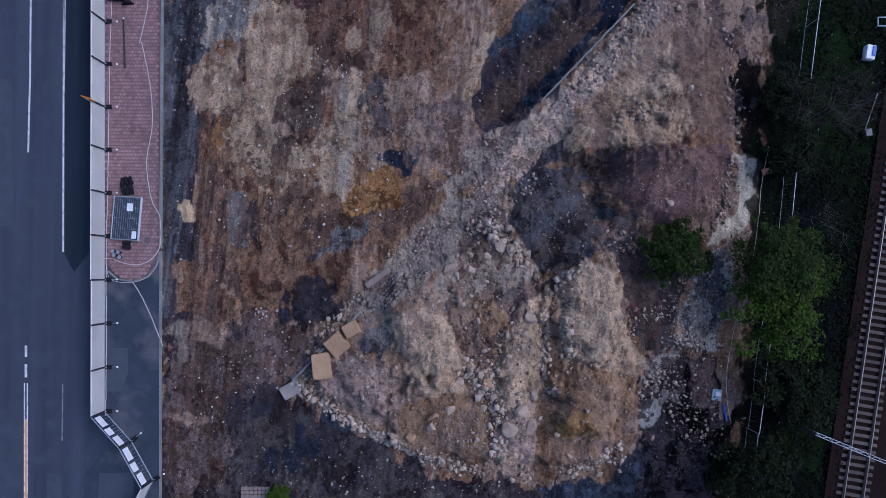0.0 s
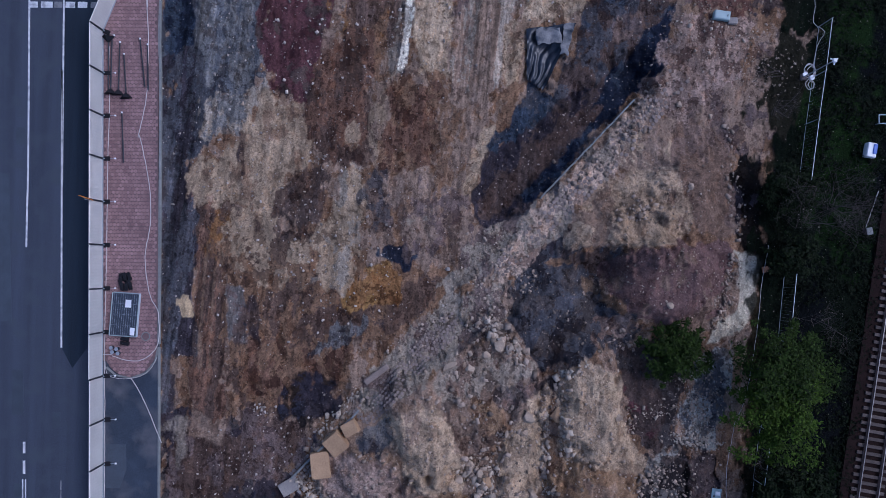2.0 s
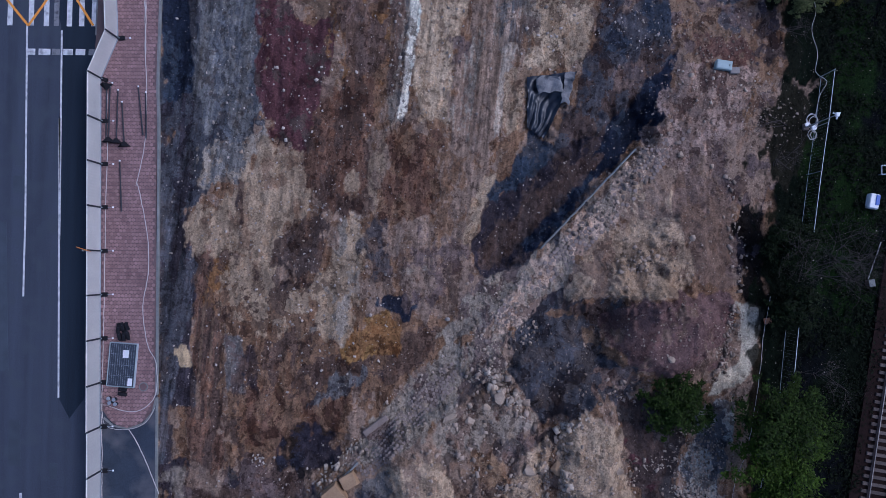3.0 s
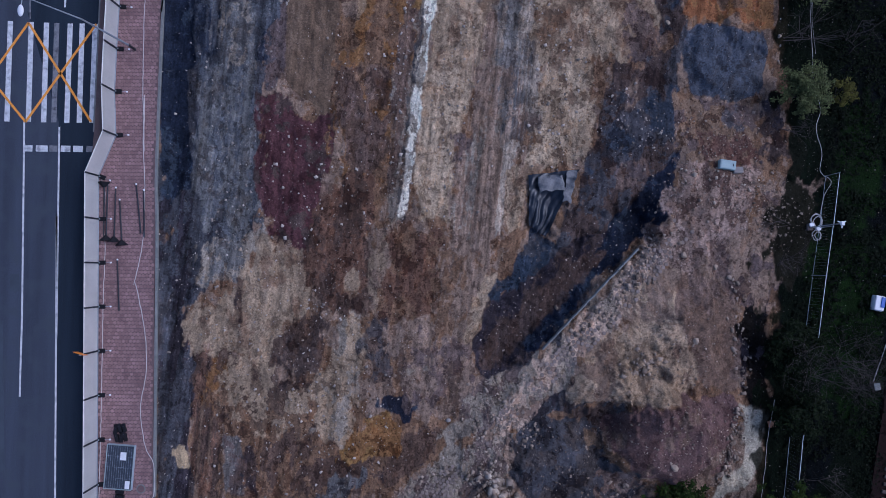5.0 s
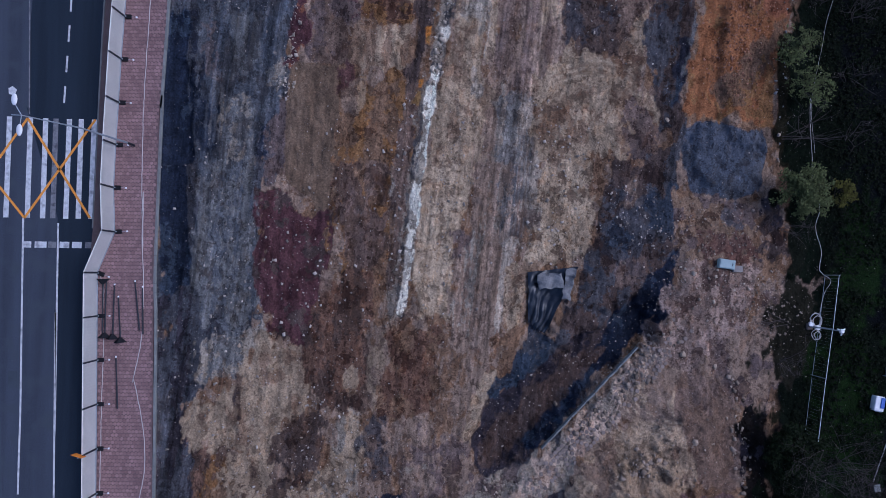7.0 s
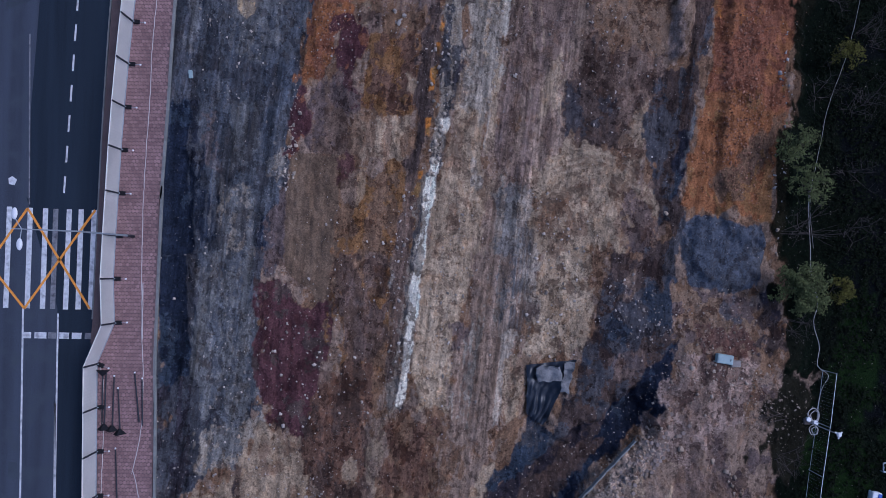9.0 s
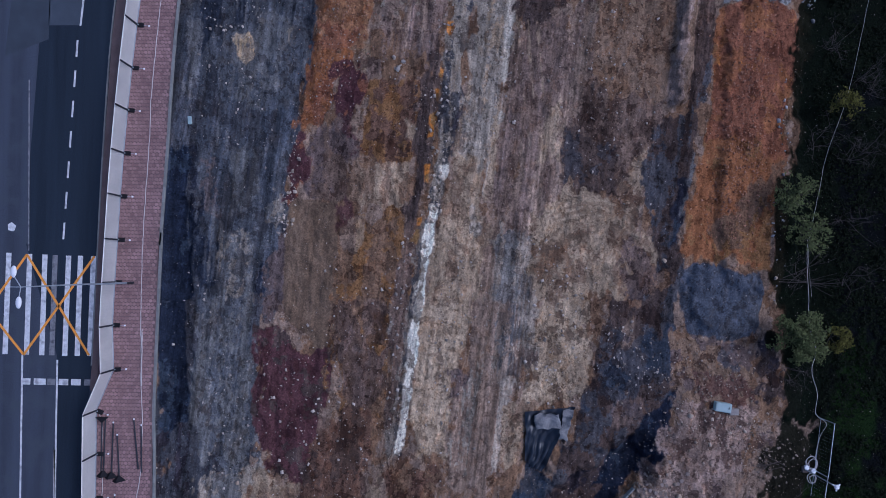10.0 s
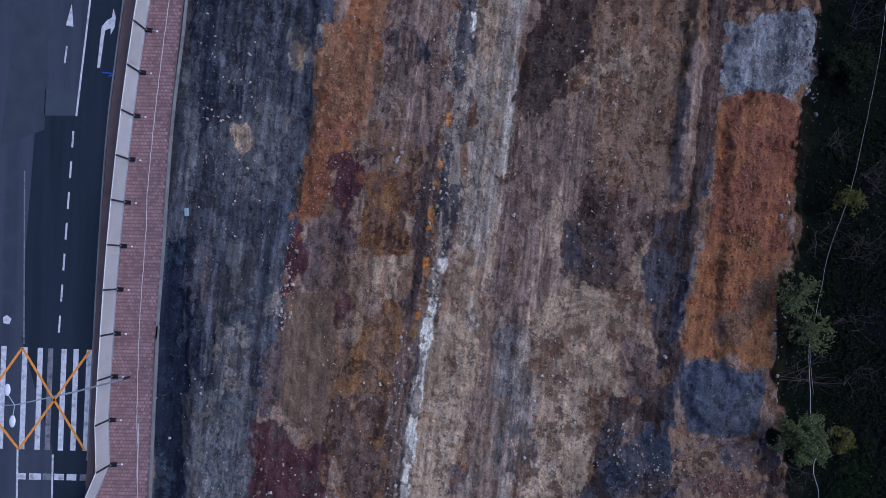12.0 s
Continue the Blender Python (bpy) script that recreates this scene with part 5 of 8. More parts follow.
def soil_colour(x, y):
    """At each place: two soils (6 columns), where the second shows (above 0), how far it is drawn out in bands, how lumpy it is, and the height of clods and of small lumps."""
    base = np.zeros((len(x), 9))
    rgb = {k: np.array([*v, *v, -0.2, 0.0, 0.25]) for k, v in EARTH.items()}
    base[:] = rgb["brown"]
    base[:, 3:6] = EARTH["mauve"]
    base[:, 7:] = 0.4, 0.7
    bx, by = x + 0.5 * (fbm(x * 1.1, y * 1.1, 61, 3) - 0.5), y + 0.9 * (fbm(x * 0.9, y * 0.9, 63, 3) - 0.5)
    u = bx - 0.11 * y
    wave = fbm(x * 0.75, y * 0.6, 51, 4, 0.6) + 0.6 * fbm(u * 1.7, y * 0.3, 53, 3, 0.6) - 0.8
    blot = fbm(bx * 0.8, by * 0.6, 81, 4, 0.52)
    band = fbm(u * 1.3, by * 0.16, 85, 3, 0.5)
    base[:, 6] = blot - 0.5
    # beyond the verge, near-black tones hold the shade under trees and bushes
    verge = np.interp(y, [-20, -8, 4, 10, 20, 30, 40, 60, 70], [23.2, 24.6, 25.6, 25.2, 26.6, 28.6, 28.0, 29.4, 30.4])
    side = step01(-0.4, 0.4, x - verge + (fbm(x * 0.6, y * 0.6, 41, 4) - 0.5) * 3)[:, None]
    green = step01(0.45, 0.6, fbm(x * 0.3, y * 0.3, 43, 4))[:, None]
    base = base * (1 - side) + (rgb["shadymoss"] * green + rgb["black"] * (1 - green)) * side
    for kind, under, share, streak, rag, ring, soft, amount in FIELDS:
        reach = 3.6 * rag + 0.6
        lo, hi = ring.min(axis=0) - reach, ring.max(axis=0) + reach
        near = np.nonzero((x > lo[0]) & (x < hi[0]) & (y > lo[1]) & (y < hi[1]))[0]
        if not len(near):
            continue
        d = to_outline(x[near], y[near], ring) + wave[near] * 7.0 * rag
        m = (amount * step01(soft * 0.4, -soft * 0.4, d))[:, None]
        colour = np.tile(rgb[kind] + np.array([0, 0, 0, 0, 0, 0, 0, streak, min(0.7, 1.8 * share) * (1 - 0.5 * streak)]), (len(near), 1))
        if under:
            mott = blot[near] * (1 - streak) + band[near] * streak
            colour[:, 3:6] = EARTH[under]
            colour[:, 6] = mott - np.quantile(mott, 1 - share)
        base[near] = base[near] * (1 - m) + colour * m
    spots = fbm(x * 2.0, y * 0.9, 75, 3, 0.6)
    for kind, x0, y0, x1, y1, r, soft, rag, amount in STROKES:
        reach = r + soft + 2.0 * rag + 0.3
        near = np.nonzero((x > min(x0, x1) - reach) & (x < max(x0, x1) + reach) & (y > min(y0, y1) - reach) & (y < max(y0, y1) + reach))[0]
        if not len(near):
            continue
        d = capsule(x[near], y[near], x0, y0, x1, y1) + wave[near] * 4.0 * rag
        m = (amount * step01(r + soft * 0.45, r - soft * 0.3, d))[:, None]
        if r < 0.3:
            m = m * step01(0.36, 0.5, spots[near])[:, None]
        base[near] = base[near] * (1 - m) + rgb[kind] * m
    # clods and scraped patches, and long drags left by blades and tracks
    lump = fbm(bx * 0.7, by * 0.6, 101, 4, 0.52) * (1 - 0.7 * base[:, 7]) + fbm(u * 1.2, by * 0.18, 111, 3, 0.5) * 0.7 * base[:, 7]
    small = fbm(bx * 2.2, by * 1.7, 121, 2, 0.5)
    drag = fbm((x - 0.11 * y) * 1.7, y * 0.06, 93, 3, 0.5) - 0.5
    shade = np.exp(0.35 * (fbm(x * 0.45, y * 0.35, 91, 3, 0.5) - 0.5) + 1.7 * drag * base[:, 7])[:, None]
    base[:, :6] = np.clip(base[:, :6] * shade, 0.0012, 0.78)
    return base, lump - np.quantile(lump, 0.5), small - np.quantile(small, 0.5)


def build_ground():
    xs = np.concatenate([[-900, -300, -120, -70], np.arange(-45, -23, 1.0), np.arange(-23, 30.5, 0.085), np.arange(30.5, 46, 0.4), [48, 55, 70, 120, 300, 900]])
    ys = np.concatenate([[-900, -300, -120, -60, -40, -30, -24], np.arange(-20, 70, 0.085), [74, 80, 90, 120, 300, 900]])
    gx, gy = np.meshgrid(xs, ys)
    x, y = gx.ravel(), gy.ravel()
    z = height(x, y)
    nx, ny = len(xs), len(ys)
    i = np.arange(nx * ny).reshape(ny, nx)
    quads = np.stack([i[:-1, :-1], i[:-1, 1:], i[1:, 1:], i[1:, :-1]], axis=-1).reshape(-1, 4)
    me = bpy.data.meshes.new("ground")
    me.vertices.add(len(x))
    me.vertices.foreach_set("co", np.stack([x, y, z], axis=1).astype(np.float32).ravel())
    me.loops.add(quads.size)
    me.loops.foreach_set("vertex_index", quads.astype(np.int32).ravel())
    me.polygons.add(len(quads))
    me.polygons.foreach_set("loop_start", np.arange(0, quads.size, 4, dtype=np.int32))
    me.polygons.foreach_set("use_smooth", np.ones(len(quads), dtype=bool))
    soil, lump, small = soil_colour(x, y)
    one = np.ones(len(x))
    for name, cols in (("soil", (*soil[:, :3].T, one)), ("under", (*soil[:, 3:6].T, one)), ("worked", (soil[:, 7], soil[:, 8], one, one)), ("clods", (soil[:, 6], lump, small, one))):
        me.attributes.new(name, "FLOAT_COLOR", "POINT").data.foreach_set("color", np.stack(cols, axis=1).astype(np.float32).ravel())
    me.materials.append(SOIL)
    me.update(calc_edges=True)
    return tagged(new("ground", me), "bare churned earth of a cleared building site, many soil colours", "ground", kind="structure")


build_ground()

# ---- street ----
road = slab("road", [(-80, -300), (-27.2, -300), (-27.2, 20.0), (-28.10, 47.69), (-27.43, 57.88), (-26.43, 68.15), (-21.0, 90), (-14, 300), (-80, 300)],
            -0.13, 0.0, ASPHALT)
tagged(road, "worn grey asphalt road with repaired patches", "road", kind="structure")


def road_piece(name, outline, material, label="", lift=0.004):
    return slab(name, outline, 0.0, lift, material, road, label)


road_piece("new_asphalt", [(-30.34, 1.43), (-29.42, -0.20), (-28.23, 1.45), (-28.30, 12.75), (-28.47, 22.24), (-28.23, 28.67), (-28.07, 30.72), (-27.92, 40.06), (-27.73, 47.70), (-27.29, 57.88), (-26.38, 68.15),
                          (-29.17, 68.11), (-29.86, 58.54), (-33.27, 58.48), (-33.49, 53.16), (-33.75, 47.59), (-33.62, 40.33), (-33.85, 40.56), (-30.99, 31.53), (-30.67, 14.10), (-30.40, 2.52)], ASPHALT_NEW, "fresh black asphalt strip")
LIFT = 0.008
for pts in (
    [(-32.61, 60.67), (-29.93, 60.72), (-30.00, 58.58), (-32.63, 58.54)],
    [(-35.24, 66.60), (-32.46, 66.65), (-32.58, 57.33), (-36.14, 55.88)],
    [(-35.90, 15.49), (-34.97, 15.49), (-34.43, 3.51), (-35.53, 3.50)],
    [(-34.53, 19.22), (-33.79, 19.23), (-33.75, 17.83), (-34.49, 17.83)],
    [(-34.26, -0.37), (-33.39, -0.37), (-33.19, -4.00), (-34.20, -4.00)],
    [(-30.92, -3.75), (-30.28, -3.75), (-30.25, -5.01), (-30.89, -5.02)],
    [(-35.04, -12.26), (-33.22, -12.24), (-33.04, -18.22), (-34.85, -18.24)],
    [(-33.85, -9.42), (-33.22, -9.41), (-33.18, -10.54), (-33.82, -10.54)],
    [(-31.11, -16.33), (-30.03, -16.32), (-29.86, -19.21), (-31.03, -19.22)],
):
    road_piece("asphalt_patch", pts, ASPHALT_PATCH, lift=LIFT)

# markings
def line(points, width, material=LINE_WHITE, name="road_line", label=""):
    return ribbon(name, points, width, 0.0, 0.013, material, road, label)


line([(-30.91, 23.93), (-30.34, 1.43)], 0.14)
line([(-30.93, 31.12), (-30.63, 14.10), (-30.91, 23.93)], 0.14)
line([(-33.78, 31.50), (-33.44, 15.86), (-33.43, 11.79), (-33.41, 9.49)], 0.14)
line([(-34.05, 53.96), (-33.58, 39.93)], 0.1, LINE_WORN)
line([(-33.13, -6.12), (-33.10, -7.02)], 0.2)
line([(-33.09, -7.61), (-33.06, -8.65)], 0.2)
line([(-33.16, -9.10), (-32.86, -19.24)], 0.1)
line([(-32.93, -9.10), (-32.63, -19.24)], 0.1)
line([(-32.96, -11.97), (-32.74, -19.24)], 0.13, LINE_YELLOW)
line([(-30.09, -9.16), (-30.01, -13.65)], 0.1, LINE_WORN)
line([(-29.12, 73.75), (-29.17, 68.11), (-29.99, 58.49)], 0.15)
DASH_TOP, DASH_END = Vector((-30.18, 57.28)), Vector((-30.79, 40.75))
for k in range(7):
    a = DASH_TOP.lerp(DASH_END, k / 6.6)
    b = DASH_TOP.lerp(DASH_END, (k + 0.54) / 6.6)
    line([a, b], 0.15)
# crossing, struck out in yellow
for top, bot, m in (((-35.18, 39.73), (-35.19, 31.52), LINE_WHITE), ((-33.48, 39.66), (-33.45, 31.51), LINE_WHITE), ((-32.23, 39.63), (-32.21, 31.48), LINE_WHITE), ((-31.40, 39.60), (-31.39, 31.49), LINE_WORN),
                    ((-30.30, 39.57), (-30.34, 31.46), LINE_WHITE), ((-29.33, 39.58), (-29.33, 31.48), LINE_WHITE), ((-28.27, 39.55), (-28.32, 31.49), LINE_WHITE)):
    line([top, bot], 0.42, m, "crossing_stripe")
for a, b in (((-33.70, 39.61), (-28.37, 31.54)), ((-28.18, 39.55), (-33.68, 31.50)), ((-33.70, 39.61), (-38.53, 32.39)), ((-33.68, 31.50), (-38.88, 37.65))):
    ribbon("strike_line", [a, b], 0.19, 0.0, 0.018, LINE_YELLOW, road, "yellow line striking out the crossing")
for x0, x1, m in ((41, 55, LINE_WHITE), (61, 82, LINE_WHITE), (85, 99, LINE_WORN), (105, 122, LINE_WHITE), (127, 144, LINE_WHITE), (150, 161, LINE_WORN)):
    k = 0.0458
    left = Vector((-33.69, 29.36)) + Vector(((x0 - 41) * k, 0))
    line([left, left + Vector(((x1 - x0) * k, -0.01))], 0.5, m, "stop_block")
# arrows
slab("lane_arrow", [(-31.16, 62.84), (-31.03, 64.24), (-30.89, 64.24), (-31.02, 62.84)], 0.0, 0.013, LINE_WHITE, road)
slab("lane_arrow", [(-31.09, 65.97), (-30.48, 65.84), (-30.68, 67.71)], 0.0, 0.013, LINE_WHITE, road)
slab("turn_arrow", [(-28.42, 62.51), (-28.16, 65.88), (-27.72, 66.44), (-27.35, 66.64), (-27.24, 67.39), (-27.03, 66.74), (-27.09, 65.89), (-27.40, 65.23), (-27.42, 65.79), (-27.87, 65.60), (-28.19, 62.52)], 0.0, 0.013, LINE_WHITE, road)
slab("worn_spot", [(-35.36, 42.03), (-35.05, 42.22), (-34.67, 41.95), (-34.83, 41.48), (-35.30, 41.57)], 0.0, 0.013, LINE_WHITE, road)

# driveway and pavement
drive = slab("driveway", [(-26.93, 0.37), (-22.47, 1.77), (-22.03, -18.22), (-21.91, -23.47), (-28.39, -23.40), (-27.80, -11.61)], -0.12, 0.02, DRIVE)
tagged(drive, "dusty dark asphalt driveway beside the fence", "driveway", kind="structure")
for pts in ([(-26.71, -6.25), (-24.94, -6.24), (-24.85, -8.22), (-25.35, -9.71), (-26.62, -9.72)], [(-26.96, -16.21), (-24.25, -16.09), (-24.10, -18.49), (-26.99, -18.52)]):
    slab("concrete_patch", pts, 0.02, 0.026, ASPHALT_PATCH, drive)
EDGE = [(-22.57, 1.77), (-22.94, 22.09), (-23.08, 27.76), (-22.89, 41.59), (-23.05, 36.00), (-22.97, 40.53), (-22.55, 47.79), (-22.27, 58.04), (-21.45, 68.40), (-19.84, 82.60)]
INNER = [(-26.96, 1.73), (-27.48, 22.07), (-27.77, 27.72), (-26.88, 36.45), (-26.91, 42.28), (-26.33, 52.36), (-25.30, 63.50), (-23.57, 82.36)]
arc = []
c0, c1 = Vector((-26.96, 1.73)), Vector((-22.57, 1.77))
for k in range(1, 12):
    a = math.pi * k / 12
    mid = (c0 + c1) / 2
    arc.append((mid.x - (c1 - c0).length / 2 * math.cos(a), mid.y - 2.6 * math.sin(a)))
WALKWAY = EDGE[::-1] + arc[::-1] + INNER
pavement = slab("pavement", WALKWAY, -0.12, 0.09, MORTAR)
tagged(pavement, "red-brown paved footway inside the fence", "pavement", kind="structure")
outer = slab("footway_margin", [(-27.78, 28.17), (-26.88, 36.45), (-26.91, 42.28), (-26.33, 52.36), (-25.30, 63.50), (-23.57, 82.36), (-24.88, 82.34), (-26.29, 68.15), (-27.29, 57.88), (-27.69, 47.70), (-27.92, 40.06), (-28.07, 30.72), (-28.19, 28.86)], -0.1, 0.085, BROWN_PAVER)
tagged(outer, "brown paved margin between fence and kerb", "pavement", kind="structure")

# kerbs
def kerb_line(points, width, z0, z1, name, label):
    whole = tagged(new(name), label, "kerb", kind="structure")
    length = 0.0
    pts = smooth_line([(x, y, 0) for x, y in points], 1.0)
    for a, b in zip(pts, pts[1:]):
        d = (b - a).to_2d()
        m = Matrix.Translation(((a + b) / 2).to_2d().to_3d() + Vector((0, 0, z0))) @ Matrix.Rotation(math.atan2(d.y, d.x), 4, "Z")
        part("kerb_stone", boxed(d.length - 0.012, width, z1 - z0, m, bevel=0.012), KERB, whole)
    return whole


kerb_line([(-21.0, 80.0), (-21.27, 68.37), (-22.13, 58.05), (-22.55, 47.79), (-22.88, 40.53), (-22.80, 41.59), (-22.99, 27.76), (-22.80, 22.09), (-22.47, 1.77)], 0.17, -0.15, 0.12, "kerb_inner", "grey concrete edging of the footway")
kerb_line([(-26.39, 70.03), (-26.43, 68.15), (-27.38, 57.88), (-27.78, 47.69), (-27.94, 40.06), (-28.11, 30.72)], 0.12, -0.1, 0.1, "kerb_outer", "narrow grey kerb at the road")
kerb_line([(-22.50, 1.54), (-22.73, 0.40), (-23.44, -0.52), (-24.61, -0.94), (-25.89, -0.72), (-26.64, -0.09)], 0.14, -0.1, 0.12, "kerb_round", "rounded pale edging at the end of the footway")
kerb_line([(-22.47, 1.55), (-22.29, -7.34), (-22.04, -19.01)], 0.16, -0.15, 0.06, "kerb_drive", "grey edging along the driveway")


# pavers of the footway
def inside(poly, x, y):
    hit = False
    for (x0, y0), (x1, y1) in zip(poly, poly[1:] + poly[:1]):
        if (y0 > y) != (y1 > y) and x < (x1 - x0) * (y - y0) / (y1 - y0) + x0:
            hit = not hit
    return hit


def lay_pavers():
    rng = random.Random(5)
    pitch = 0.29
    shared = {}

    def shape(kind):
        if kind not in shared:
            bm = bmesh.new()
            r = pitch * 0.5 if kind == "paver" else pitch * 0.2
            sides = 8 if kind == "paver" else 4
            ring = [[bm.verts.new((rr * math.cos(2 * math.pi * (k + 0.5) / sides), rr * math.sin(2 * math.pi * (k + 0.5) / sides), z)) for k in range(sides)]
                    for rr, z in ((r, 0.0), (r, 0.022), (r * 0.9, 0.03))]
            for lo, hi in zip(ring, ring[1:]):
                for k in range(sides):
                    bm.faces.new((lo[k], lo[(k + 1) % sides], hi[(k + 1) % sides], hi[k]))
            bm.faces.new(ring[-1])
            me = bpy.data.meshes.new(kind)
            bm.to_mesh(me)
            bm.free()
            me.materials.append(PAVER_ONE)
            shared[kind] = me
        return shared[kind]

    verts, faces = [], []
    tile = shape("paver")
    base_v = [v.co.copy() for v in tile.vertices]
    base_f = [tuple(p.vertices) for p in tile.polygons]
    count = 0
    for row in range(int(88 / pitch)):
        y = -4.0 + row * pitch
        for col in range(36):
            x = -29.0 + col * pitch + (pitch / 2 if row % 2 else 0) + (0.0 if y < 36 else (y - 36) * 0.05)
            if not (inside(WALKWAY, x, y) and inside(WALKWAY, x - 0.15, y) and inside(WALKWAY, x + 0.15, y)):
                continue
            zj = 0.088 + rng.uniform(-0.006, 0.004)
            if 20.0 < y < 27.6 and count < 300:
                ob = new("paver", tile)
                ob.location = (x, y, zj)
                ob.parent = pavement
                count += 1
            else:
                k = len(verts)
                verts += [(x + v.x, y + v.y, zj + v.z) for v in base_v]
                faces += [tuple(k + i for i in f) for f in base_f]
    tagged(raw("pavers", verts, faces, PAVER, pavement), "red-brown paving stones", kind="stuff")


PAVER_ONE = mat("red paver", (0.27, 0.168, 0.16), 0.9, 0.3, 0.4, 10.0, 0.25, obrand=0.2)


# ---- site hoarding along the street ----
def hoarding_panel(a, b, z, height_m=2.0, open_frame=False, last=False):
    a, b = Vector(a), Vector(b)
    d = b - a
    length = d.length
    m = Matrix.Translation((a.x, a.y, z)) @ Matrix.Rotation(math.atan2(d.y, d.x), 4, "Z")
    label = "open steel fence panel with white boards tied on" if open_frame else "pale sheet-metal hoarding panel on a dark steel post"
    p = thing("hoarding_panel", m, label, "fence panel", "panels of the street hoarding")
    # local x runs along the panel, local -y is the site side
    if open_frame:
        for k in range(13):
            part("bar", tubed((length * k / 12, 0, 0.12), (length * k / 12, 0, height_m - 0.05), 0.008, sides=5), STEEL, p)
        for k, (u, w) in enumerate(((0.18, 0.26), (0.48, 0.2), (0.8, 0.3))):
            part("board", boxed(length * w, 0.02, 0.8, Matrix.Translation((length * u, -0.03, 0.95 + 0.1 * (k % 2))), bevel=0.004), WHITE, p, "white plastic board")
    else:
        bm = bmesh.new()
        n = int(length / 0.12)
        top, bot = [], []
        for k in range(n + 1):
            off = 0.003 if k % 2 else -0.003
            top.append(bm.verts.new((length * k / n, off, height_m - 0.03)))
            bot.append(bm.verts.new((length * k / n, off, 0.08)))
        for k in range(n):
            bm.faces.new((bot[k], bot[k + 1], top[k + 1], top[k]))
        bmesh.ops.solidify(bm, geom=bm.faces[:], thickness=0.004)
        part("sheet", bm, SHEET, p)
    part("top_rail", boxed(length, 0.06, 0.05, Matrix.Translation((length / 2, 0, height_m - 0.04)), bevel=0.008), SHEET if not open_frame else STEEL, p)
    part("bottom_rail", boxed(length, 0.07, 0.07, Matrix.Translation((length / 2, -0.02, 0.03)), bevel=0.008), STEEL, p)
    part("post", boxed(0.13, 0.08, height_m + 0.05, Matrix.Translation((0, -0.07, 0)), bevel=0.01), DARK_STEEL, p)
    foot = part("foot", boxed(0.34, 0.5, 0.16, Matrix.Translation((0, -0.36, 0)), bevel=0.03), RUBBER, p, "black rubber ballast foot")
    part("socket", tubed((0, -0.18, 0.15), (0, -0.18, 0.2), 0.05, sides=8), STEEL, foot)
    stay = part("stay", tubed((0, -0.4, 0.1), (0, -0.98, 0.05), 0.014, sides=6), STEEL, p)
    part("stay_cap", boxed(0.13, 0.13, 0.1, Matrix.Translation((0, -1.02, 0.0)), bevel=0.02), WHITE, stay, "white plastic cap")
    return p


RUN0, RUN1 = Vector((-26.64, -11.27)), Vector((-27.57, 27.19))
for k in range(11):
    hoarding_panel(RUN0.lerp(RUN1, k / 11), RUN0.lerp(RUN1, (k + 1) / 11), 0.1 if k > 2 else 0.02)
STEP = Vector((-26.28, 30.44))
hoarding_panel(RUN1, STEP, 0.1)
joints = [STEP] + [Vector(p) for p in ((-26.49, 34.02), (-26.42, 37.49), (-26.31, 40.93), (-26.20, 44.48), (-26.04, 48.00), (-25.83, 51.53), (-25.58, 55.03),
                                       (-25.28, 58.59), (-24.93, 62.17), (-24.54, 65.66), (-24.09, 69.17), (-23.60, 72.75), (-23.01, 76.34))]
for a, b in zip(joints, joints[1:]):
    hoarding_panel(a, b, 0.1)
corner = [Vector(p) for p in ((-22.65, -16.70), (-24.43, -13.68), (-26.64, -11.33))]
for a, b in zip(corner, corner[1:]):
    hoarding_panel(a, b, 0.02, open_frame=True)
hoarding_panel(Vector((-24.07, -19.59)), corner[0], 0.02)


# ---- cables lying along the fence and on the footway ----
def ground_cable(points, r, name, label, z, material=CABLE):
    pts = smooth_line([(x, y, z) for x, y in points], 0.35)
    rng = random.Random(len(points))
    pts = [p + Vector((rng.uniform(-0.02, 0.02), 0, 0)) for p in pts]
    return tagged(pipe_along(name, pts, r, material), label, "cable")


ground_cable([(-26.49, -11.60), (-26.59, -5.53), (-26.78, 1.73), (-26.80, 8.15), (-26.90, 17.40), (-26.89, 18.89), (-26.87, 21.55), (-27.06, 23.25), (-26.99, 25.79), (-27.39, 27.13)], 0.03,
             "power_cable", "white power cable lying beside the hoarding", 0.15)
ground_cable([(-26.16, 0.83), (-24.92, 0.47), (-23.64, 0.57), (-22.53, 1.76), (-22.54, 4.29), (-23.26, 5.78), (-23.70, 8.81), (-23.34, 11.35), (-23.46, 14.40), (-24.03, 17.23), (-24.44, 18.77), (-24.50, 18.45),
              (-23.86, 21.99), (-23.82, 26.05), (-24.07, 30.40), (-24.06, 33.71), (-23.98, 29.14), (-24.21, 35.45), (-24.21, 41.77), (-23.93, 49.46), (-23.90, 52.86), (-23.36, 60.50), (-22.62, 68.21), (-22.09, 72.59)], 0.03,
             "power_cable", "white cable snaking along the paved footway", 0.15)
ground_cable([(-26.16, 0.83), (-24.99, -0.44), (-23.80, -2.29), (-22.90, -4.14), (-22.09, -6.07)], 0.03, "power_cable", "white cable crossing the driveway to the site", 0.06)
ground_cable([(-28.13, 1.18), (-27.21, 0.96), (-26.16, 0.92)], 0.025, "power_cable", "white cable passing under the hoarding", 0.14)
ground_cable([(-26.74, 0.37), (-26.54, -0.63), (-25.57, -0.99), (-24.20, -0.89), (-23.17, -0.34), (-22.55, 0.76)], 0.02, "power_cable", "thin white cable looped round the footway end", 0.13)


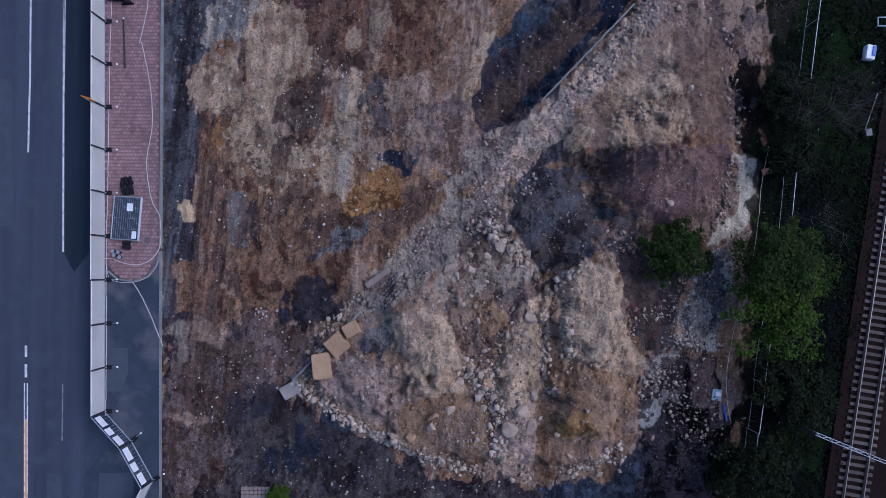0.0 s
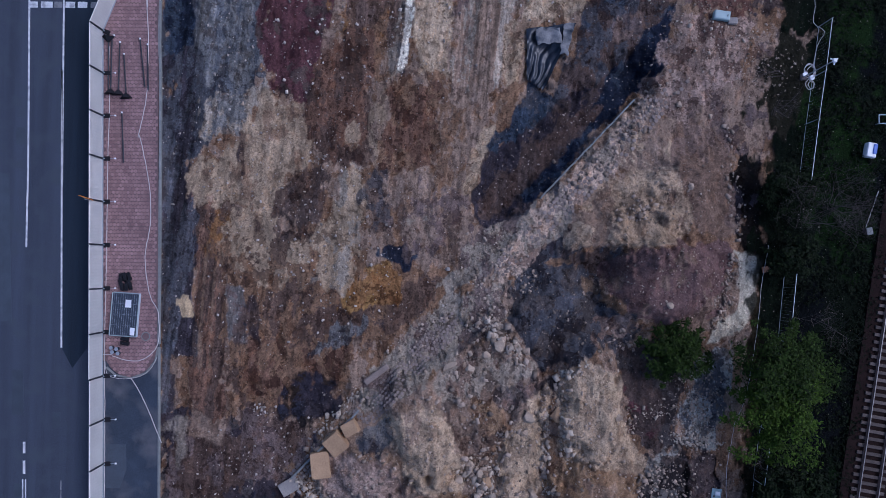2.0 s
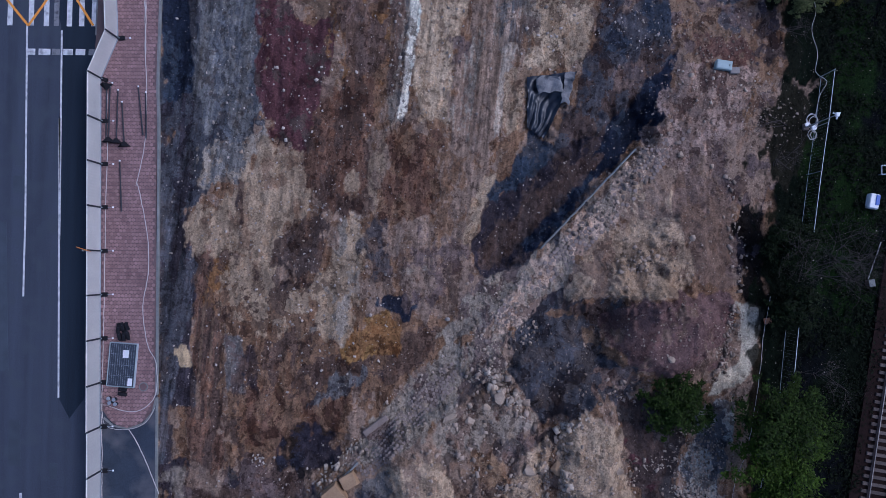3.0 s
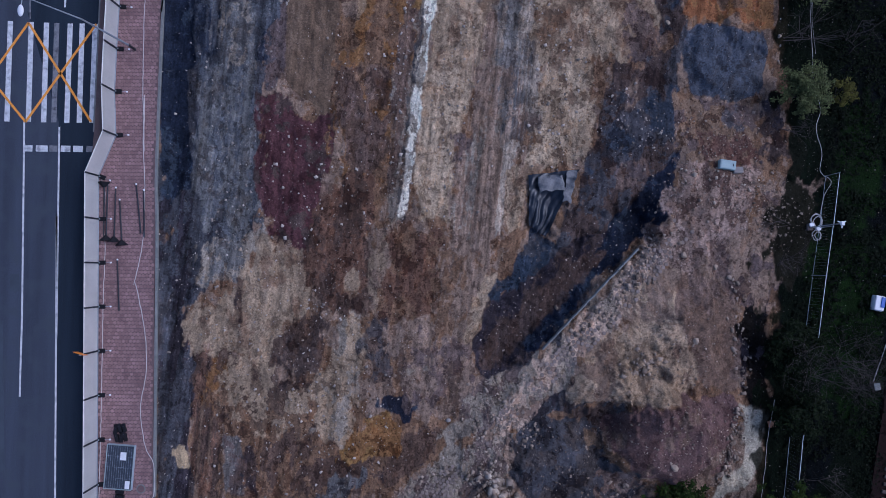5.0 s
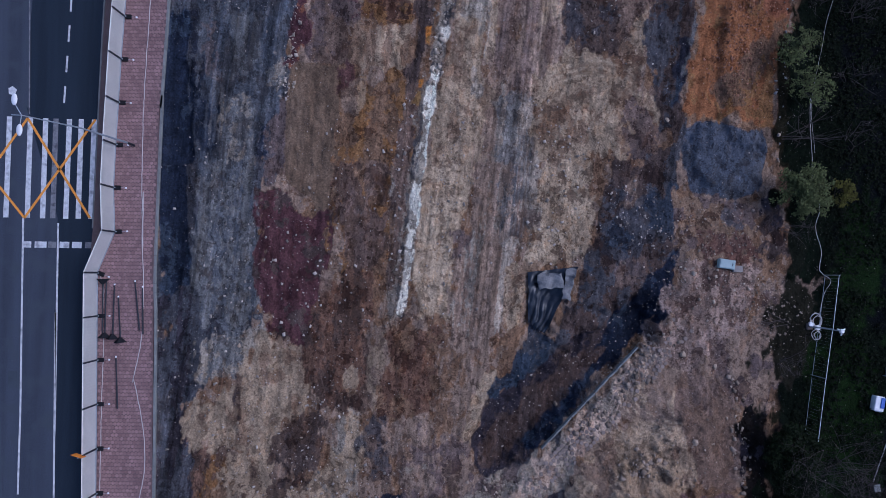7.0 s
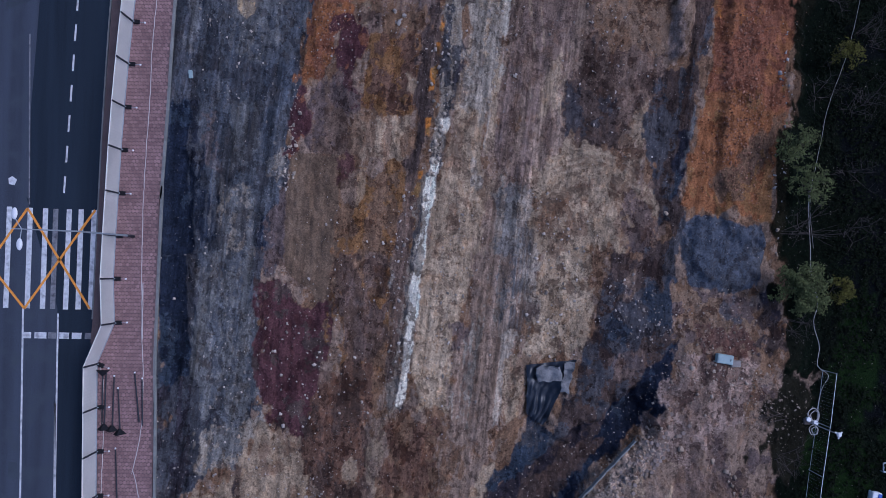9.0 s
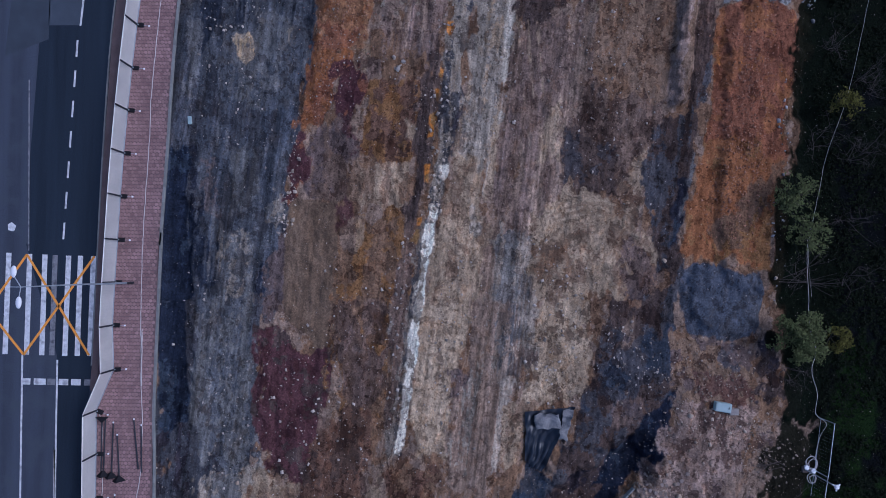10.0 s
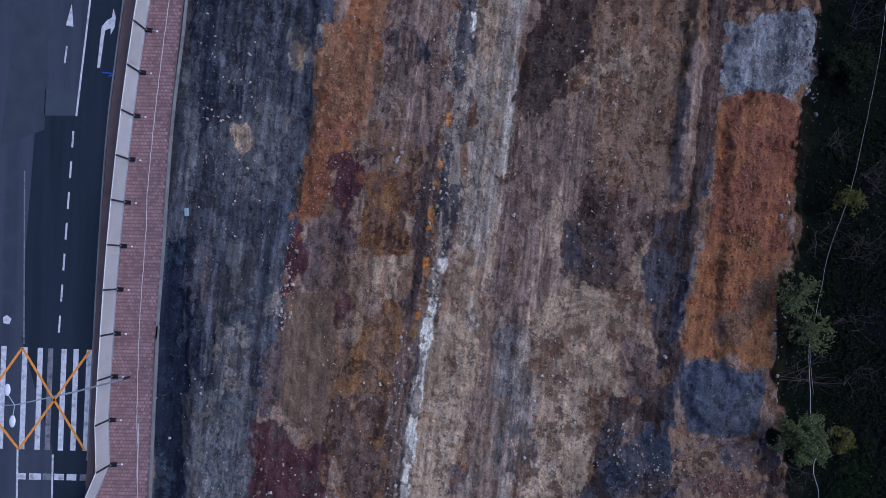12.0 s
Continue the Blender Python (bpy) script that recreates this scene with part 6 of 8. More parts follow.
# ---- stack of mesh panels with rubber feet on the footway ----
def stack_of_panels():
    c = [Vector(p) for p in ((-26.09, 5.91), (-23.94, 5.83), (-24.13, 2.38), (-26.32, 2.50))]
    mid = sum(c, Vector((0, 0))) / 4
    along = ((c[0] + c[1]) / 2 - (c[2] + c[3]) / 2)
    m = Matrix.Translation((mid.x, mid.y, 0.12)) @ Matrix.Rotation(math.atan2(along.y, along.x), 4, "Z")
    s = thing("fence_panel_stack", m, "stack of galvanised mesh fence panels lying on the footway", "fence panels")
    L, W = along.length, (c[1] - c[0]).length
    for k in range(7):
        z = 0.06 + 0.045 * k
        bm = bmesh.new()
        o = 0.02 * math.sin(k * 2.1)
        for sgn in (-1, 1):
            tube(bm, (-L / 2 + o, sgn * W / 2, z), (L / 2 + o, sgn * W / 2, z), 0.022, sides=6)
            tube(bm, (sgn * L / 2 + o, -W / 2, z), (sgn * L / 2 + o, W / 2, z), 0.022, sides=6)
        part("panel_frame", bm, TURQUOISE if k == 6 else STEEL, s)
    bm = bmesh.new()
    for k in range(1, 12):
        tube(bm, (-L / 2, -W / 2 + W * k / 12, 0.34), (L / 2, -W / 2 + W * k / 12, 0.34), 0.006, sides=4)
    for k in range(1, 4):
        tube(bm, (-L / 2 + L * k / 4, -W / 2, 0.345), (-L / 2 + L * k / 4, W / 2, 0.345), 0.006, sides=4)
    part("mesh", bm, STEEL, s)
    # dark block stands in for the shade between the stacked panels
    part("shade_fill", boxed(L * 0.97, W * 0.95, 0.3, Matrix.Translation((0, 0, 0.02)), bevel=0.02), mat("stack shade", (0.03, 0.038, 0.055), 0.6, 0.3, 2.0, 10.0, 0.3), s)
    part("paper", boxed(0.62, 0.46, 0.03, Matrix.Translation((L * 0.26, -W * 0.13, 0.355)), bevel=0.008), WHITE, s, "white sheet of paper")
    part("paper", boxed(0.6, 0.36, 0.03, Matrix.Translation((-L * 0.38, -W * 0.36, 0.355)), bevel=0.008), WHITE, s, "white sheet of paper")


stack_of_panels()


def rubber_feet(x, y, rows, cols, layers, turn):
    rng = random.Random(int(x * 10))
    for i in range(rows):
        for j in range(cols):
            for k in range(layers):
                m = pose(x, y, 0.12, 0, 0, turn) @ pose(i * 0.32 + rng.uniform(-0.06, 0.06), j * 0.72 + rng.uniform(-0.1, 0.1), k * 0.13, 0, 0, rng.uniform(-18, 18))
                p = thing("rubber_foot", m, "black rubber fence foot stacked on the footway", "fence foot", "loose fence feet")
                part("block", boxed(0.26, 0.66, 0.12, bevel=0.02), RUBBER, p)
                part("socket", tubed((0, 0.12, 0.1), (0, 0.12, 0.135), 0.035, sides=8), DARK_STEEL, p)


rubber_feet(-25.43, 6.41, 3, 2, 2, 8)
rubber_feet(-25.13, 1.84, 2, 1, 2, 80)


# ---- removed posts lying on the footway ----
def fallen_post(a, b, base=True, r=0.06):
    a, b = Vector((*a, 0.2)), Vector((*b, 0.2))
    d = b - a
    m = Matrix.Translation(a) @ d.to_track_quat("X", "Z").to_matrix().to_4x4()
    p = thing("steel_post", m, "black steel post lying on the footway" + (" with its base plate" if base else ""), "post", "posts lying on the footway")
    L = d.length
    part("shaft", tubed((0, 0, 0), (L, 0, 0), r, r * 0.8, 10), DARK_STEEL, p)
    part("cap", tubed((L, 0, 0), (L + 0.12, 0, 0), r * 1.1, sides=10), WHITE, p, "white plastic end")
    if base:
        bm = bmesh.new()
        bmesh.ops.create_cone(bm, cap_ends=True, segments=4, radius1=0.55, radius2=0.1, depth=0.42, matrix=Matrix.Translation((0.12, 0, 0.05)) @ Matrix.Rotation(radians(90), 4, "Y"))
        part("base_plate", bm, RUBBER, p)


fallen_post((-26.79, 22.06), (-26.77, 26.48))
fallen_post((-26.15, 21.97), (-26.12, 26.17))
fallen_post((-25.50, 21.70), (-25.78, 25.20))
fallen_post((-27.05, 26.57), (-26.98, 22.10))
fallen_post((-24.01, 22.59), (-24.48, 26.46), False)
fallen_post((-23.73, 22.31), (-23.87, 26.00), False)
fallen_post((-25.59, 16.38), (-25.83, 20.41), False)

# ---- street lamp ----
def street_lamp():
    x, y = -24.94, 37.45
    s = thing("street_lamp", pose(x, y, 0.1), "tall grey street lamp with two lamp heads over the road", "street lamp")
    part("base", tubed((0, 0, 0), (0, 0, 1.1), 0.11, 0.1, 12), DARK_STEEL, s)
    part("pole", tubed((0, 0, 1.1), (-0.75, 0, 6.2), 0.085, 0.06, 12), STEEL, s)
    part("arm", tubed((-0.75, 0, 6.2), (-2.3, -0.1, 10.2), 0.06, 0.035, 8), STEEL, s)
    for sgn in (-1, 1):
        br = part("bracket", tubed((-2.3, -0.1, 10.2), (-2.5 - 0.2 * sgn, sgn * 0.75 - 0.1, 10.35), 0.03, sides=8), STEEL, s)
        bm = bmesh.new()
        bmesh.ops.create_uvsphere(bm, u_segments=14, v_segments=8, radius=1, matrix=Matrix.Translation((-2.5 - 0.2 * sgn, sgn * 1.0 - 0.1, 10.36)) @ Matrix.Diagonal((0.2, 0.4, 0.1, 1)))
        part("lamp_head", bm, WHITE, br, "pale oval lamp head", True)
    part("bracket", tubed((-2.3, -0.1, 10.2), (-2.9, -0.1, 10.3), 0.03, sides=8), STEEL, s)


street_lamp()


def sign_arm():
    x, y = -27.29, 13.10
    bx, by = -27.34, 13.29
    s = thing("road_sign", pose(x, y, 0.1), "orange board on a thin arm over the hoarding", "sign")
    part("pole", tubed((0, 0.05, 0), (0, 0.05, 2.5), 0.035, sides=8), STEEL, s)
    part("arm", tubed((0.05, 0.0, 2.45), (bx - x, by - y, 2.45), 0.025, sides=8), STEEL, s)
    part("board", boxed(0.8, 0.04, 0.75, Matrix.Translation((bx - x, by - y - 0.06, 1.9)) @ Matrix.Rotation(-0.3, 4, "Z") @ Matrix.Rotation(-0.12, 4, "X"), bevel=0.006), ORANGE, s, "orange warning board")


sign_arm()


def wiring_posts():
    x, y = -25.94, 1.19
    for k, (dx, dy, hh) in enumerate(((0, 0, 0.5), (0.25, 0.22, 0.35), (-0.2, 0.3, 0.3), (0.32, -0.15, 0.25))):
        s = thing("cable_drum", pose(x + dx, y + dy, 0.12, 0, 0, 40 * k), "small grey cable drum standing on the footway", "cable drum", "drums at the footway end")
        part("core", tubed((0, 0, 0.03), (0, 0, hh - 0.03), 0.08, sides=10), RUBBER, s)
        part("flange", tubed((0, 0, 0), (0, 0, 0.03), 0.15, sides=12), DARK_STEEL, s)
        part("flange", tubed((0, 0, hh - 0.03), (0, 0, hh), 0.15, sides=12), STEEL, s)


wiring_posts()
mx, my = -23.50, 2.40
hole = thing("manhole_cover", pose(mx, my, 0.12), "round iron manhole cover in the footway", "manhole cover")
part("ring", tubed((0, 0, 0), (0, 0, 0.012), 0.36, sides=24), KERB, hole)
part("lid", tubed((0, 0, 0.012), (0, 0, 0.022), 0.28, sides=24), MORTAR, hole)
bx, by = -27.43, 62.06
mark = thing("blue_barrier", pose(bx, by, 0.0, 0, 0, -6), "blue plastic barrier strip lying at the kerb", "barrier")
part("strip", boxed(1.1, 0.12, 0.08, bevel=0.02), BLUE, mark)
part("strip", boxed(0.5, 0.1, 0.06, pose(0.2, -0.18, 0, 0, 0, 20), bevel=0.02), BLUE, mark)
tx, ty = -20.80, 50.83
sheet = thing("plastic_crate", pose(tx, ty, gz(tx, ty), 0, 0, 4), "pale turquoise plastic crate on dark earth", "crate")
part("tray", boxed(0.26, 0.62, 0.22, bevel=0.02), TURQUOISE, sheet)
part("rim", boxed(0.3, 0.66, 0.04, Matrix.Translation((0, 0, 0.2)), bevel=0.01), TURQUOISE, sheet)

# ---- stones ----
def rubble(name, label, spots, seed, material=STONE, parent=None):
    """Loose stones, each an angular lump; spots: x0, y0, x1, y1, spread, how many, smallest, largest."""
    rs = np.random.RandomState(seed)
    xs, ys, sz = [], [], []
    for x0, y0, x1, y1, spread, n, smin, smax in spots:
        t = rs.rand(n)
        xs.append(x0 + (x1 - x0) * t + rs.randn(n) * spread)
        ys.append(y0 + (y1 - y0) * t + rs.randn(n) * spread)
        sz.append(smin + (smax - smin) * rs.rand(n) ** 4)
    x, y, s = np.concatenate(xs), np.concatenate(ys), np.concatenate(sz)
    n = len(x)
    z = height(x, y) + s * 0.12
    cube = np.array([(a, b, c) for c in (-1, 1) for b in (-1, 1) for a in (-1, 1)], dtype=float) * 0.5
    v = cube[None] * (0.72 + 0.56 * rs.rand(n, 8, 1)) + rs.randn(n, 8, 3) * 0.09
    v[:, 4:, :2] *= 0.82
    v = v * (s[:, None, None] * np.stack([0.8 + 0.7 * rs.rand(n), 0.7 + 0.4 * rs.rand(n), 0.45 + 0.4 * rs.rand(n)], axis=1)[:, None, :])
    a = rs.rand(n) * 6.283
    ca, sa = np.cos(a)[:, None], np.sin(a)[:, None]
    vx, vy = v[:, :, 0] * ca - v[:, :, 1] * sa, v[:, :, 0] * sa + v[:, :, 1] * ca
    tilt = (rs.randn(n) * 0.3)[:, None]
    vz = v[:, :, 2] + vx * tilt
    verts = np.stack([vx + x[:, None], vy + y[:, None], vz + z[:, None]], axis=2).reshape(-1, 3)
    f = np.array([(0, 2, 3, 1), (4, 5, 7, 6), (0, 1, 5, 4), (2, 6, 7, 3), (0, 4, 6, 2), (1, 3, 7, 5)])
    quads = (f[None] + 8 * np.arange(n)[:, None, None]).reshape(-1, 4)
    me = bpy.data.meshes.new(name)
    me.vertices.add(len(verts))
    me.vertices.foreach_set("co", verts.astype(np.float32).ravel())
    me.loops.add(quads.size)
    me.loops.foreach_set("vertex_index", quads.astype(np.int32).ravel())
    me.polygons.add(len(quads))
    me.polygons.foreach_set("loop_start", np.arange(0, quads.size, 4, dtype=np.int32))
    me.materials.append(material)
    me.update(calc_edges=True)
    return tagged(new(name, me), label, "rubble", kind="stuff")


rubble("platform_rubble", "angular grey and tan rubble stones over the tipped heaps", [
    (-11.16, -8.37, -7.47, -11.47, 0.35, 120, 0.1, 0.32), (-7.94, -11.50, -1.54, -14.12, 0.3, 139, 0.1, 0.36), (-1.54, -14.12, 3.40, -15.84, 0.35, 93, 0.1, 0.32),
    (4.61, -5.17, 4.52, -15.58, 0.4, 148, 0.1, 0.40), (8.41, -1.62, 8.63, -10.45, 0.35, 129, 0.1, 0.36), (9.47, -0.71, 10.40, -6.91, 0.5, 120, 0.1, 0.40),
    (2.43, -7.05, 3.76, -9.62, 0.6, 60, 0.15, 0.56), (5.64, -15.56, 7.89, -15.99, 0.4, 60, 0.1, 0.32), (10.10, -15.48, 14.52, -14.50, 0.4, 120, 0.1, 0.32),
    (14.95, -2.47, 15.41, -5.15, 0.3, 36, 0.1, 0.28), (15.84, -9.60, 18.48, -6.89, 0.6, 148, 0.1, 0.32), (4.15, 3.73, 7.31, 0.16, 0.5, 87, 0.1, 0.48),
    (4.14, 4.62, 5.43, 1.91, 0.5, 51, 0.2, 0.64), (-5.91, -6.91, -3.32, -10.53, 1.1, 195, 0.07, 0.32), (-2.40, -3.35, 0.21, -8.61, 1.3, 176, 0.06, 0.24),
    (1.11, -12.18, 2.87, -12.58, 1.2, 157, 0.07, 0.24), (6.32, -3.36, 5.93, -12.98, 0.8, 176, 0.07, 0.28), (11.91, -0.67, 12.61, -13.05, 1.3, 372, 0.06, 0.26),
    (1.03, 1.93, 4.61, -5.17, 1.5, 241, 0.07, 0.36), (-10.21, -7.19, -5.28, -1.74, 0.3, 93, 0.1, 0.36), (-3.51, 0.54, 1.01, 4.66, 0.7, 120, 0.08, 0.24),
], 3)
rubble("scattered_stones", "small pale stones scattered over the bare earth", [
    (-20.86, 19.40, -3.59, 8.30, 3.2, 343, 0.06, 0.22), (-20.54, 2.71, -6.35, 8.30, 2.6, 228, 0.06, 0.21), (-20.30, -10.06, -9.80, -5.40, 2.0, 144, 0.06, 0.21),
    (-16.04, -16.29, 5.64, -16.90, 1.2, 160, 0.06, 0.21), (-14.49, -3.20, -14.02, -3.65, 0.25, 19, 0.10, 0.28), (-10.98, 11.05, -10.79, 13.83, 0.5, 10, 0.10, 0.27),
    (-19.56, 37.10, -16.03, 23.31, 1.5, 98, 0.06, 0.20), (-12.10, 34.35, -11.90, 22.44, 1.6, 98, 0.06, 0.21), (-3.01, 40.82, -3.71, 24.33, 0.7, 98, 0.07, 0.27),
    (1.57, 39.90, -0.96, 22.53, 1.2, 136, 0.06, 0.22), (9.78, 40.00, 8.03, 28.08, 1.4, 160, 0.06, 0.24), (-7.59, 39.01, -7.23, 16.14, 2.0, 175, 0.06, 0.20),
    (14.28, 34.46, 16.96, 29.92, 1.2, 91, 0.07, 0.24), (-18.06, 66.50, -16.64, 47.95, 2.0, 160, 0.06, 0.21), (-7.86, 68.49, -9.32, 50.83, 1.4, 267, 0.05, 0.14),
    (0.52, 65.82, -0.54, 48.23, 0.9, 183, 0.06, 0.24), (5.10, 67.73, 4.49, 48.32, 1.0, 121, 0.06, 0.21), (12.01, 66.88, 13.57, 47.56, 2.2, 213, 0.06, 0.21),
    (-4.36, 55.98, -3.90, 55.09, 0.4, 14, 0.10, 0.28), (-12.64, 44.35, -13.02, 41.60, 0.4, 22, 0.07, 0.24), (3.23, 13.48, 16.56, 24.64, 1.0, 114, 0.06, 0.15),
], 4, mat("pale field stones", (0.36, 0.305, 0.255), 0.95, 0.2, 2.0, 12.0, 0.3, island=0.5))
rubble("heap_gravel", "pale rubble and gravel on the heaps by the old wall", [
    (18.85, 26.81, 27.60, 23.71, 1.8, 620, 0.05, 0.17), (19.58, 31.71, 24.53, 30.42, 1.2, 200, 0.05, 0.18), (17.72, 22.25, 9.85, 13.70, 0.7, 384, 0.08, 0.32),
    (13.62, 15.62, 21.51, 11.88, 1.8, 280, 0.05, 0.2), (14.28, 12.66, 17.00, 12.27, 0.5, 49, 0.15, 0.40), (14.51, 8.08, 22.15, 4.77, 2.0, 300, 0.05, 0.18),
    (9.95, 6.45, 9.16, 2.43, 1.6, 110, 0.05, 0.18), (23.47, 9.28, 22.15, 3.87, 0.4, 161, 0.08, 0.29), (20.80, -0.64, 20.29, -5.10, 1.1, 600, 0.06, 0.2),
    (18.05, -8.68, 21.56, -13.06, 1.6, 322, 0.06, 0.26), (3.72, 10.67, 6.86, 6.93, 0.9, 223, 0.08, 0.29), (23.03, 19.23, 24.02, 10.22, 0.4, 80, 0.08, 0.32),
    (15.37, 2.91, 12.86, 1.08, 0.7, 93, 0.08, 0.29), (2.35, 6.93, 4.58, 4.61, 0.9, 148, 0.08, 0.29),
], 5)
rubble("pale_stones", "pale broken stones on the crests and foot of the heaps", [
    (-11.15, -9.05, -7.94, -11.50, 0.25, 120, 0.12, 0.45), (-7.94, -11.73, -1.55, -14.42, 0.22, 140, 0.12, 0.5), (-1.55, -14.42, 2.94, -15.65, 0.25, 70, 0.1, 0.4), (4.25, -7.52, 4.66, -14.00, 0.3, 90, 0.12, 0.5),
    (9.50, -0.27, 11.51, 0.63, 0.2, 30, 0.15, 0.45), (9.85, -3.34, 10.21, -6.94, 0.25, 50, 0.12, 0.5), (8.64, -3.40, 8.43, -9.60, 0.22, 80, 0.1, 0.4), (3.71, 3.73, 6.84, 0.61, 0.45, 90, 0.12, 0.6),
    (14.50, -13.60, 10.10, -15.92, 0.25, 80, 0.1, 0.4), (1.98, -7.49, 3.76, -9.62, 0.4, 50, 0.15, 0.6), (16.32, -3.36, 18.95, -2.44, 0.4, 50, 0.08, 0.26), (18.49, -5.11, 22.04, -5.53, 0.4, 130, 0.08, 0.28),
    (19.31, 27.72, 25.45, 26.39, 1.0, 40, 0.08, 0.32), (-6.22, -1.76, -9.80, -5.40, 0.2, 60, 0.12, 0.4), (-12.58, 42.52, -12.12, 50.80, 0.3, 60, 0.08, 0.28), (-0.09, 48.70, -0.90, 42.76, 0.3, 70, 0.08, 0.35),
], 8, mat("pale stone chips", (0.4, 0.33, 0.255), 0.95, 0.2, 2.0, 12.0, 0.3, island=0.35))
rubble("tipped_gravel", "orange-brown broken brick gravel in tipped loads", [
    (22.79, 41.48, 24.94, 58.56, 1.3, 1900, 0.05, 0.15), (-7.5, 66.0, -8.6, 57.0, 1.1, 900, 0.05, 0.14), (-9.4, 56.0, -10.3, 51.0, 0.7, 350, 0.05, 0.14),
], 6, mat("brick gravel", (0.23, 0.118, 0.075), 0.95, 0.3, 1.5, 12.0, 0.3, island=0.6))
rubble("pale_gravel", "pale grey crushed concrete tipped beside the railway strip", [
    (24.01, 65.82, 27.68, 63.18, 1.4, 600, 0.04, 0.12), (28.51, 67.71, 29.63, 59.63, 0.3, 37, 0.1, 0.32), (27.60, 54.98, 26.54, 37.05, 0.3, 37, 0.08, 0.29),
], 7, mat("crushed concrete", (0.22, 0.215, 0.21), 0.95, 0.3, 1.5, 12.0, 0.3, island=0.5))


# ---- larger stones, one by one ----
def boulder_mesh(seed, sx, sy, sz, material, name="stone", squared=False):
    """A broken stone: the hull of a few points, edges slightly worn."""
    rng = random.Random(seed)
    bm = bmesh.new()
    if squared:
        for a in (-0.5, 0.5):
            for b in (-0.5, 0.5):
                for c in (-0.5, 0.5):
                    chip = rng.uniform(0.03, 0.16)
                    for k in range(3):
                        v = [a * rng.uniform(0.92, 1.0), b * rng.uniform(0.92, 1.0), c]
                        v[k] -= math.copysign(chip, v[k])
                        bm.verts.new(v)
    else:
        for k in range(15):
            v = Vector((rng.gauss(0, 1), rng.gauss(0, 1), rng.gauss(0, 1))).normalized() * rng.uniform(0.46, 0.6)
            bm.verts.new(v)
    made = bmesh.ops.convex_hull(bm, input=bm.verts[:])
    bmesh.ops.delete(bm, geom=list({g for g in made["geom_interior"] if isinstance(g, bmesh.types.BMVert)}), context="VERTS")
    bmesh.ops.dissolve_limit(bm, angle_limit=0.12, verts=bm.verts[:], edges=bm.edges[:])
    bmesh.ops.bevel(bm, geom=bm.edges[:], offset=0.018, segments=1, affect="EDGES")
    bmesh.ops.scale(bm, verts=bm.verts, vec=(sx, sy, sz))
    me = bpy.data.meshes.new(name)
    bm.to_mesh(me)
    bm.free()
    me.materials.append(material)
    return me


def stone_at(x, y, sx, sy, sz, turn, material=BOULDER, name="boulder", label="pale angular boulder lying on the rubble", seed=0, sink=0.3):
    ob = new(name, boulder_mesh(seed, sx, sy, sz, material, name, name == "stone_block"))
    ob.matrix_basis = pose(x, y, gz(x, y) + sz * (0.5 - sink), random.Random(seed).uniform(-8, 8), random.Random(seed + 1).uniform(-8, 8), turn)
    return tagged(ob, label, "stone", "large stones on the site")


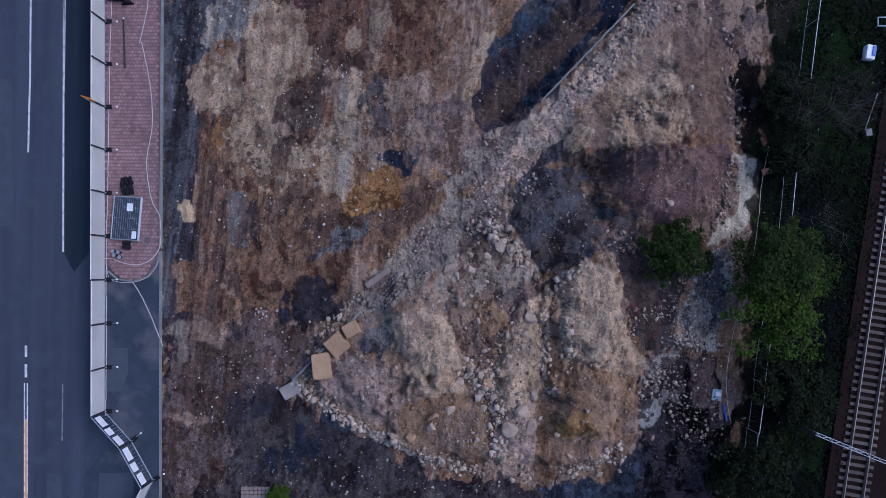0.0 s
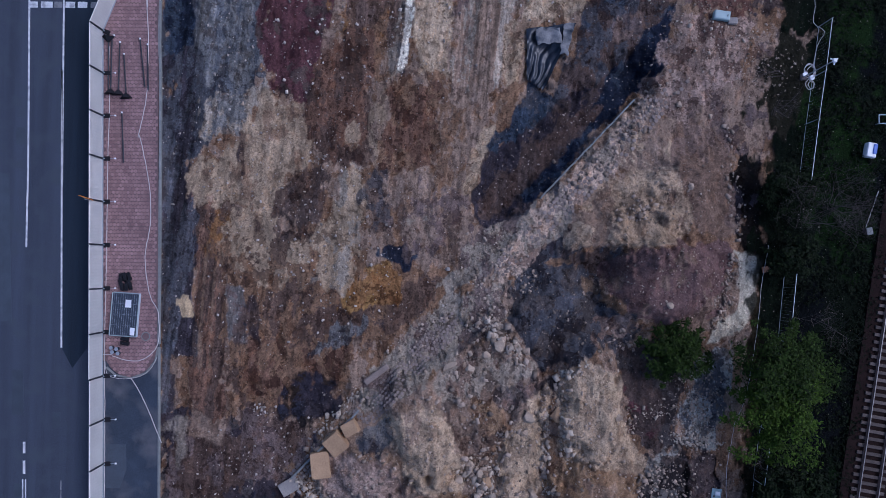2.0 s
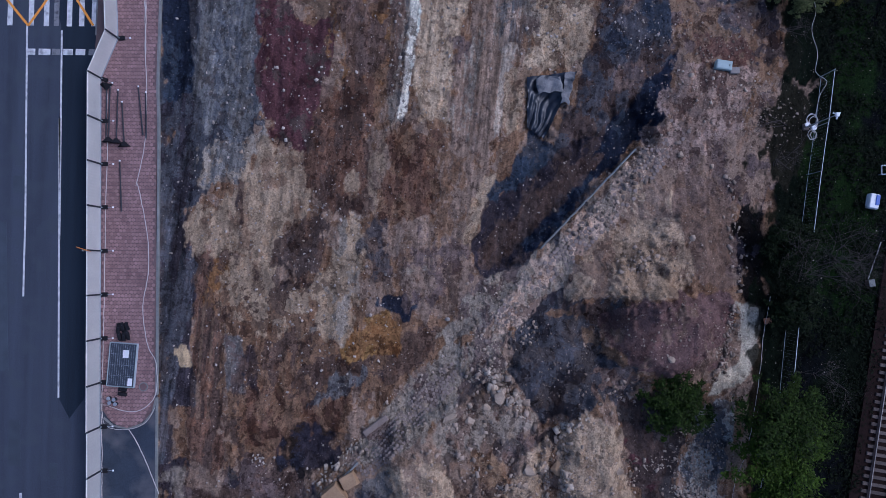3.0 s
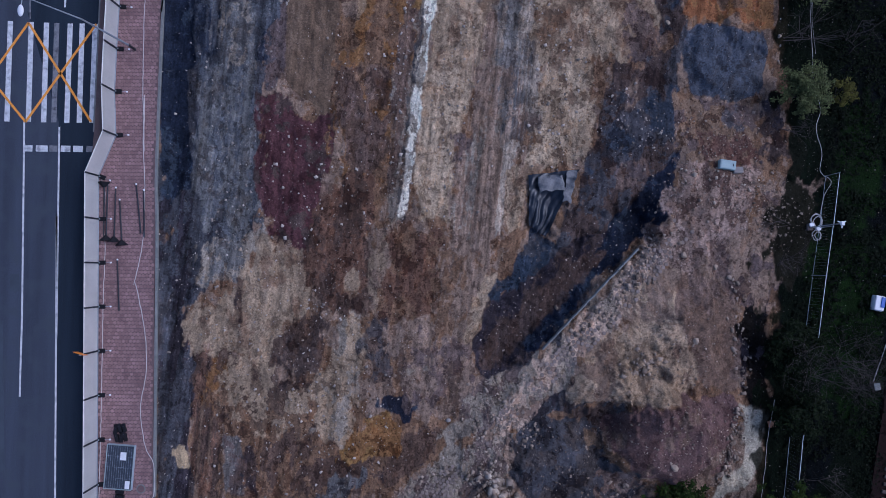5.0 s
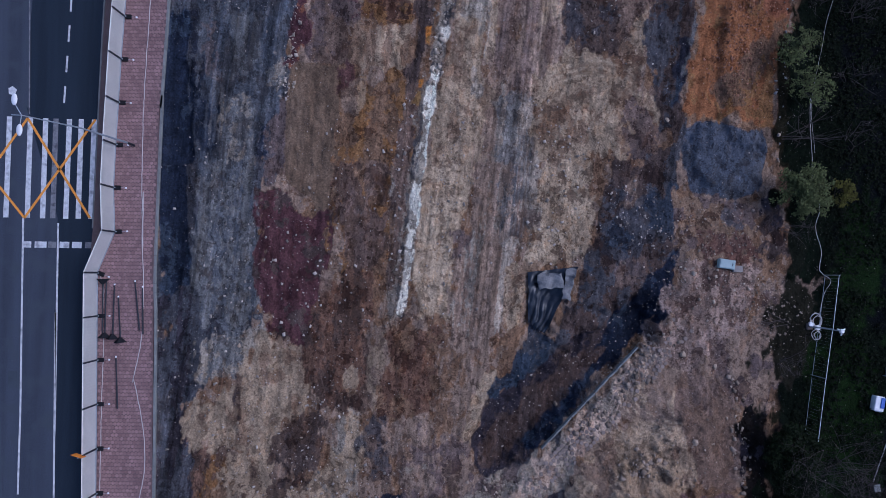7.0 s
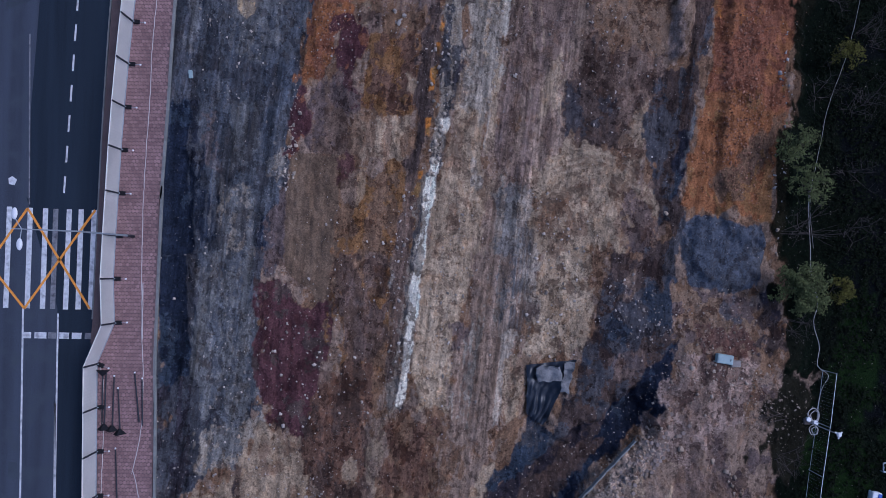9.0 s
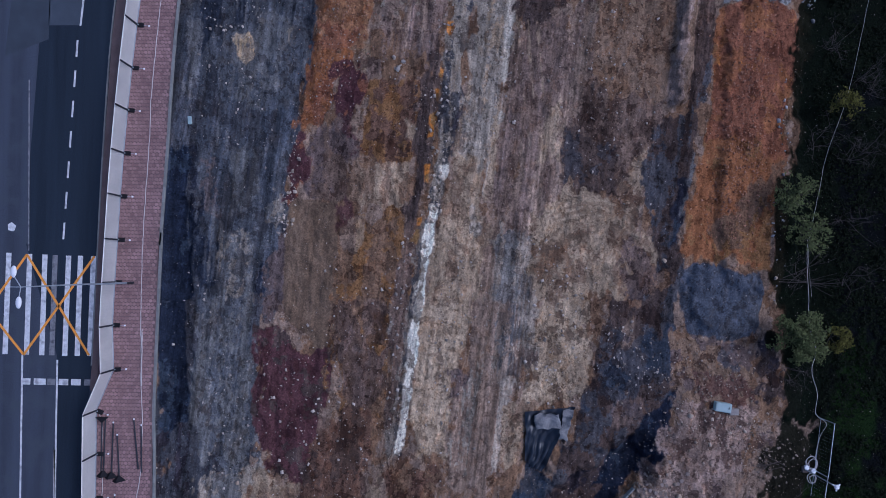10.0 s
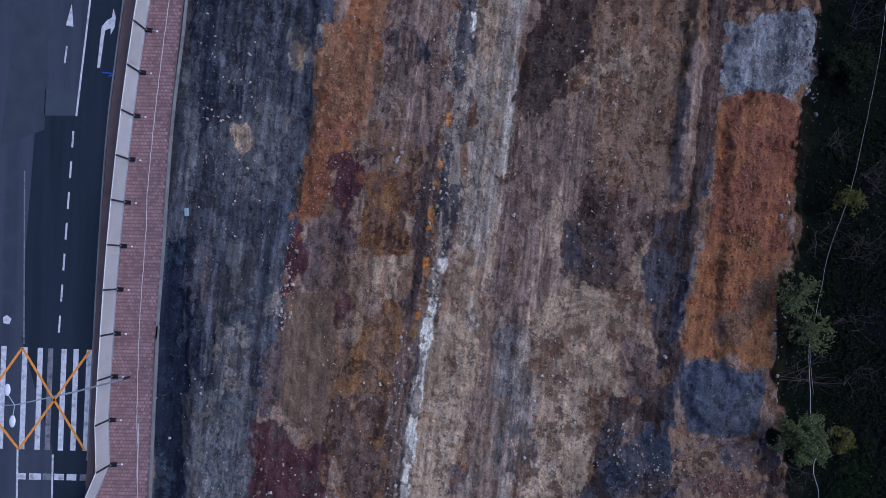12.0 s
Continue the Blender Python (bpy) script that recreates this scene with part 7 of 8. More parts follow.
BLOCK = "large tan squared stone block at the edge of the rubble"
stone_at(-9.18, -7.45, 1.5, 2.1, 1.1, 8, TAN_STONE, "stone_block", BLOCK, 1)
stone_at(-7.96, -5.67, 1.5, 1.6, 1.1, 40, TAN_STONE, "stone_block", BLOCK, 2)
stone_at(-6.82, -4.53, 1.2, 1.1, 0.9, 30, TAN_STONE, "stone_block", BLOCK, 3)
seed = 10
for x, y, sx, sy, turn in (
    (5.52, -12.17, 1.35, 1.25, 20), (7.18, -12.01, 0.85, 1.4, -20), (2.52, -7.40, 0.75, 0.95, 10), (1.68, -8.61, 1.0, 0.75, 15), (0.88, -10.67, 1.0, 0.7, 40),
    (-0.52, -12.01, 0.8, 0.75, 0), (3.64, -10.67, 0.65, 0.95, 30), (7.36, -9.46, 0.9, 1.0, 45), (6.48, -10.64, 1.3, 1.0, 10), (3.00, -12.92, 0.55, 0.7, 20),
    (6.61, -14.40, 1.0, 0.8, 60), (6.97, -3.44, 1.5, 0.95, -10), (6.74, -4.75, 0.85, 0.65, -20), (5.37, -4.78, 0.3, 0.8, -20), (9.98, -3.55, 0.55, 0.75, 20),
)+(
    (10.11, -4.63, 0.5, 0.8, -10), (10.11, -5.90, 0.75, 0.5, 0), (13.95, -3.40, 0.75, 0.6, 0), (9.43, -2.18, 0.5, 0.5, 30), (10.16, -0.04, 0.6, 0.4, 40),
    (10.74, 0.19, 0.6, 0.35, 35), (0.90, 0.34, 1.35, 0.6, 32), (4.16, 2.61, 0.8, 0.8, 20), (4.87, 2.05, 1.1, 1.0, 50), (4.69, 3.51, 0.5, 0.7, 0),
    (3.77, 1.33, 0.7, 0.6, 10), (2.50, 0.26, 0.8, 0.7, 0), (2.50, 1.38, 0.5, 0.5, 30), (3.32, -8.12, 0.6, 0.7, 30), (3.88, -7.07, 0.5, 0.5, 0),
)+(
    (8.49, -7.90, 0.7, 0.5, 40), (8.93, -8.98, 0.6, 0.5, 10), (-4.81, -13.07, 0.6, 0.5, 10), (-3.45, -12.87, 0.8, 0.4, -20), (1.98, -7.58, 0.45, 0.45, 0),
    (-1.15, 1.24, 0.4, 0.4, 0), (19.06, 21.29, 0.5, 0.5, 0), (19.72, 14.63, 0.5, 0.6, 0), (21.52, 20.38, 0.4, 0.5, 10), (17.56, 5.38, 0.5, 0.6, 20),
    (12.76, -15.87, 0.7, 0.5, 30), (10.32, -14.22, 0.6, 0.3, -40), (9.29, -12.54, 0.5, 0.5, 0), (1.10, -9.20, 0.5, 0.4, 0), (7.97, -11.34, 0.5, 0.5, 0),
):
    seed += 1
    stone_at(x, y, sx, sy, 0.45 * min(sx, sy) + 0.15, turn, seed=seed)
for x, y, sx, sy, turn in ((-0.30, -11.26, 1.1, 0.65, 15), (-2.12, -12.93, 0.85, 0.75, 20), (3.90, -8.64, 0.8, 1.1, 10), (9.28, -3.38, 0.9, 1.2, 0)):
    seed += 1
    stone_at(x, y, sx, sy, 0.5, turn, TAN_STONE, "boulder", "ochre-stained boulder lying on the rubble", seed)
LOOSE = "white stone lying loose on bare earth"
for x, y, s in ((-16.14, 15.26, 0.3), (-16.18, 21.42, 0.35), (-9.50, -4.13, 0.28), (-11.02, 14.24, 0.28), (-16.28, 21.34, 0.35), (-3.81, 55.32, 0.5), (-3.37, 55.95, 0.45), (-3.34, 54.78, 0.3),
                (6.23, 58.85, 0.3), (-16.41, 56.44, 0.35), (26.55, 38.66, 0.35), (26.74, 36.69, 0.35), (17.94, 39.92, 0.4), (0.67, 8.02, 0.45), (-8.38, -4.22, 0.35)):
    seed += 1
    stone_at(x, y, s, s * 0.8, s * 0.6, seed * 37 % 180, BOULDER if s < 0.45 else CONCRETE, "loose_stone", LOOSE, seed)


# ---- remains of the old wall: sett paving, edge stones, slabs ----
def setts(x0, y0, x1, y1, rows, seed, keep=0.82, size=0.3):
    rng = random.Random(seed)
    a, b = Vector((x0, y0)), Vector((x1, y1))
    d = (b - a).normalized()
    nrm = Vector((-d.y, d.x))
    verts, faces = [], []
    n = int((b - a).length / size)
    for i in range(n):
        for j in range(rows):
            p = a + d * (i * size + (size / 2 if j % 2 else 0)) - nrm * (j * size * 0.9)
            if rng.random() > keep or noise.noise(Vector((p.x * 0.5, p.y * 0.5, seed))) > 0.3:
                continue
            p += Vector((rng.uniform(-0.03, 0.03), rng.uniform(-0.03, 0.03)))
            z = gz(p.x, p.y)
            k = len(verts)
            turn = rng.uniform(0, 1)
            for r, h in ((0.5, -0.05), (0.48, 0.03), (0.4, 0.045)):
                for q in range(6):
                    t = 2 * math.pi * q / 6 + turn
                    verts.append((p.x + size * r * math.cos(t), p.y + size * r * math.sin(t), z + h))
            for ring in range(2):
                for q in range(6):
                    o, w = k + ring * 6 + q, k + ring * 6 + (q + 1) % 6
                    faces.append((o, w, w + 6, o + 6))
            faces.append(tuple(range(k + 12, k + 18)))
    return tagged(raw("sett_paving", verts, faces, SETT), "old grey stone setts, partly covered by earth", "paving", kind="stuff")


setts(-6.62, -3.33, 1.01, 4.75, 7, 1)
setts(3.02, 7.14, 5.74, 9.78, 5, 2, 0.6)
setts(6.96, 11.03, 15.18, 20.00, 6, 3, 0.55, 0.36)
setts(15.18, 20.00, 18.68, 24.51, 6, 4, 0.5, 0.36)
setts(-11.74, -8.50, -9.69, -6.33, 4, 5, 0.9, 0.34)


def edge_stones(x0, y0, x1, y1, seed, width=0.3):
    """A row of long edge stones on the brink of the excavation."""
    rng = random.Random(seed)
    a, b = Vector((x0, y0)), Vector((x1, y1))
    d = b - a
    row = tagged(new("wall_edge"), "row of pale edge stones along the excavation", "stone edging", kind="structure")
    at = 0.0
    while at < d.length - 0.5:
        L = rng.uniform(0.6, 1.1)
        p = a + d * ((at + L / 2) / d.length)
        zz = max(gz(p.x + 0.4, p.y - 0.3), 0.45)
        part("edge_stone", boxed(L - 0.03, width, 0.5, Matrix.Translation((p.x, p.y, zz - 0.38)) @ Matrix.Rotation(math.atan2(d.y, d.x) + rng.uniform(-0.07, 0.07), 4, "Z"), bevel=0.03), KERB, row)
        at += L


edge_stones(8.04, 13.73, 15.82, 22.02, 1, 0.13)
edge_stones(-11.58, -8.67, -6.44, -3.42, 3, 0.16)
sx, sy = -4.95, -0.47
lying = thing("concrete_kerb_slab", pose(sx, sy, gz(sx, sy) - 0.06, 4, 0, 37), "long grey concrete slab lying by the setts", "slab")
part("slab", boxed(2.3, 0.5, 0.25, bevel=0.06), SETT, lying)
px, py = -11.81, -9.49
flat = thing("concrete_slab", pose(px, py, gz(px, py), 3, 2, 30), "broken pale concrete slab on dark earth", "slab")
part("slab", boxed(1.7, 1.1, 0.16, bevel=0.04), CONCRETE, flat)
part("fragment", boxed(0.8, 0.5, 0.14, pose(0.7, -0.7, 0, 0, 0, 25), bevel=0.04), CONCRETE, flat)
px, py = -14.44, -17.76
flat = thing("sett_patch", pose(px, py, gz(px, py) + 0.03), "pinkish stone paving remaining in the earth", "paving")
for i in range(7):
    for j in range(4):
        part("sett", boxed(0.3, 0.28, 0.12, pose(-1.1 + 0.33 * i, 0.4 - 0.31 * j, 0, 0, 0, random.uniform(-6, 6)), bevel=0.03), SETT, flat)


CANVAS = mat("dirty canvas", (0.2, 0.197, 0.195), 0.85, 0.3, 1.5, 9.0, 0.4, dirt=(0.05, 0.055, 0.065))


# ---- black sheeting in the excavation ----
def sheeting():
    a, b, c, d = [Vector(p) for p in ((6.90, 27.60), (10.96, 28.09), (8.37, 22.66), (7.03, 23.58))]
    bm = bmesh.new()
    n = 26
    grid = []
    for i in range(n + 1):
        row = []
        for j in range(n + 1):
            u, v = i / n, j / n
            p = a.lerp(b, u).lerp(d.lerp(c, u), v)
            fold = 0.22 * abs(math.sin(u * 14 + v * 5 + 2 * noise.noise(Vector((u * 3, v * 3, 1))))) * (0.3 + v) + 0.12 * noise.noise(Vector((u * 6, v * 6, 4)))
            row.append(bm.verts.new((p.x + 0.1 * noise.noise(Vector((u * 4, v * 4, 9))), p.y, gz(p.x, p.y) + 0.1 + fold)))
        grid.append(row)
    for i in range(n):
        for j in range(n):
            bm.faces.new((grid[i][j], grid[i + 1][j], grid[i + 1][j + 1], grid[i][j + 1]))
    ob = part("plastic_sheeting", bm, TARP, smooth=True)
    tagged(ob, "crumpled black plastic sheeting in the excavation", "sheeting")
    x, y = 9.19, 26.96
    t = thing("canvas_sheet", pose(x, y, gz(x, y) + 0.5, 6, -4, 12), "pale grey canvas lying folded over the sheeting", "sheeting")
    for k, (w, l, ox, oy, turn) in enumerate(((1.9, 1.2, -0.5, 0.1, -4), (0.7, 2.6, 0.85, -0.5, -22))):
        bm = bmesh.new()
        bmesh.ops.create_grid(bm, x_segments=16, y_segments=20, size=0.5, matrix=pose(ox, oy, 0, 0, 0, turn) @ Matrix.Diagonal((w, l, 1, 1)))
        for v in bm.verts:
            q = v.co * 1.6 + Vector((k * 5, 0, 0))
            v.co.z += 0.22 * noise.noise(v.co * 1.7 + Vector((k * 5, 0, 0))) + 0.06 * noise.noise(v.co * 5)
            v.co.x += 0.25 * noise.noise(q + Vector((0, 0, 3)))
            v.co.y += 0.3 * noise.noise(q + Vector((0, 0, 7)))
        bmesh.ops.solidify(bm, geom=bm.faces[:], thickness=0.02)
        part("fold", bm, CANVAS, t, smooth=True)


sheeting()

# ---- small things on the railway side ----
x, y = 22.39, 28.42
cab = thing("cable_cabinet", pose(x, y, gz(x, y) + 0.02, 0, 0, -8), "pale turquoise cable cabinet lying on rubble", "cabinet")
part("body", boxed(1.25, 0.72, 0.5, bevel=0.03), TURQUOISE, cab)
lid = part("door", boxed(1.1, 0.6, 0.03, Matrix.Translation((0, 0, 0.5)), bevel=0.01), TURQUOISE, cab)
part("handle", boxed(0.05, 0.2, 0.04, Matrix.Translation((0.4, 0, 0.53)), bevel=0.01), DARK_STEEL, lid)
for sgn in (-1, 1):
    part("hinge", tubed((-0.55, 0.2 * sgn - 0.05, 0.52), (-0.55, 0.2 * sgn + 0.05, 0.52), 0.02), STEEL, lid)
part("plinth", boxed(0.75, 0.5, 0.35, pose(0.95, -0.25, 0, 0, 0, 10), bevel=0.04), CONCRETE, cab, "pale concrete plinth")


def camera_mast():
    x, y = 29.51, 24.07
    z = gz(x, y)
    tip = Vector((29.0, 23.6, 4.7)) - Vector((x, y, z))
    s = thing("camera_mast", pose(x, y, z), "thin grey mast with a white camera head and coiled cables", "mast")
    part("pole", tubed((tip.x, tip.y, 0), (tip.x, tip.y, tip.z), 0.05, 0.04, 8), STEEL, s)
    head = part("camera_head", boxed(0.3, 0.3, 0.22, Matrix.Translation(tip), bevel=0.05), WHITE, s, "white camera housing")
    for ang in (30, 150, 270):
        part("camera", tubed(tip + Vector((0, 0, 0.1)), tip + Vector((0.32 * math.cos(radians(ang)), 0.32 * math.sin(radians(ang)), 0.02)), 0.055, sides=8), WHITE, head)
    part("ballast", boxed(0.5, 0.5, 0.2, Matrix.Translation((tip.x, tip.y, 0)), bevel=0.05), SLEEPER, s)
    for k, (dx, dy, r) in enumerate(((0, 0, 0.55), (0.1, -0.05, 0.42), (-0.05, 0.1, 0.5), (-0.1, -1.1, 0.4), (0.0, -1.15, 0.3))):
        pts = [Vector((dx + r * math.cos(2 * math.pi * q / 24) * 0.8, dy + r * math.sin(2 * math.pi * q / 24), 0.12 + 0.05 * k + 0.04 * math.sin(q))) for q in range(25)]
        part_ob = pipe_along("coil", pts, 0.03, CABLE, parent=s)
    part("drum", tubed((-0.45, -0.3, 0), (-0.45, -0.3, 0.3), 0.18, sides=14), WHITE, s, "white plastic drum")
    part("drum", tubed((0.1, -0.55, 0), (0.1, -0.55, 0.3), 0.19, sides=14), WHITE, s, "white plastic drum")


camera_mast()


def terrain_cable(points, r, label, lift=0.05):
    pts = [Vector((p.x, p.y, gz(p.x, p.y) + lift)) for p in smooth_line([(x, y, 0) for x, y in points], 0.3)]
    return tagged(pipe_along("site_cable", pts, r, CABLE), label, "cable")


terrain_cable([(29.69, 24.41), (30.10, 26.19), (30.63, 27.23), (29.78, 27.99), (29.93, 29.57), (29.47, 31.38), (29.82, 32.95), (29.38, 34.98), (29.18, 39.10), (29.16, 41.81)], 0.022, "white cable winding along the overgrown edge", 0.25)
terrain_cable([(29.33, 37.25), (29.12, 41.32), (29.75, 44.53), (30.65, 48.65), (32.50, 54.19), (34.51, 63.82), (35.18, 68.91), (35.55, 71.69)], 0.011, "thin white cable along the overgrown edge", 0.5)
terrain_cable([(25.98, 10.15), (25.37, 6.59), (24.97, 2.76), (24.18, -1.50), (23.24, -4.19), (22.66, -6.86), (22.57, -9.52), (22.90, -11.37)], 0.018, "thin pale cable along the foot of the strip", 0.4)


# ---- mesh fence towards the railway ----
def mesh_fence_panel(a, b):
    a, b = Vector(a), Vector(b)
    d = b - a
    m = Matrix.Translation((a.x, a.y, gz(a.x, a.y))) @ Matrix.Rotation(math.atan2(d.y, d.x), 4, "Z")
    p = thing("mesh_fence_panel", m, "thin galvanised mesh fence panel with a pale top rail", "fence panel", "panels of the railway fence")
    L = d.length
    part("post", tubed((0, 0, 0), (0, 0, 2.1), 0.03, sides=8), STEEL, p)
    part("top_rail", tubed((0.02, 0, 2.0), (L - 0.04, 0, 2.0), 0.022, sides=8), WHITE, p)
    part("bottom_rail", tubed((0.02, 0, 0.2), (L - 0.02, 0, 0.2), 0.016, sides=6), STEEL, p)
    bm = bmesh.new()
    n = int(L / 0.25)
    for k in range(1, n):
        tube(bm, (L * k / n, 0, 0.2), (L * k / n, 0, 2.0), 0.003, sides=3)
    part("mesh", bm, STEEL, p)


FENCE_R = [Vector(p) for p in ((30.21, 27.65), (29.70, 23.57), (29.15, 19.82), (28.52, 15.07))]
for a, b in zip(FENCE_R, FENCE_R[1:]):
    mesh_fence_panel(a, b)
FENCE_S = [Vector(p) for p in ((27.30, 7.84), (26.77, 2.66), (26.10, -0.13), (25.41, -4.18), (24.82, -8.22), (24.27, -12.02), (23.77, -16.21))]
for a, b in zip(FENCE_S, FENCE_S[1:]):
    mesh_fence_panel(a, b)

x, y = 34.11, 17.71
t = thing("storage_box", pose(x, y, gz(x, y), 0, 0, -10), "white box with a blue lid on grass", "box")
part("body", boxed(0.75, 1.15, 0.6, bevel=0.05), WHITE, t)
part("lid", boxed(0.3, 0.8, 0.06, Matrix.Translation((0.2, 0.1, 0.6)), bevel=0.02), BLUE, t, "blue plastic lid")
part("handle", tubed((-0.2, -0.6, 0.45), (0.3, -0.6, 0.45), 0.03, sides=8), STEEL, t)
x, y = 35.15, 20.14
t = thing("trestle", pose(x, y, gz(x, y)), "small grey tubular steel trestle on grass", "trestle")
part("ring", tubed((-0.4, -0.3, 0.5), (0.4, -0.3, 0.5), 0.05, sides=8), STEEL, t)
part("ring", tubed((-0.4, 0.4, 0.5), (0.4, 0.4, 0.5), 0.05, sides=8), STEEL, t)
for sx in (-0.4, 0.4):
    part("leg", tubed((sx, -0.3, 0), (sx, -0.3, 0.5), 0.04, sides=8), STEEL, t)
    part("side", tubed((sx, -0.3, 0.5), (sx, 0.4, 0.5), 0.05, sides=8), STEEL, t)
x, y = 33.79, 11.28
t = thing("relay_box", pose(x, y, gz(x, y), 0, 0, 10), "small grey railway relay box", "box")
part("body", boxed(0.42, 0.5, 0.6, bevel=0.05), SLEEPER, t)
part("cap", boxed(0.48, 0.56, 0.06, Matrix.Translation((0, 0, 0.6)), bevel=0.02), KERB, t)
part("conduit", tubed((0.1, 0.3, 0.1), (1.6, 3.0, 0.15), 0.035, sides=6), CABLE, t)
x, y = 21.93, -9.48
t = thing("paint_tray", pose(x, y, gz(x, y) + 0.02, 4, 0, -6), "pale turquoise plastic panel lying on dark earth", "panel")
part("sheet", boxed(0.75, 0.9, 0.05, bevel=0.015), TURQUOISE, t)
part("bag", boxed(0.4, 0.3, 0.12, Matrix.Translation((0.05, 0.1, 0.05)), bevel=0.04), WHITE, t, "crumpled white bag")
x, y = 22.58, -10.83
t = thing("blue_pipe", pose(x, y, gz(x, y) + 0.15, 0, 0, 100), "blue plastic pipe lying at the edge of the bushes", "pipe")
part("pipe", tubed((-0.65, 0, 0), (0.65, 0, 0), 0.08, sides=10), BLUE, t)
x, y = 25.89, 8.21
t = thing("brick_block", pose(x, y, gz(x, y), 0, 0, 10), "pale orange brick block beside the path", "block")
part("block", boxed(0.5, 0.45, 0.3, bevel=0.03), mat("orange brick", (0.55, 0.26, 0.14), 0.9, 0.2, 3.0, 14.0, 0.2), t)
part("fragment", boxed(0.35, 0.25, 0.2, pose(0.4, 0.15, 0, 0, 0, 20), bevel=0.03), CONCRETE, t)

# ---- railway ----
def railway():
    a0, a1 = Vector((31.52, -17.24)), Vector((33.10, -7.58))
    d = (a1 - a0).normalized()
    n = Vector((d.y, -d.x))
    ang = math.atan2(d.y, d.x)
    start = a0 - d * 40
    length = 160
    z = 0.72
    bed = tagged(slab("ballast_bed", [tuple(start - n * 1.35), tuple(start + d * length - n * 1.35), tuple(start + d * length + n * 8.0), tuple(start + n * 8.0)], 0.2, z + 0.08, BALLAST), "rust-stained ballast bed of the railway", "ballast", kind="structure")
    for side in (0, 1):
        s0 = start + n * 4.2 * side
        track = thing("railway_track", Matrix.Translation((s0.x, s0.y, z)) @ Matrix.Rotation(ang, 4, "Z"), "railway track with worn rails on concrete sleepers", "railway track", "tracks")
        sl = bpy.data.meshes.new("sleeper")
        bm = boxed(0.26, 2.6, 0.2, Matrix.Translation((0, -0.75, 0)), bevel=0.02)
        bm.to_mesh(sl)
        bm.free()
        sl.materials.append(SLEEPER)
        for k in range(120):
            ob = new("sleeper", sl)
            ob.parent = track
            ob.location = (20 + 0.58 * k, random.uniform(-0.03, 0.03), 0)
        for off in (0.0, -1.5):
            part("rail_foot", boxed(length, 0.15, 0.04, Matrix.Translation((length / 2, off, 0.2)), bevel=0.006), RUST_STEEL, track)
            part("rail_web", boxed(length, 0.03, 0.12, Matrix.Translation((length / 2, off, 0.235))), RUST_STEEL, track)
            part("rail_head", boxed(length, 0.075, 0.045, Matrix.Translation((length / 2, off, 0.35)), bevel=0.01), RAIL_HEAD, track)


railway()


def gantry():
    a, b = Vector((26.8, -11.2, 5.6)), Vector((36.3, -15.0, 5.6))
    d = b - a
    m = Matrix.Translation((a.x, a.y, gz(a.x, a.y))) @ Matrix.Rotation(math.atan2(d.y, d.x), 4, "Z")
    g = thing("catenary_gantry", m, "grey lattice steel gantry spanning the railway", "gantry")
    top, L = 5.6 - gz(a.x, a.y), d.length
    for w in (-0.1, 0.1):
        for hh in (0.0, 0.32):
            part("chord", boxed(L, 0.04, 0.04, Matrix.Translation((L / 2, w, top - hh)), bevel=0.008), STEEL, g)
    n = 22
    for k in range(n):
        x0, x1 = L * k / n, L * (k + 1) / n
        part("lattice_bar", tubed((x0, -0.1 if k % 2 else 0.1, top + 0.02), (x1, 0.1 if k % 2 else -0.1, top + 0.02), 0.018, sides=5), STEEL, g)
    part("mast", boxed(0.22, 0.22, top, Matrix.Translation((0.1, 0, 0)), bevel=0.02), DARK_STEEL, g)
    part("mast", boxed(0.22, 0.22, top, Matrix.Translation((L - 0.1, 0, 0)), bevel=0.02), DARK_STEEL, g)
    part("cantilever", tubed((L * 0.66, 0.1, top), (L * 0.98, 0.55, top - 0.1), 0.03, sides=6), STEEL, g)
    for f in (0.62, 0.7, 0.86):
        part("insulator", tubed((L * f, 0, top - 0.1), (L * f, 0, top - 0.55), 0.06, sides=8), WHITE, g)


gantry()


# ---- trees, bushes and undergrowth ----
def leaf_cloud(centres, count, spread, size, rs, droop=0.3):
    """Small folded leaves round the given centres: vertices and faces."""
    c = np.array(centres)
    idx = rs.randint(0, len(c), count)
    p = c[idx, :3] + rs.randn(count, 3) * (spread * c[idx, 3:4]) * np.array((1, 1, 0.7))
    s = size * (0.6 + 0.8 * rs.rand(count))
    u = rs.randn(count, 3)
    u[:, 2] *= 0.45
    u /= np.linalg.norm(u, axis=1, keepdims=True)
    w = np.cross(u, rs.randn(count, 3) * 0.35 + np.array((0, 0, 1.0)))
    w /= np.linalg.norm(w, axis=1, keepdims=True)
    nrm = np.cross(u, w)
    a, b = u * s[:, None], w * s[:, None] * 0.42
    tip = nrm * s[:, None] * 0.15
    v = np.stack([p - a, p + b + tip, p + a - tip * droop, p - b + tip], axis=1).reshape(-1, 3)
    k = 4 * np.arange(count)[:, None]
    f = np.concatenate([k + np.array([[0, 1, 2]]), k + np.array([[0, 2, 3]])], axis=0)
    return v, f


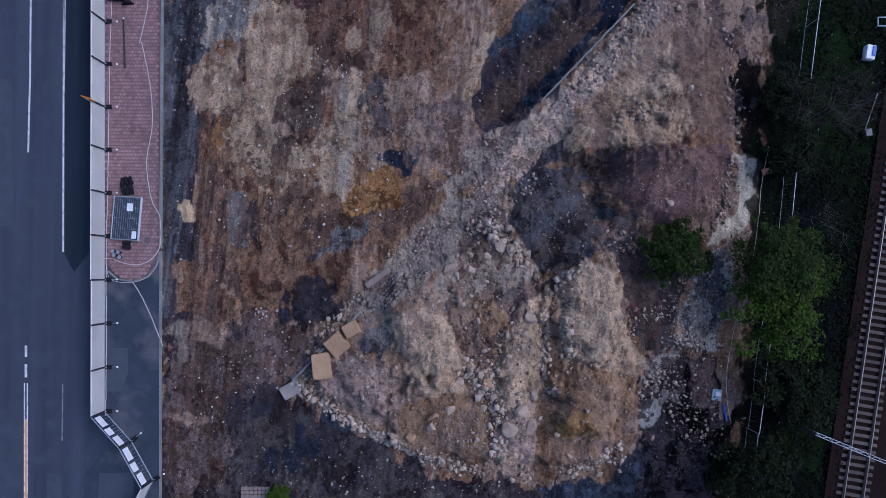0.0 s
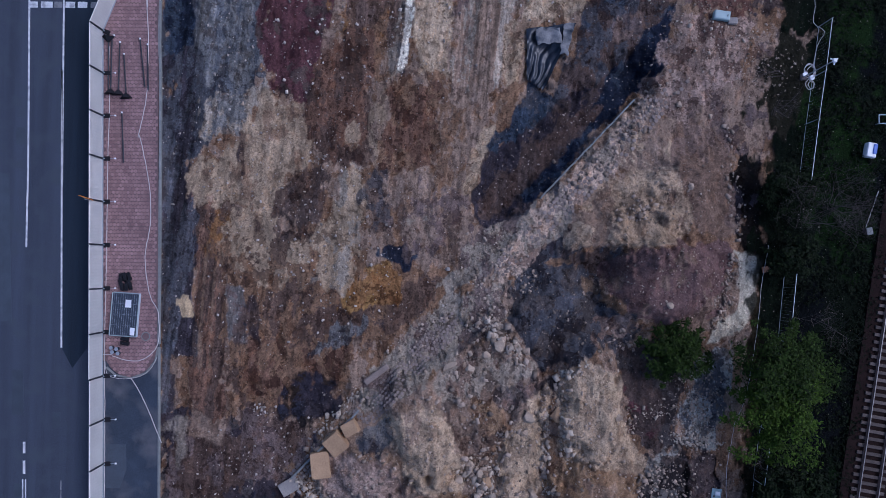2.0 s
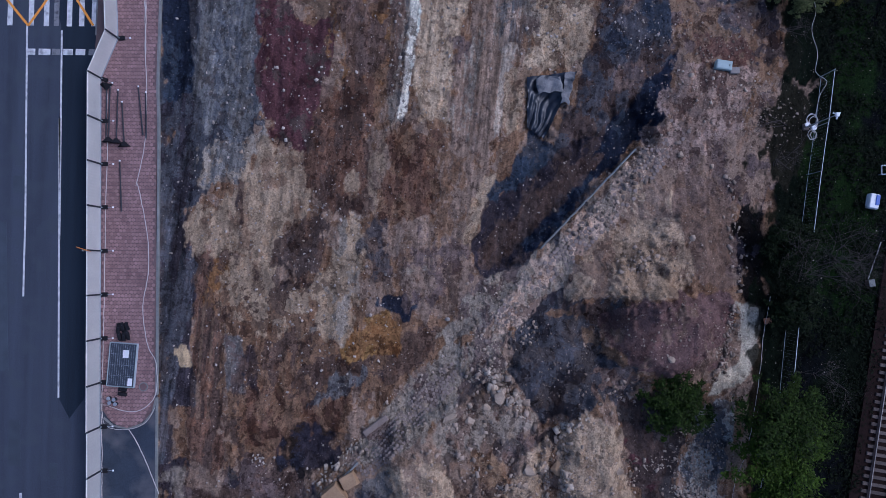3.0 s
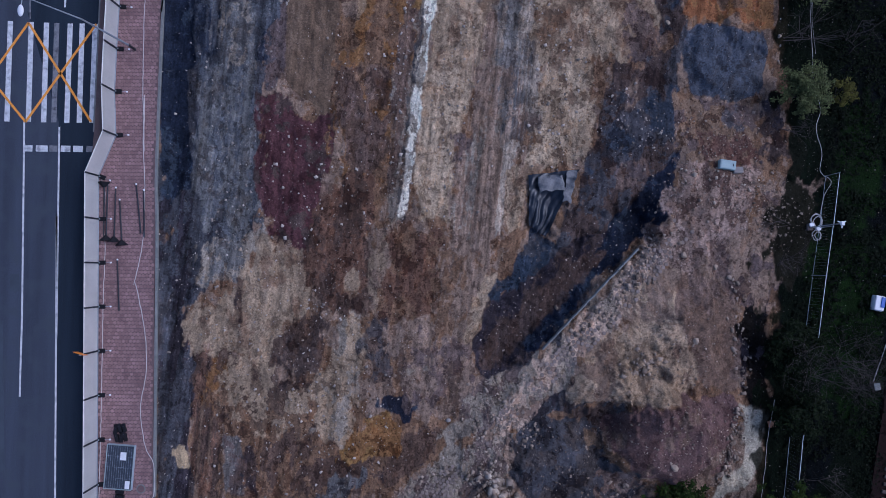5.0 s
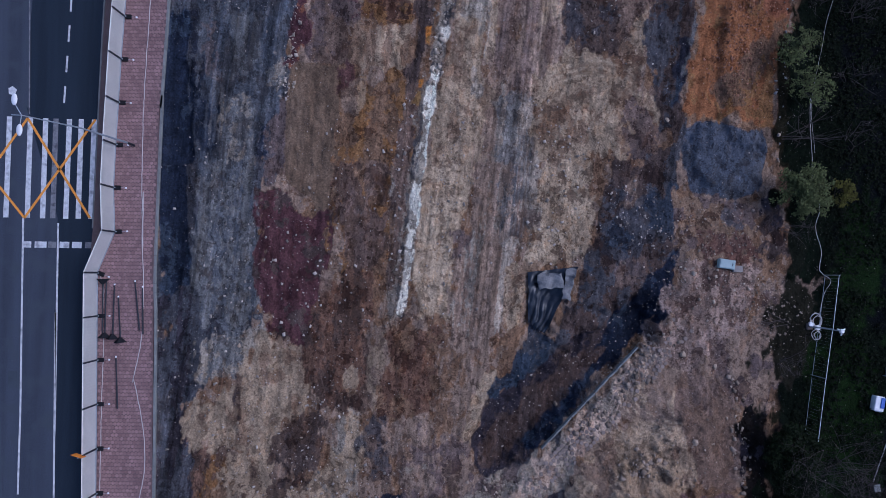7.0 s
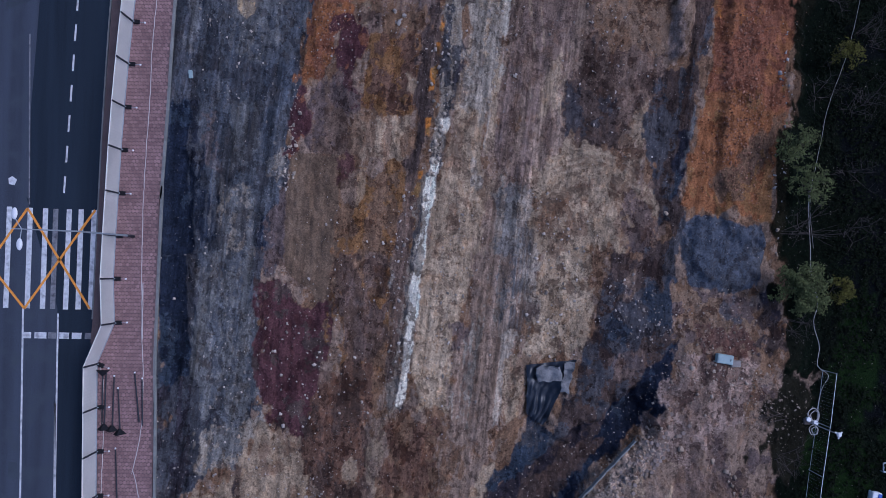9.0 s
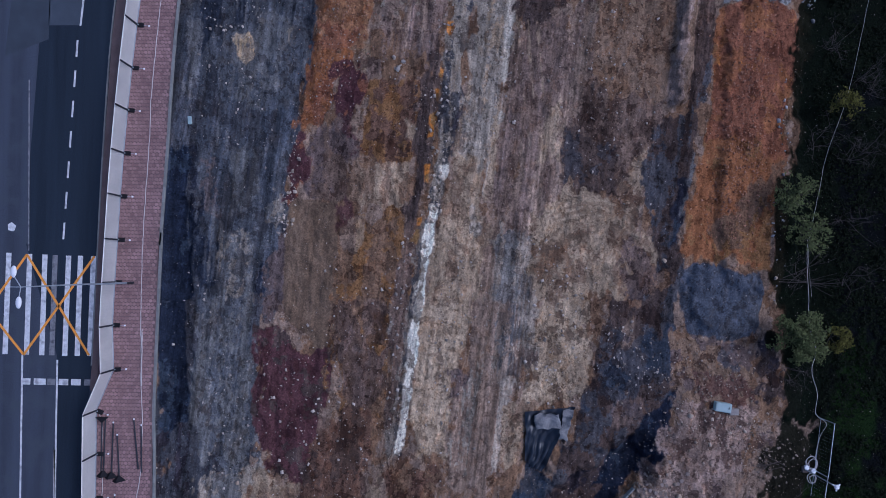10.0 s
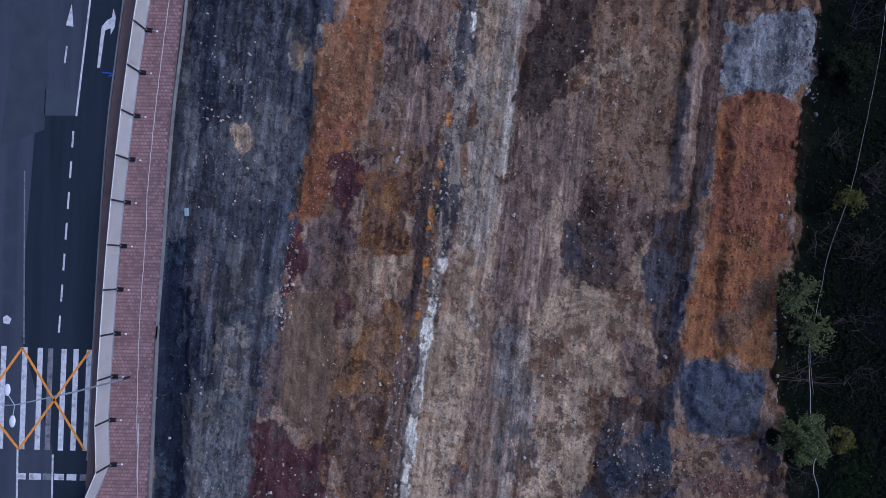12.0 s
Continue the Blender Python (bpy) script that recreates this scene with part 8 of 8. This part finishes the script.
def mesh_np(name, verts, tris, material, parent=None, label=""):
    me = bpy.data.meshes.new(name)
    me.vertices.add(len(verts))
    me.vertices.foreach_set("co", np.asarray(verts, dtype=np.float32).ravel())
    me.loops.add(tris.size)
    me.loops.foreach_set("vertex_index", tris.astype(np.int32).ravel())
    me.polygons.add(len(tris))
    me.polygons.foreach_set("loop_start", np.arange(0, tris.size, tris.shape[1], dtype=np.int32))
    me.materials.append(material)
    me.update(calc_edges=True)
    ob = new(name, me)
    if parent:
        ob.parent = parent
    if label:
        ob["label"] = label
    return ob


def limbs(out, rng, start, way, length, r, depth, ends, sides=6, spread=0.75):
    """Tapered, forking limbs; out collects vertices and faces."""
    verts, faces = out
    a = Vector(start)
    d = Vector(way).normalized()
    seg = 3

    def ring(p, d, rr):
        u = d.cross(Vector((0.3, 0.1, 1))).normalized()
        w = d.cross(u)
        for q in range(sides):
            t = 2 * math.pi * q / sides
            verts.append(tuple(p + (u * math.cos(t) + w * math.sin(t)) * rr))

    ring(a, d, r)
    for k in range(seg):
        d = (d + Vector((rng.uniform(-1, 1), rng.uniform(-1, 1), rng.uniform(-0.4, 0.5))) * 0.16).normalized()
        b = a + d * length / seg
        old = len(verts) - sides
        ring(b, d, r * (1 - 0.3 * (k + 1) / seg))
        for q in range(sides):
            w = (q + 1) % sides
            faces.append((old + q, old + w, old + sides + w, old + sides + q))
        a = b
        if depth and k >= 1:
            for _ in range(2):
                side = Vector((rng.uniform(-1, 1), rng.uniform(-1, 1), rng.uniform(-0.1, 0.7))).normalized()
                sub = ([], [])
                limbs(sub, rng, b, d.lerp(side, spread), length * rng.uniform(0.5, 0.72), r * 0.5, depth - 1, ends, max(3, sides - 2), spread)
                at = len(verts)
                tail = verts[at - sides:]
                verts.extend(sub[0])
                faces.extend(tuple(at + i for i in f) for f in sub[1])
                verts.extend(tail)
    ends.append(tuple(a))


def leafy(name, x, y, tall, wide, material, leaves, leaf, label, category, seed, stems=1, depth=2, spread=0.2, z=None, group=""):
    rng, rs = random.Random(seed), np.random.RandomState(seed)
    z = gz(x, y) if z is None else z
    t = thing(name, pose(x, y, z), label, category, group)
    ends = []
    for k in range(stems):
        wood = ([], [])
        ang = rng.uniform(0, 6.28)
        tilt = 0.12 if stems == 1 else rng.uniform(0.35, 0.9)
        way = Vector((math.cos(ang) * tilt, math.sin(ang) * tilt, 1))
        limbs(wood, rng, (0, 0, 0), way, tall * (0.5 if stems == 1 else 0.55), 0.035 * tall ** 0.8 if stems == 1 else 0.03, depth, ends, 7)
        raw("trunk" if stems == 1 else "stem", *wood, BARK, t)
    # the crown is made of uneven lobes with gaps between them, leaves crowd at the outside of each
    centres = []
    for e in ends:
        q = Vector(e)
        k = math.hypot(q.x, q.y)
        if k > wide:
            q.x, q.y = q.x * wide / k, q.y * wide / k
        centres.append((q.x, q.y, min(q.z, tall), 0.8))
    for lobe in range(7 + int(wide * 3)):
        a, rr = rng.uniform(0, 6.28), wide * rng.uniform(0.15, 0.82)
        size = wide * rng.uniform(0.2, 0.42)
        cz = tall * (0.42 + 0.38 * (1 - (rr / wide) ** 2)) * rng.uniform(0.75, 1.1)
        if lobe % 2:
            # a spray that reaches outwards and droops at its tip
            for q in range(9):
                k = q / 8
                bend = a + rng.uniform(-0.12, 0.12)
                reach = rr * 0.3 + (wide * rng.uniform(0.8, 1.08) - rr * 0.3) * k
                centres.append((reach * math.cos(bend), reach * math.sin(bend), cz * (1.05 - 0.35 * k * k), 0.75 - 0.4 * k))
            continue
        for _ in range(10):
            u, w = rng.uniform(0, 6.28), rng.uniform(-0.2, 1.0)
            k = math.sqrt(max(0.0, 1 - w * w))
            centres.append((rr * math.cos(a) + size * k * math.cos(u), rr * math.sin(a) + size * k * math.sin(u), cz + size * 0.7 * w, rng.uniform(0.35, 1.0)))
    v, f = leaf_cloud(centres, leaves, spread * wide * 0.45 + 0.06, leaf, rs)
    v[:, 2] = np.maximum(v[:, 2], 0.05)
    mesh_np("crown", v, f, material, t)
    return t


def bare(name, x, y, tall, label, seed, stems=5, depth=2, way=None, spread=0.75, group="bare shrubs"):
    rng = random.Random(seed)
    t = thing(name, pose(x, y, gz(x, y)), label, "shrub", group)
    ends = []
    for k in range(stems):
        wood = ([], [])
        ang = rng.uniform(0, 6.28)
        w = way or Vector((math.cos(ang) * 0.7, math.sin(ang) * 0.7, 1))
        limbs(wood, rng, (rng.uniform(-0.3, 0.3), rng.uniform(-0.3, 0.3), 0), w + Vector((rng.uniform(-0.3, 0.3), rng.uniform(-0.3, 0.3), 0)), tall * rng.uniform(0.5, 0.8), 0.028, depth, ends, 5, spread)
        raw("stem", *wood, TWIG, t)
    return t


leafy("tree", 25.2, 0.3, 5.4, 4.2, LEAF_MID, 12000, 0.13, "green leafy tree with a broad uneven crown beside the railway", "tree", 1, depth=3)
leafy("tree", 25.6, -2.3, 4.8, 4.0, LEAF, 9500, 0.13, "small bright green leafy tree at the edge of the rubble", "tree", 12, depth=2)
leafy("shrub", 18.20, 1.57, 2.2, 2.7, LEAF_MID, 7000, 0.13, "dark green leafy shrub on the rubble edge", "shrub", 2, stems=6, depth=1)
leafy("shrub", 27.75, 34.09, 3.0, 2.2, LEAF_OLIVE, 4200, 0.11, "olive green bush breaking into leaf at the site edge", "shrub", 3, stems=7, depth=1)
leafy("shrub", 31.09, 33.99, 2.4, 0.9, LEAF_YELLOW, 900, 0.1, "small yellow-flowering bush among dark undergrowth", "shrub", 4, stems=4, depth=1)
leafy("shrub", 27.43, 45.22, 2.8, 1.6, LEAF_OLIVE, 1200, 0.11, "sparse grey-green bush at the site edge", "shrub", 5, stems=6, depth=1, group="sparse bushes")
leafy("shrub", 28.77, 42.39, 2.8, 1.7, LEAF_OLIVE, 1100, 0.11, "sparse grey-green bush at the site edge", "shrub", 6, stems=6, depth=1, group="sparse bushes")
leafy("shrub", 31.51, 52.41, 3.0, 1.2, LEAF_YELLOW, 600, 0.11, "thin bush with a few yellow leaves", "shrub", 7, stems=4, depth=1)
leafy("shrub", 32.08, 63.20, 1.4, 2.0, LEAF_DARK, 2200, 0.12, "low dark green bush among dark undergrowth", "shrub", 8, stems=6, depth=1)
leafy("tree", 27.33, 14.06, 3.0, 2.1, LEAF_DARK, 4500, 0.14, "dark green thicket at the edge of the heaps", "tree", 9, stems=5, depth=1)
leafy("tree", 27.28, 9.37, 3.0, 2.0, LEAF_DARK, 3500, 0.14, "dark green thicket at the edge of the heaps", "tree", 10, stems=5, depth=1)
leafy("tree", 26.64, -8.86, 4.2, 2.9, LEAF_DARK, 6500, 0.15, "dark green tree over the overgrown strip", "tree", 11, stems=3, depth=1)
leafy("tree", 24.20, -14.51, 4.0, 2.9, LEAF_DARK, 6500, 0.15, "dark green tree over the overgrown strip", "tree", 13, stems=3, depth=1)
leafy("tree", 21.92, -15.91, 2.4, 1.8, LEAF_DARK, 3000, 0.13, "low dark green bush at the rubble edge", "shrub", 14, stems=4, depth=1)
leafy("shrub", -12.52, -17.50, 1.0, 0.9, LEAF, 1500, 0.1, "small green shrub on dark earth", "shrub", 15, stems=4, depth=1)
bare("bare_tree", 29.03, 12.13, 4.8, "bare grey-brown tree with fine twigs", 21, 8, 3, group="")
bare("bare_tree", 31.26, 13.26, 4.2, "bare grey-brown tree with fine twigs", 22, 6, 3, group="")
bare("bare_tree", 29.93, 3.89, 3.5, "pale bare tree with a leaning trunk", 23, 3, 3, group="")
for k, (x, y) in enumerate(((28.73, 38.88), (32.46, 48.21), (33.41, 54.66), (31.46, 57.39), (33.70, 48.82), (32.37, 43.40), (32.35, 67.01), (27.69, 31.36), (32.21, 38.65), (19.30, -13.92), (25.17, -6.84), (26.77, 20.73), (30.11, 49.66), (34.14, 53.80))):
    bare("bare_shrub", x, y, 2.6, "leafless dark shrub in the undergrowth", 30 + k, 4, 2)
bare("thrown_branches", 26.95, 38.51, 3.6, "pale cut branches lying across the undergrowth", 50, 4, 1, Vector((1, 0.05, 0.12)), 0.25, group="")
bare("thrown_branches", 27.33, 23.92, 2.4, "dry cut branches lying on the earth", 51, 5, 1, Vector((-1, 0.1, 0.1)), 0.4, group="")


def undergrowth():
    """Low growth over the strip between the site and the tracks."""
    rs = np.random.RandomState(9)
    n = 26000
    x, y = 24 + rs.rand(n) * 22, -24 + rs.rand(n) * 96
    d = np.interp(y, [-24, -12, -4, 5, 9, 16, 24, 32, 42, 56, 64, 72], [20.5, 22.5, 24.6, 26.6, 25.6, 27.0, 29.9, 29.8, 29.0, 29.6, 30.6, 31.0])
    rail = 31.0 + (y + 20) * 0.13
    keep = (x > d + rs.rand(n) * 1.6) & (x < rail + rs.rand(n) * 0.6) & (fbm(x * 0.4, y * 0.4, 77, 3) + 0.25 * rs.rand(n) > 0.5)
    x, y = x[keep], y[keep]
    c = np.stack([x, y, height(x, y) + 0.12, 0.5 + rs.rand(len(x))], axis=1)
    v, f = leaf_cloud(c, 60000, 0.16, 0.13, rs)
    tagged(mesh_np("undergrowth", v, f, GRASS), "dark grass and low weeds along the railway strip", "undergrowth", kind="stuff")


undergrowth()
lay_pavers()
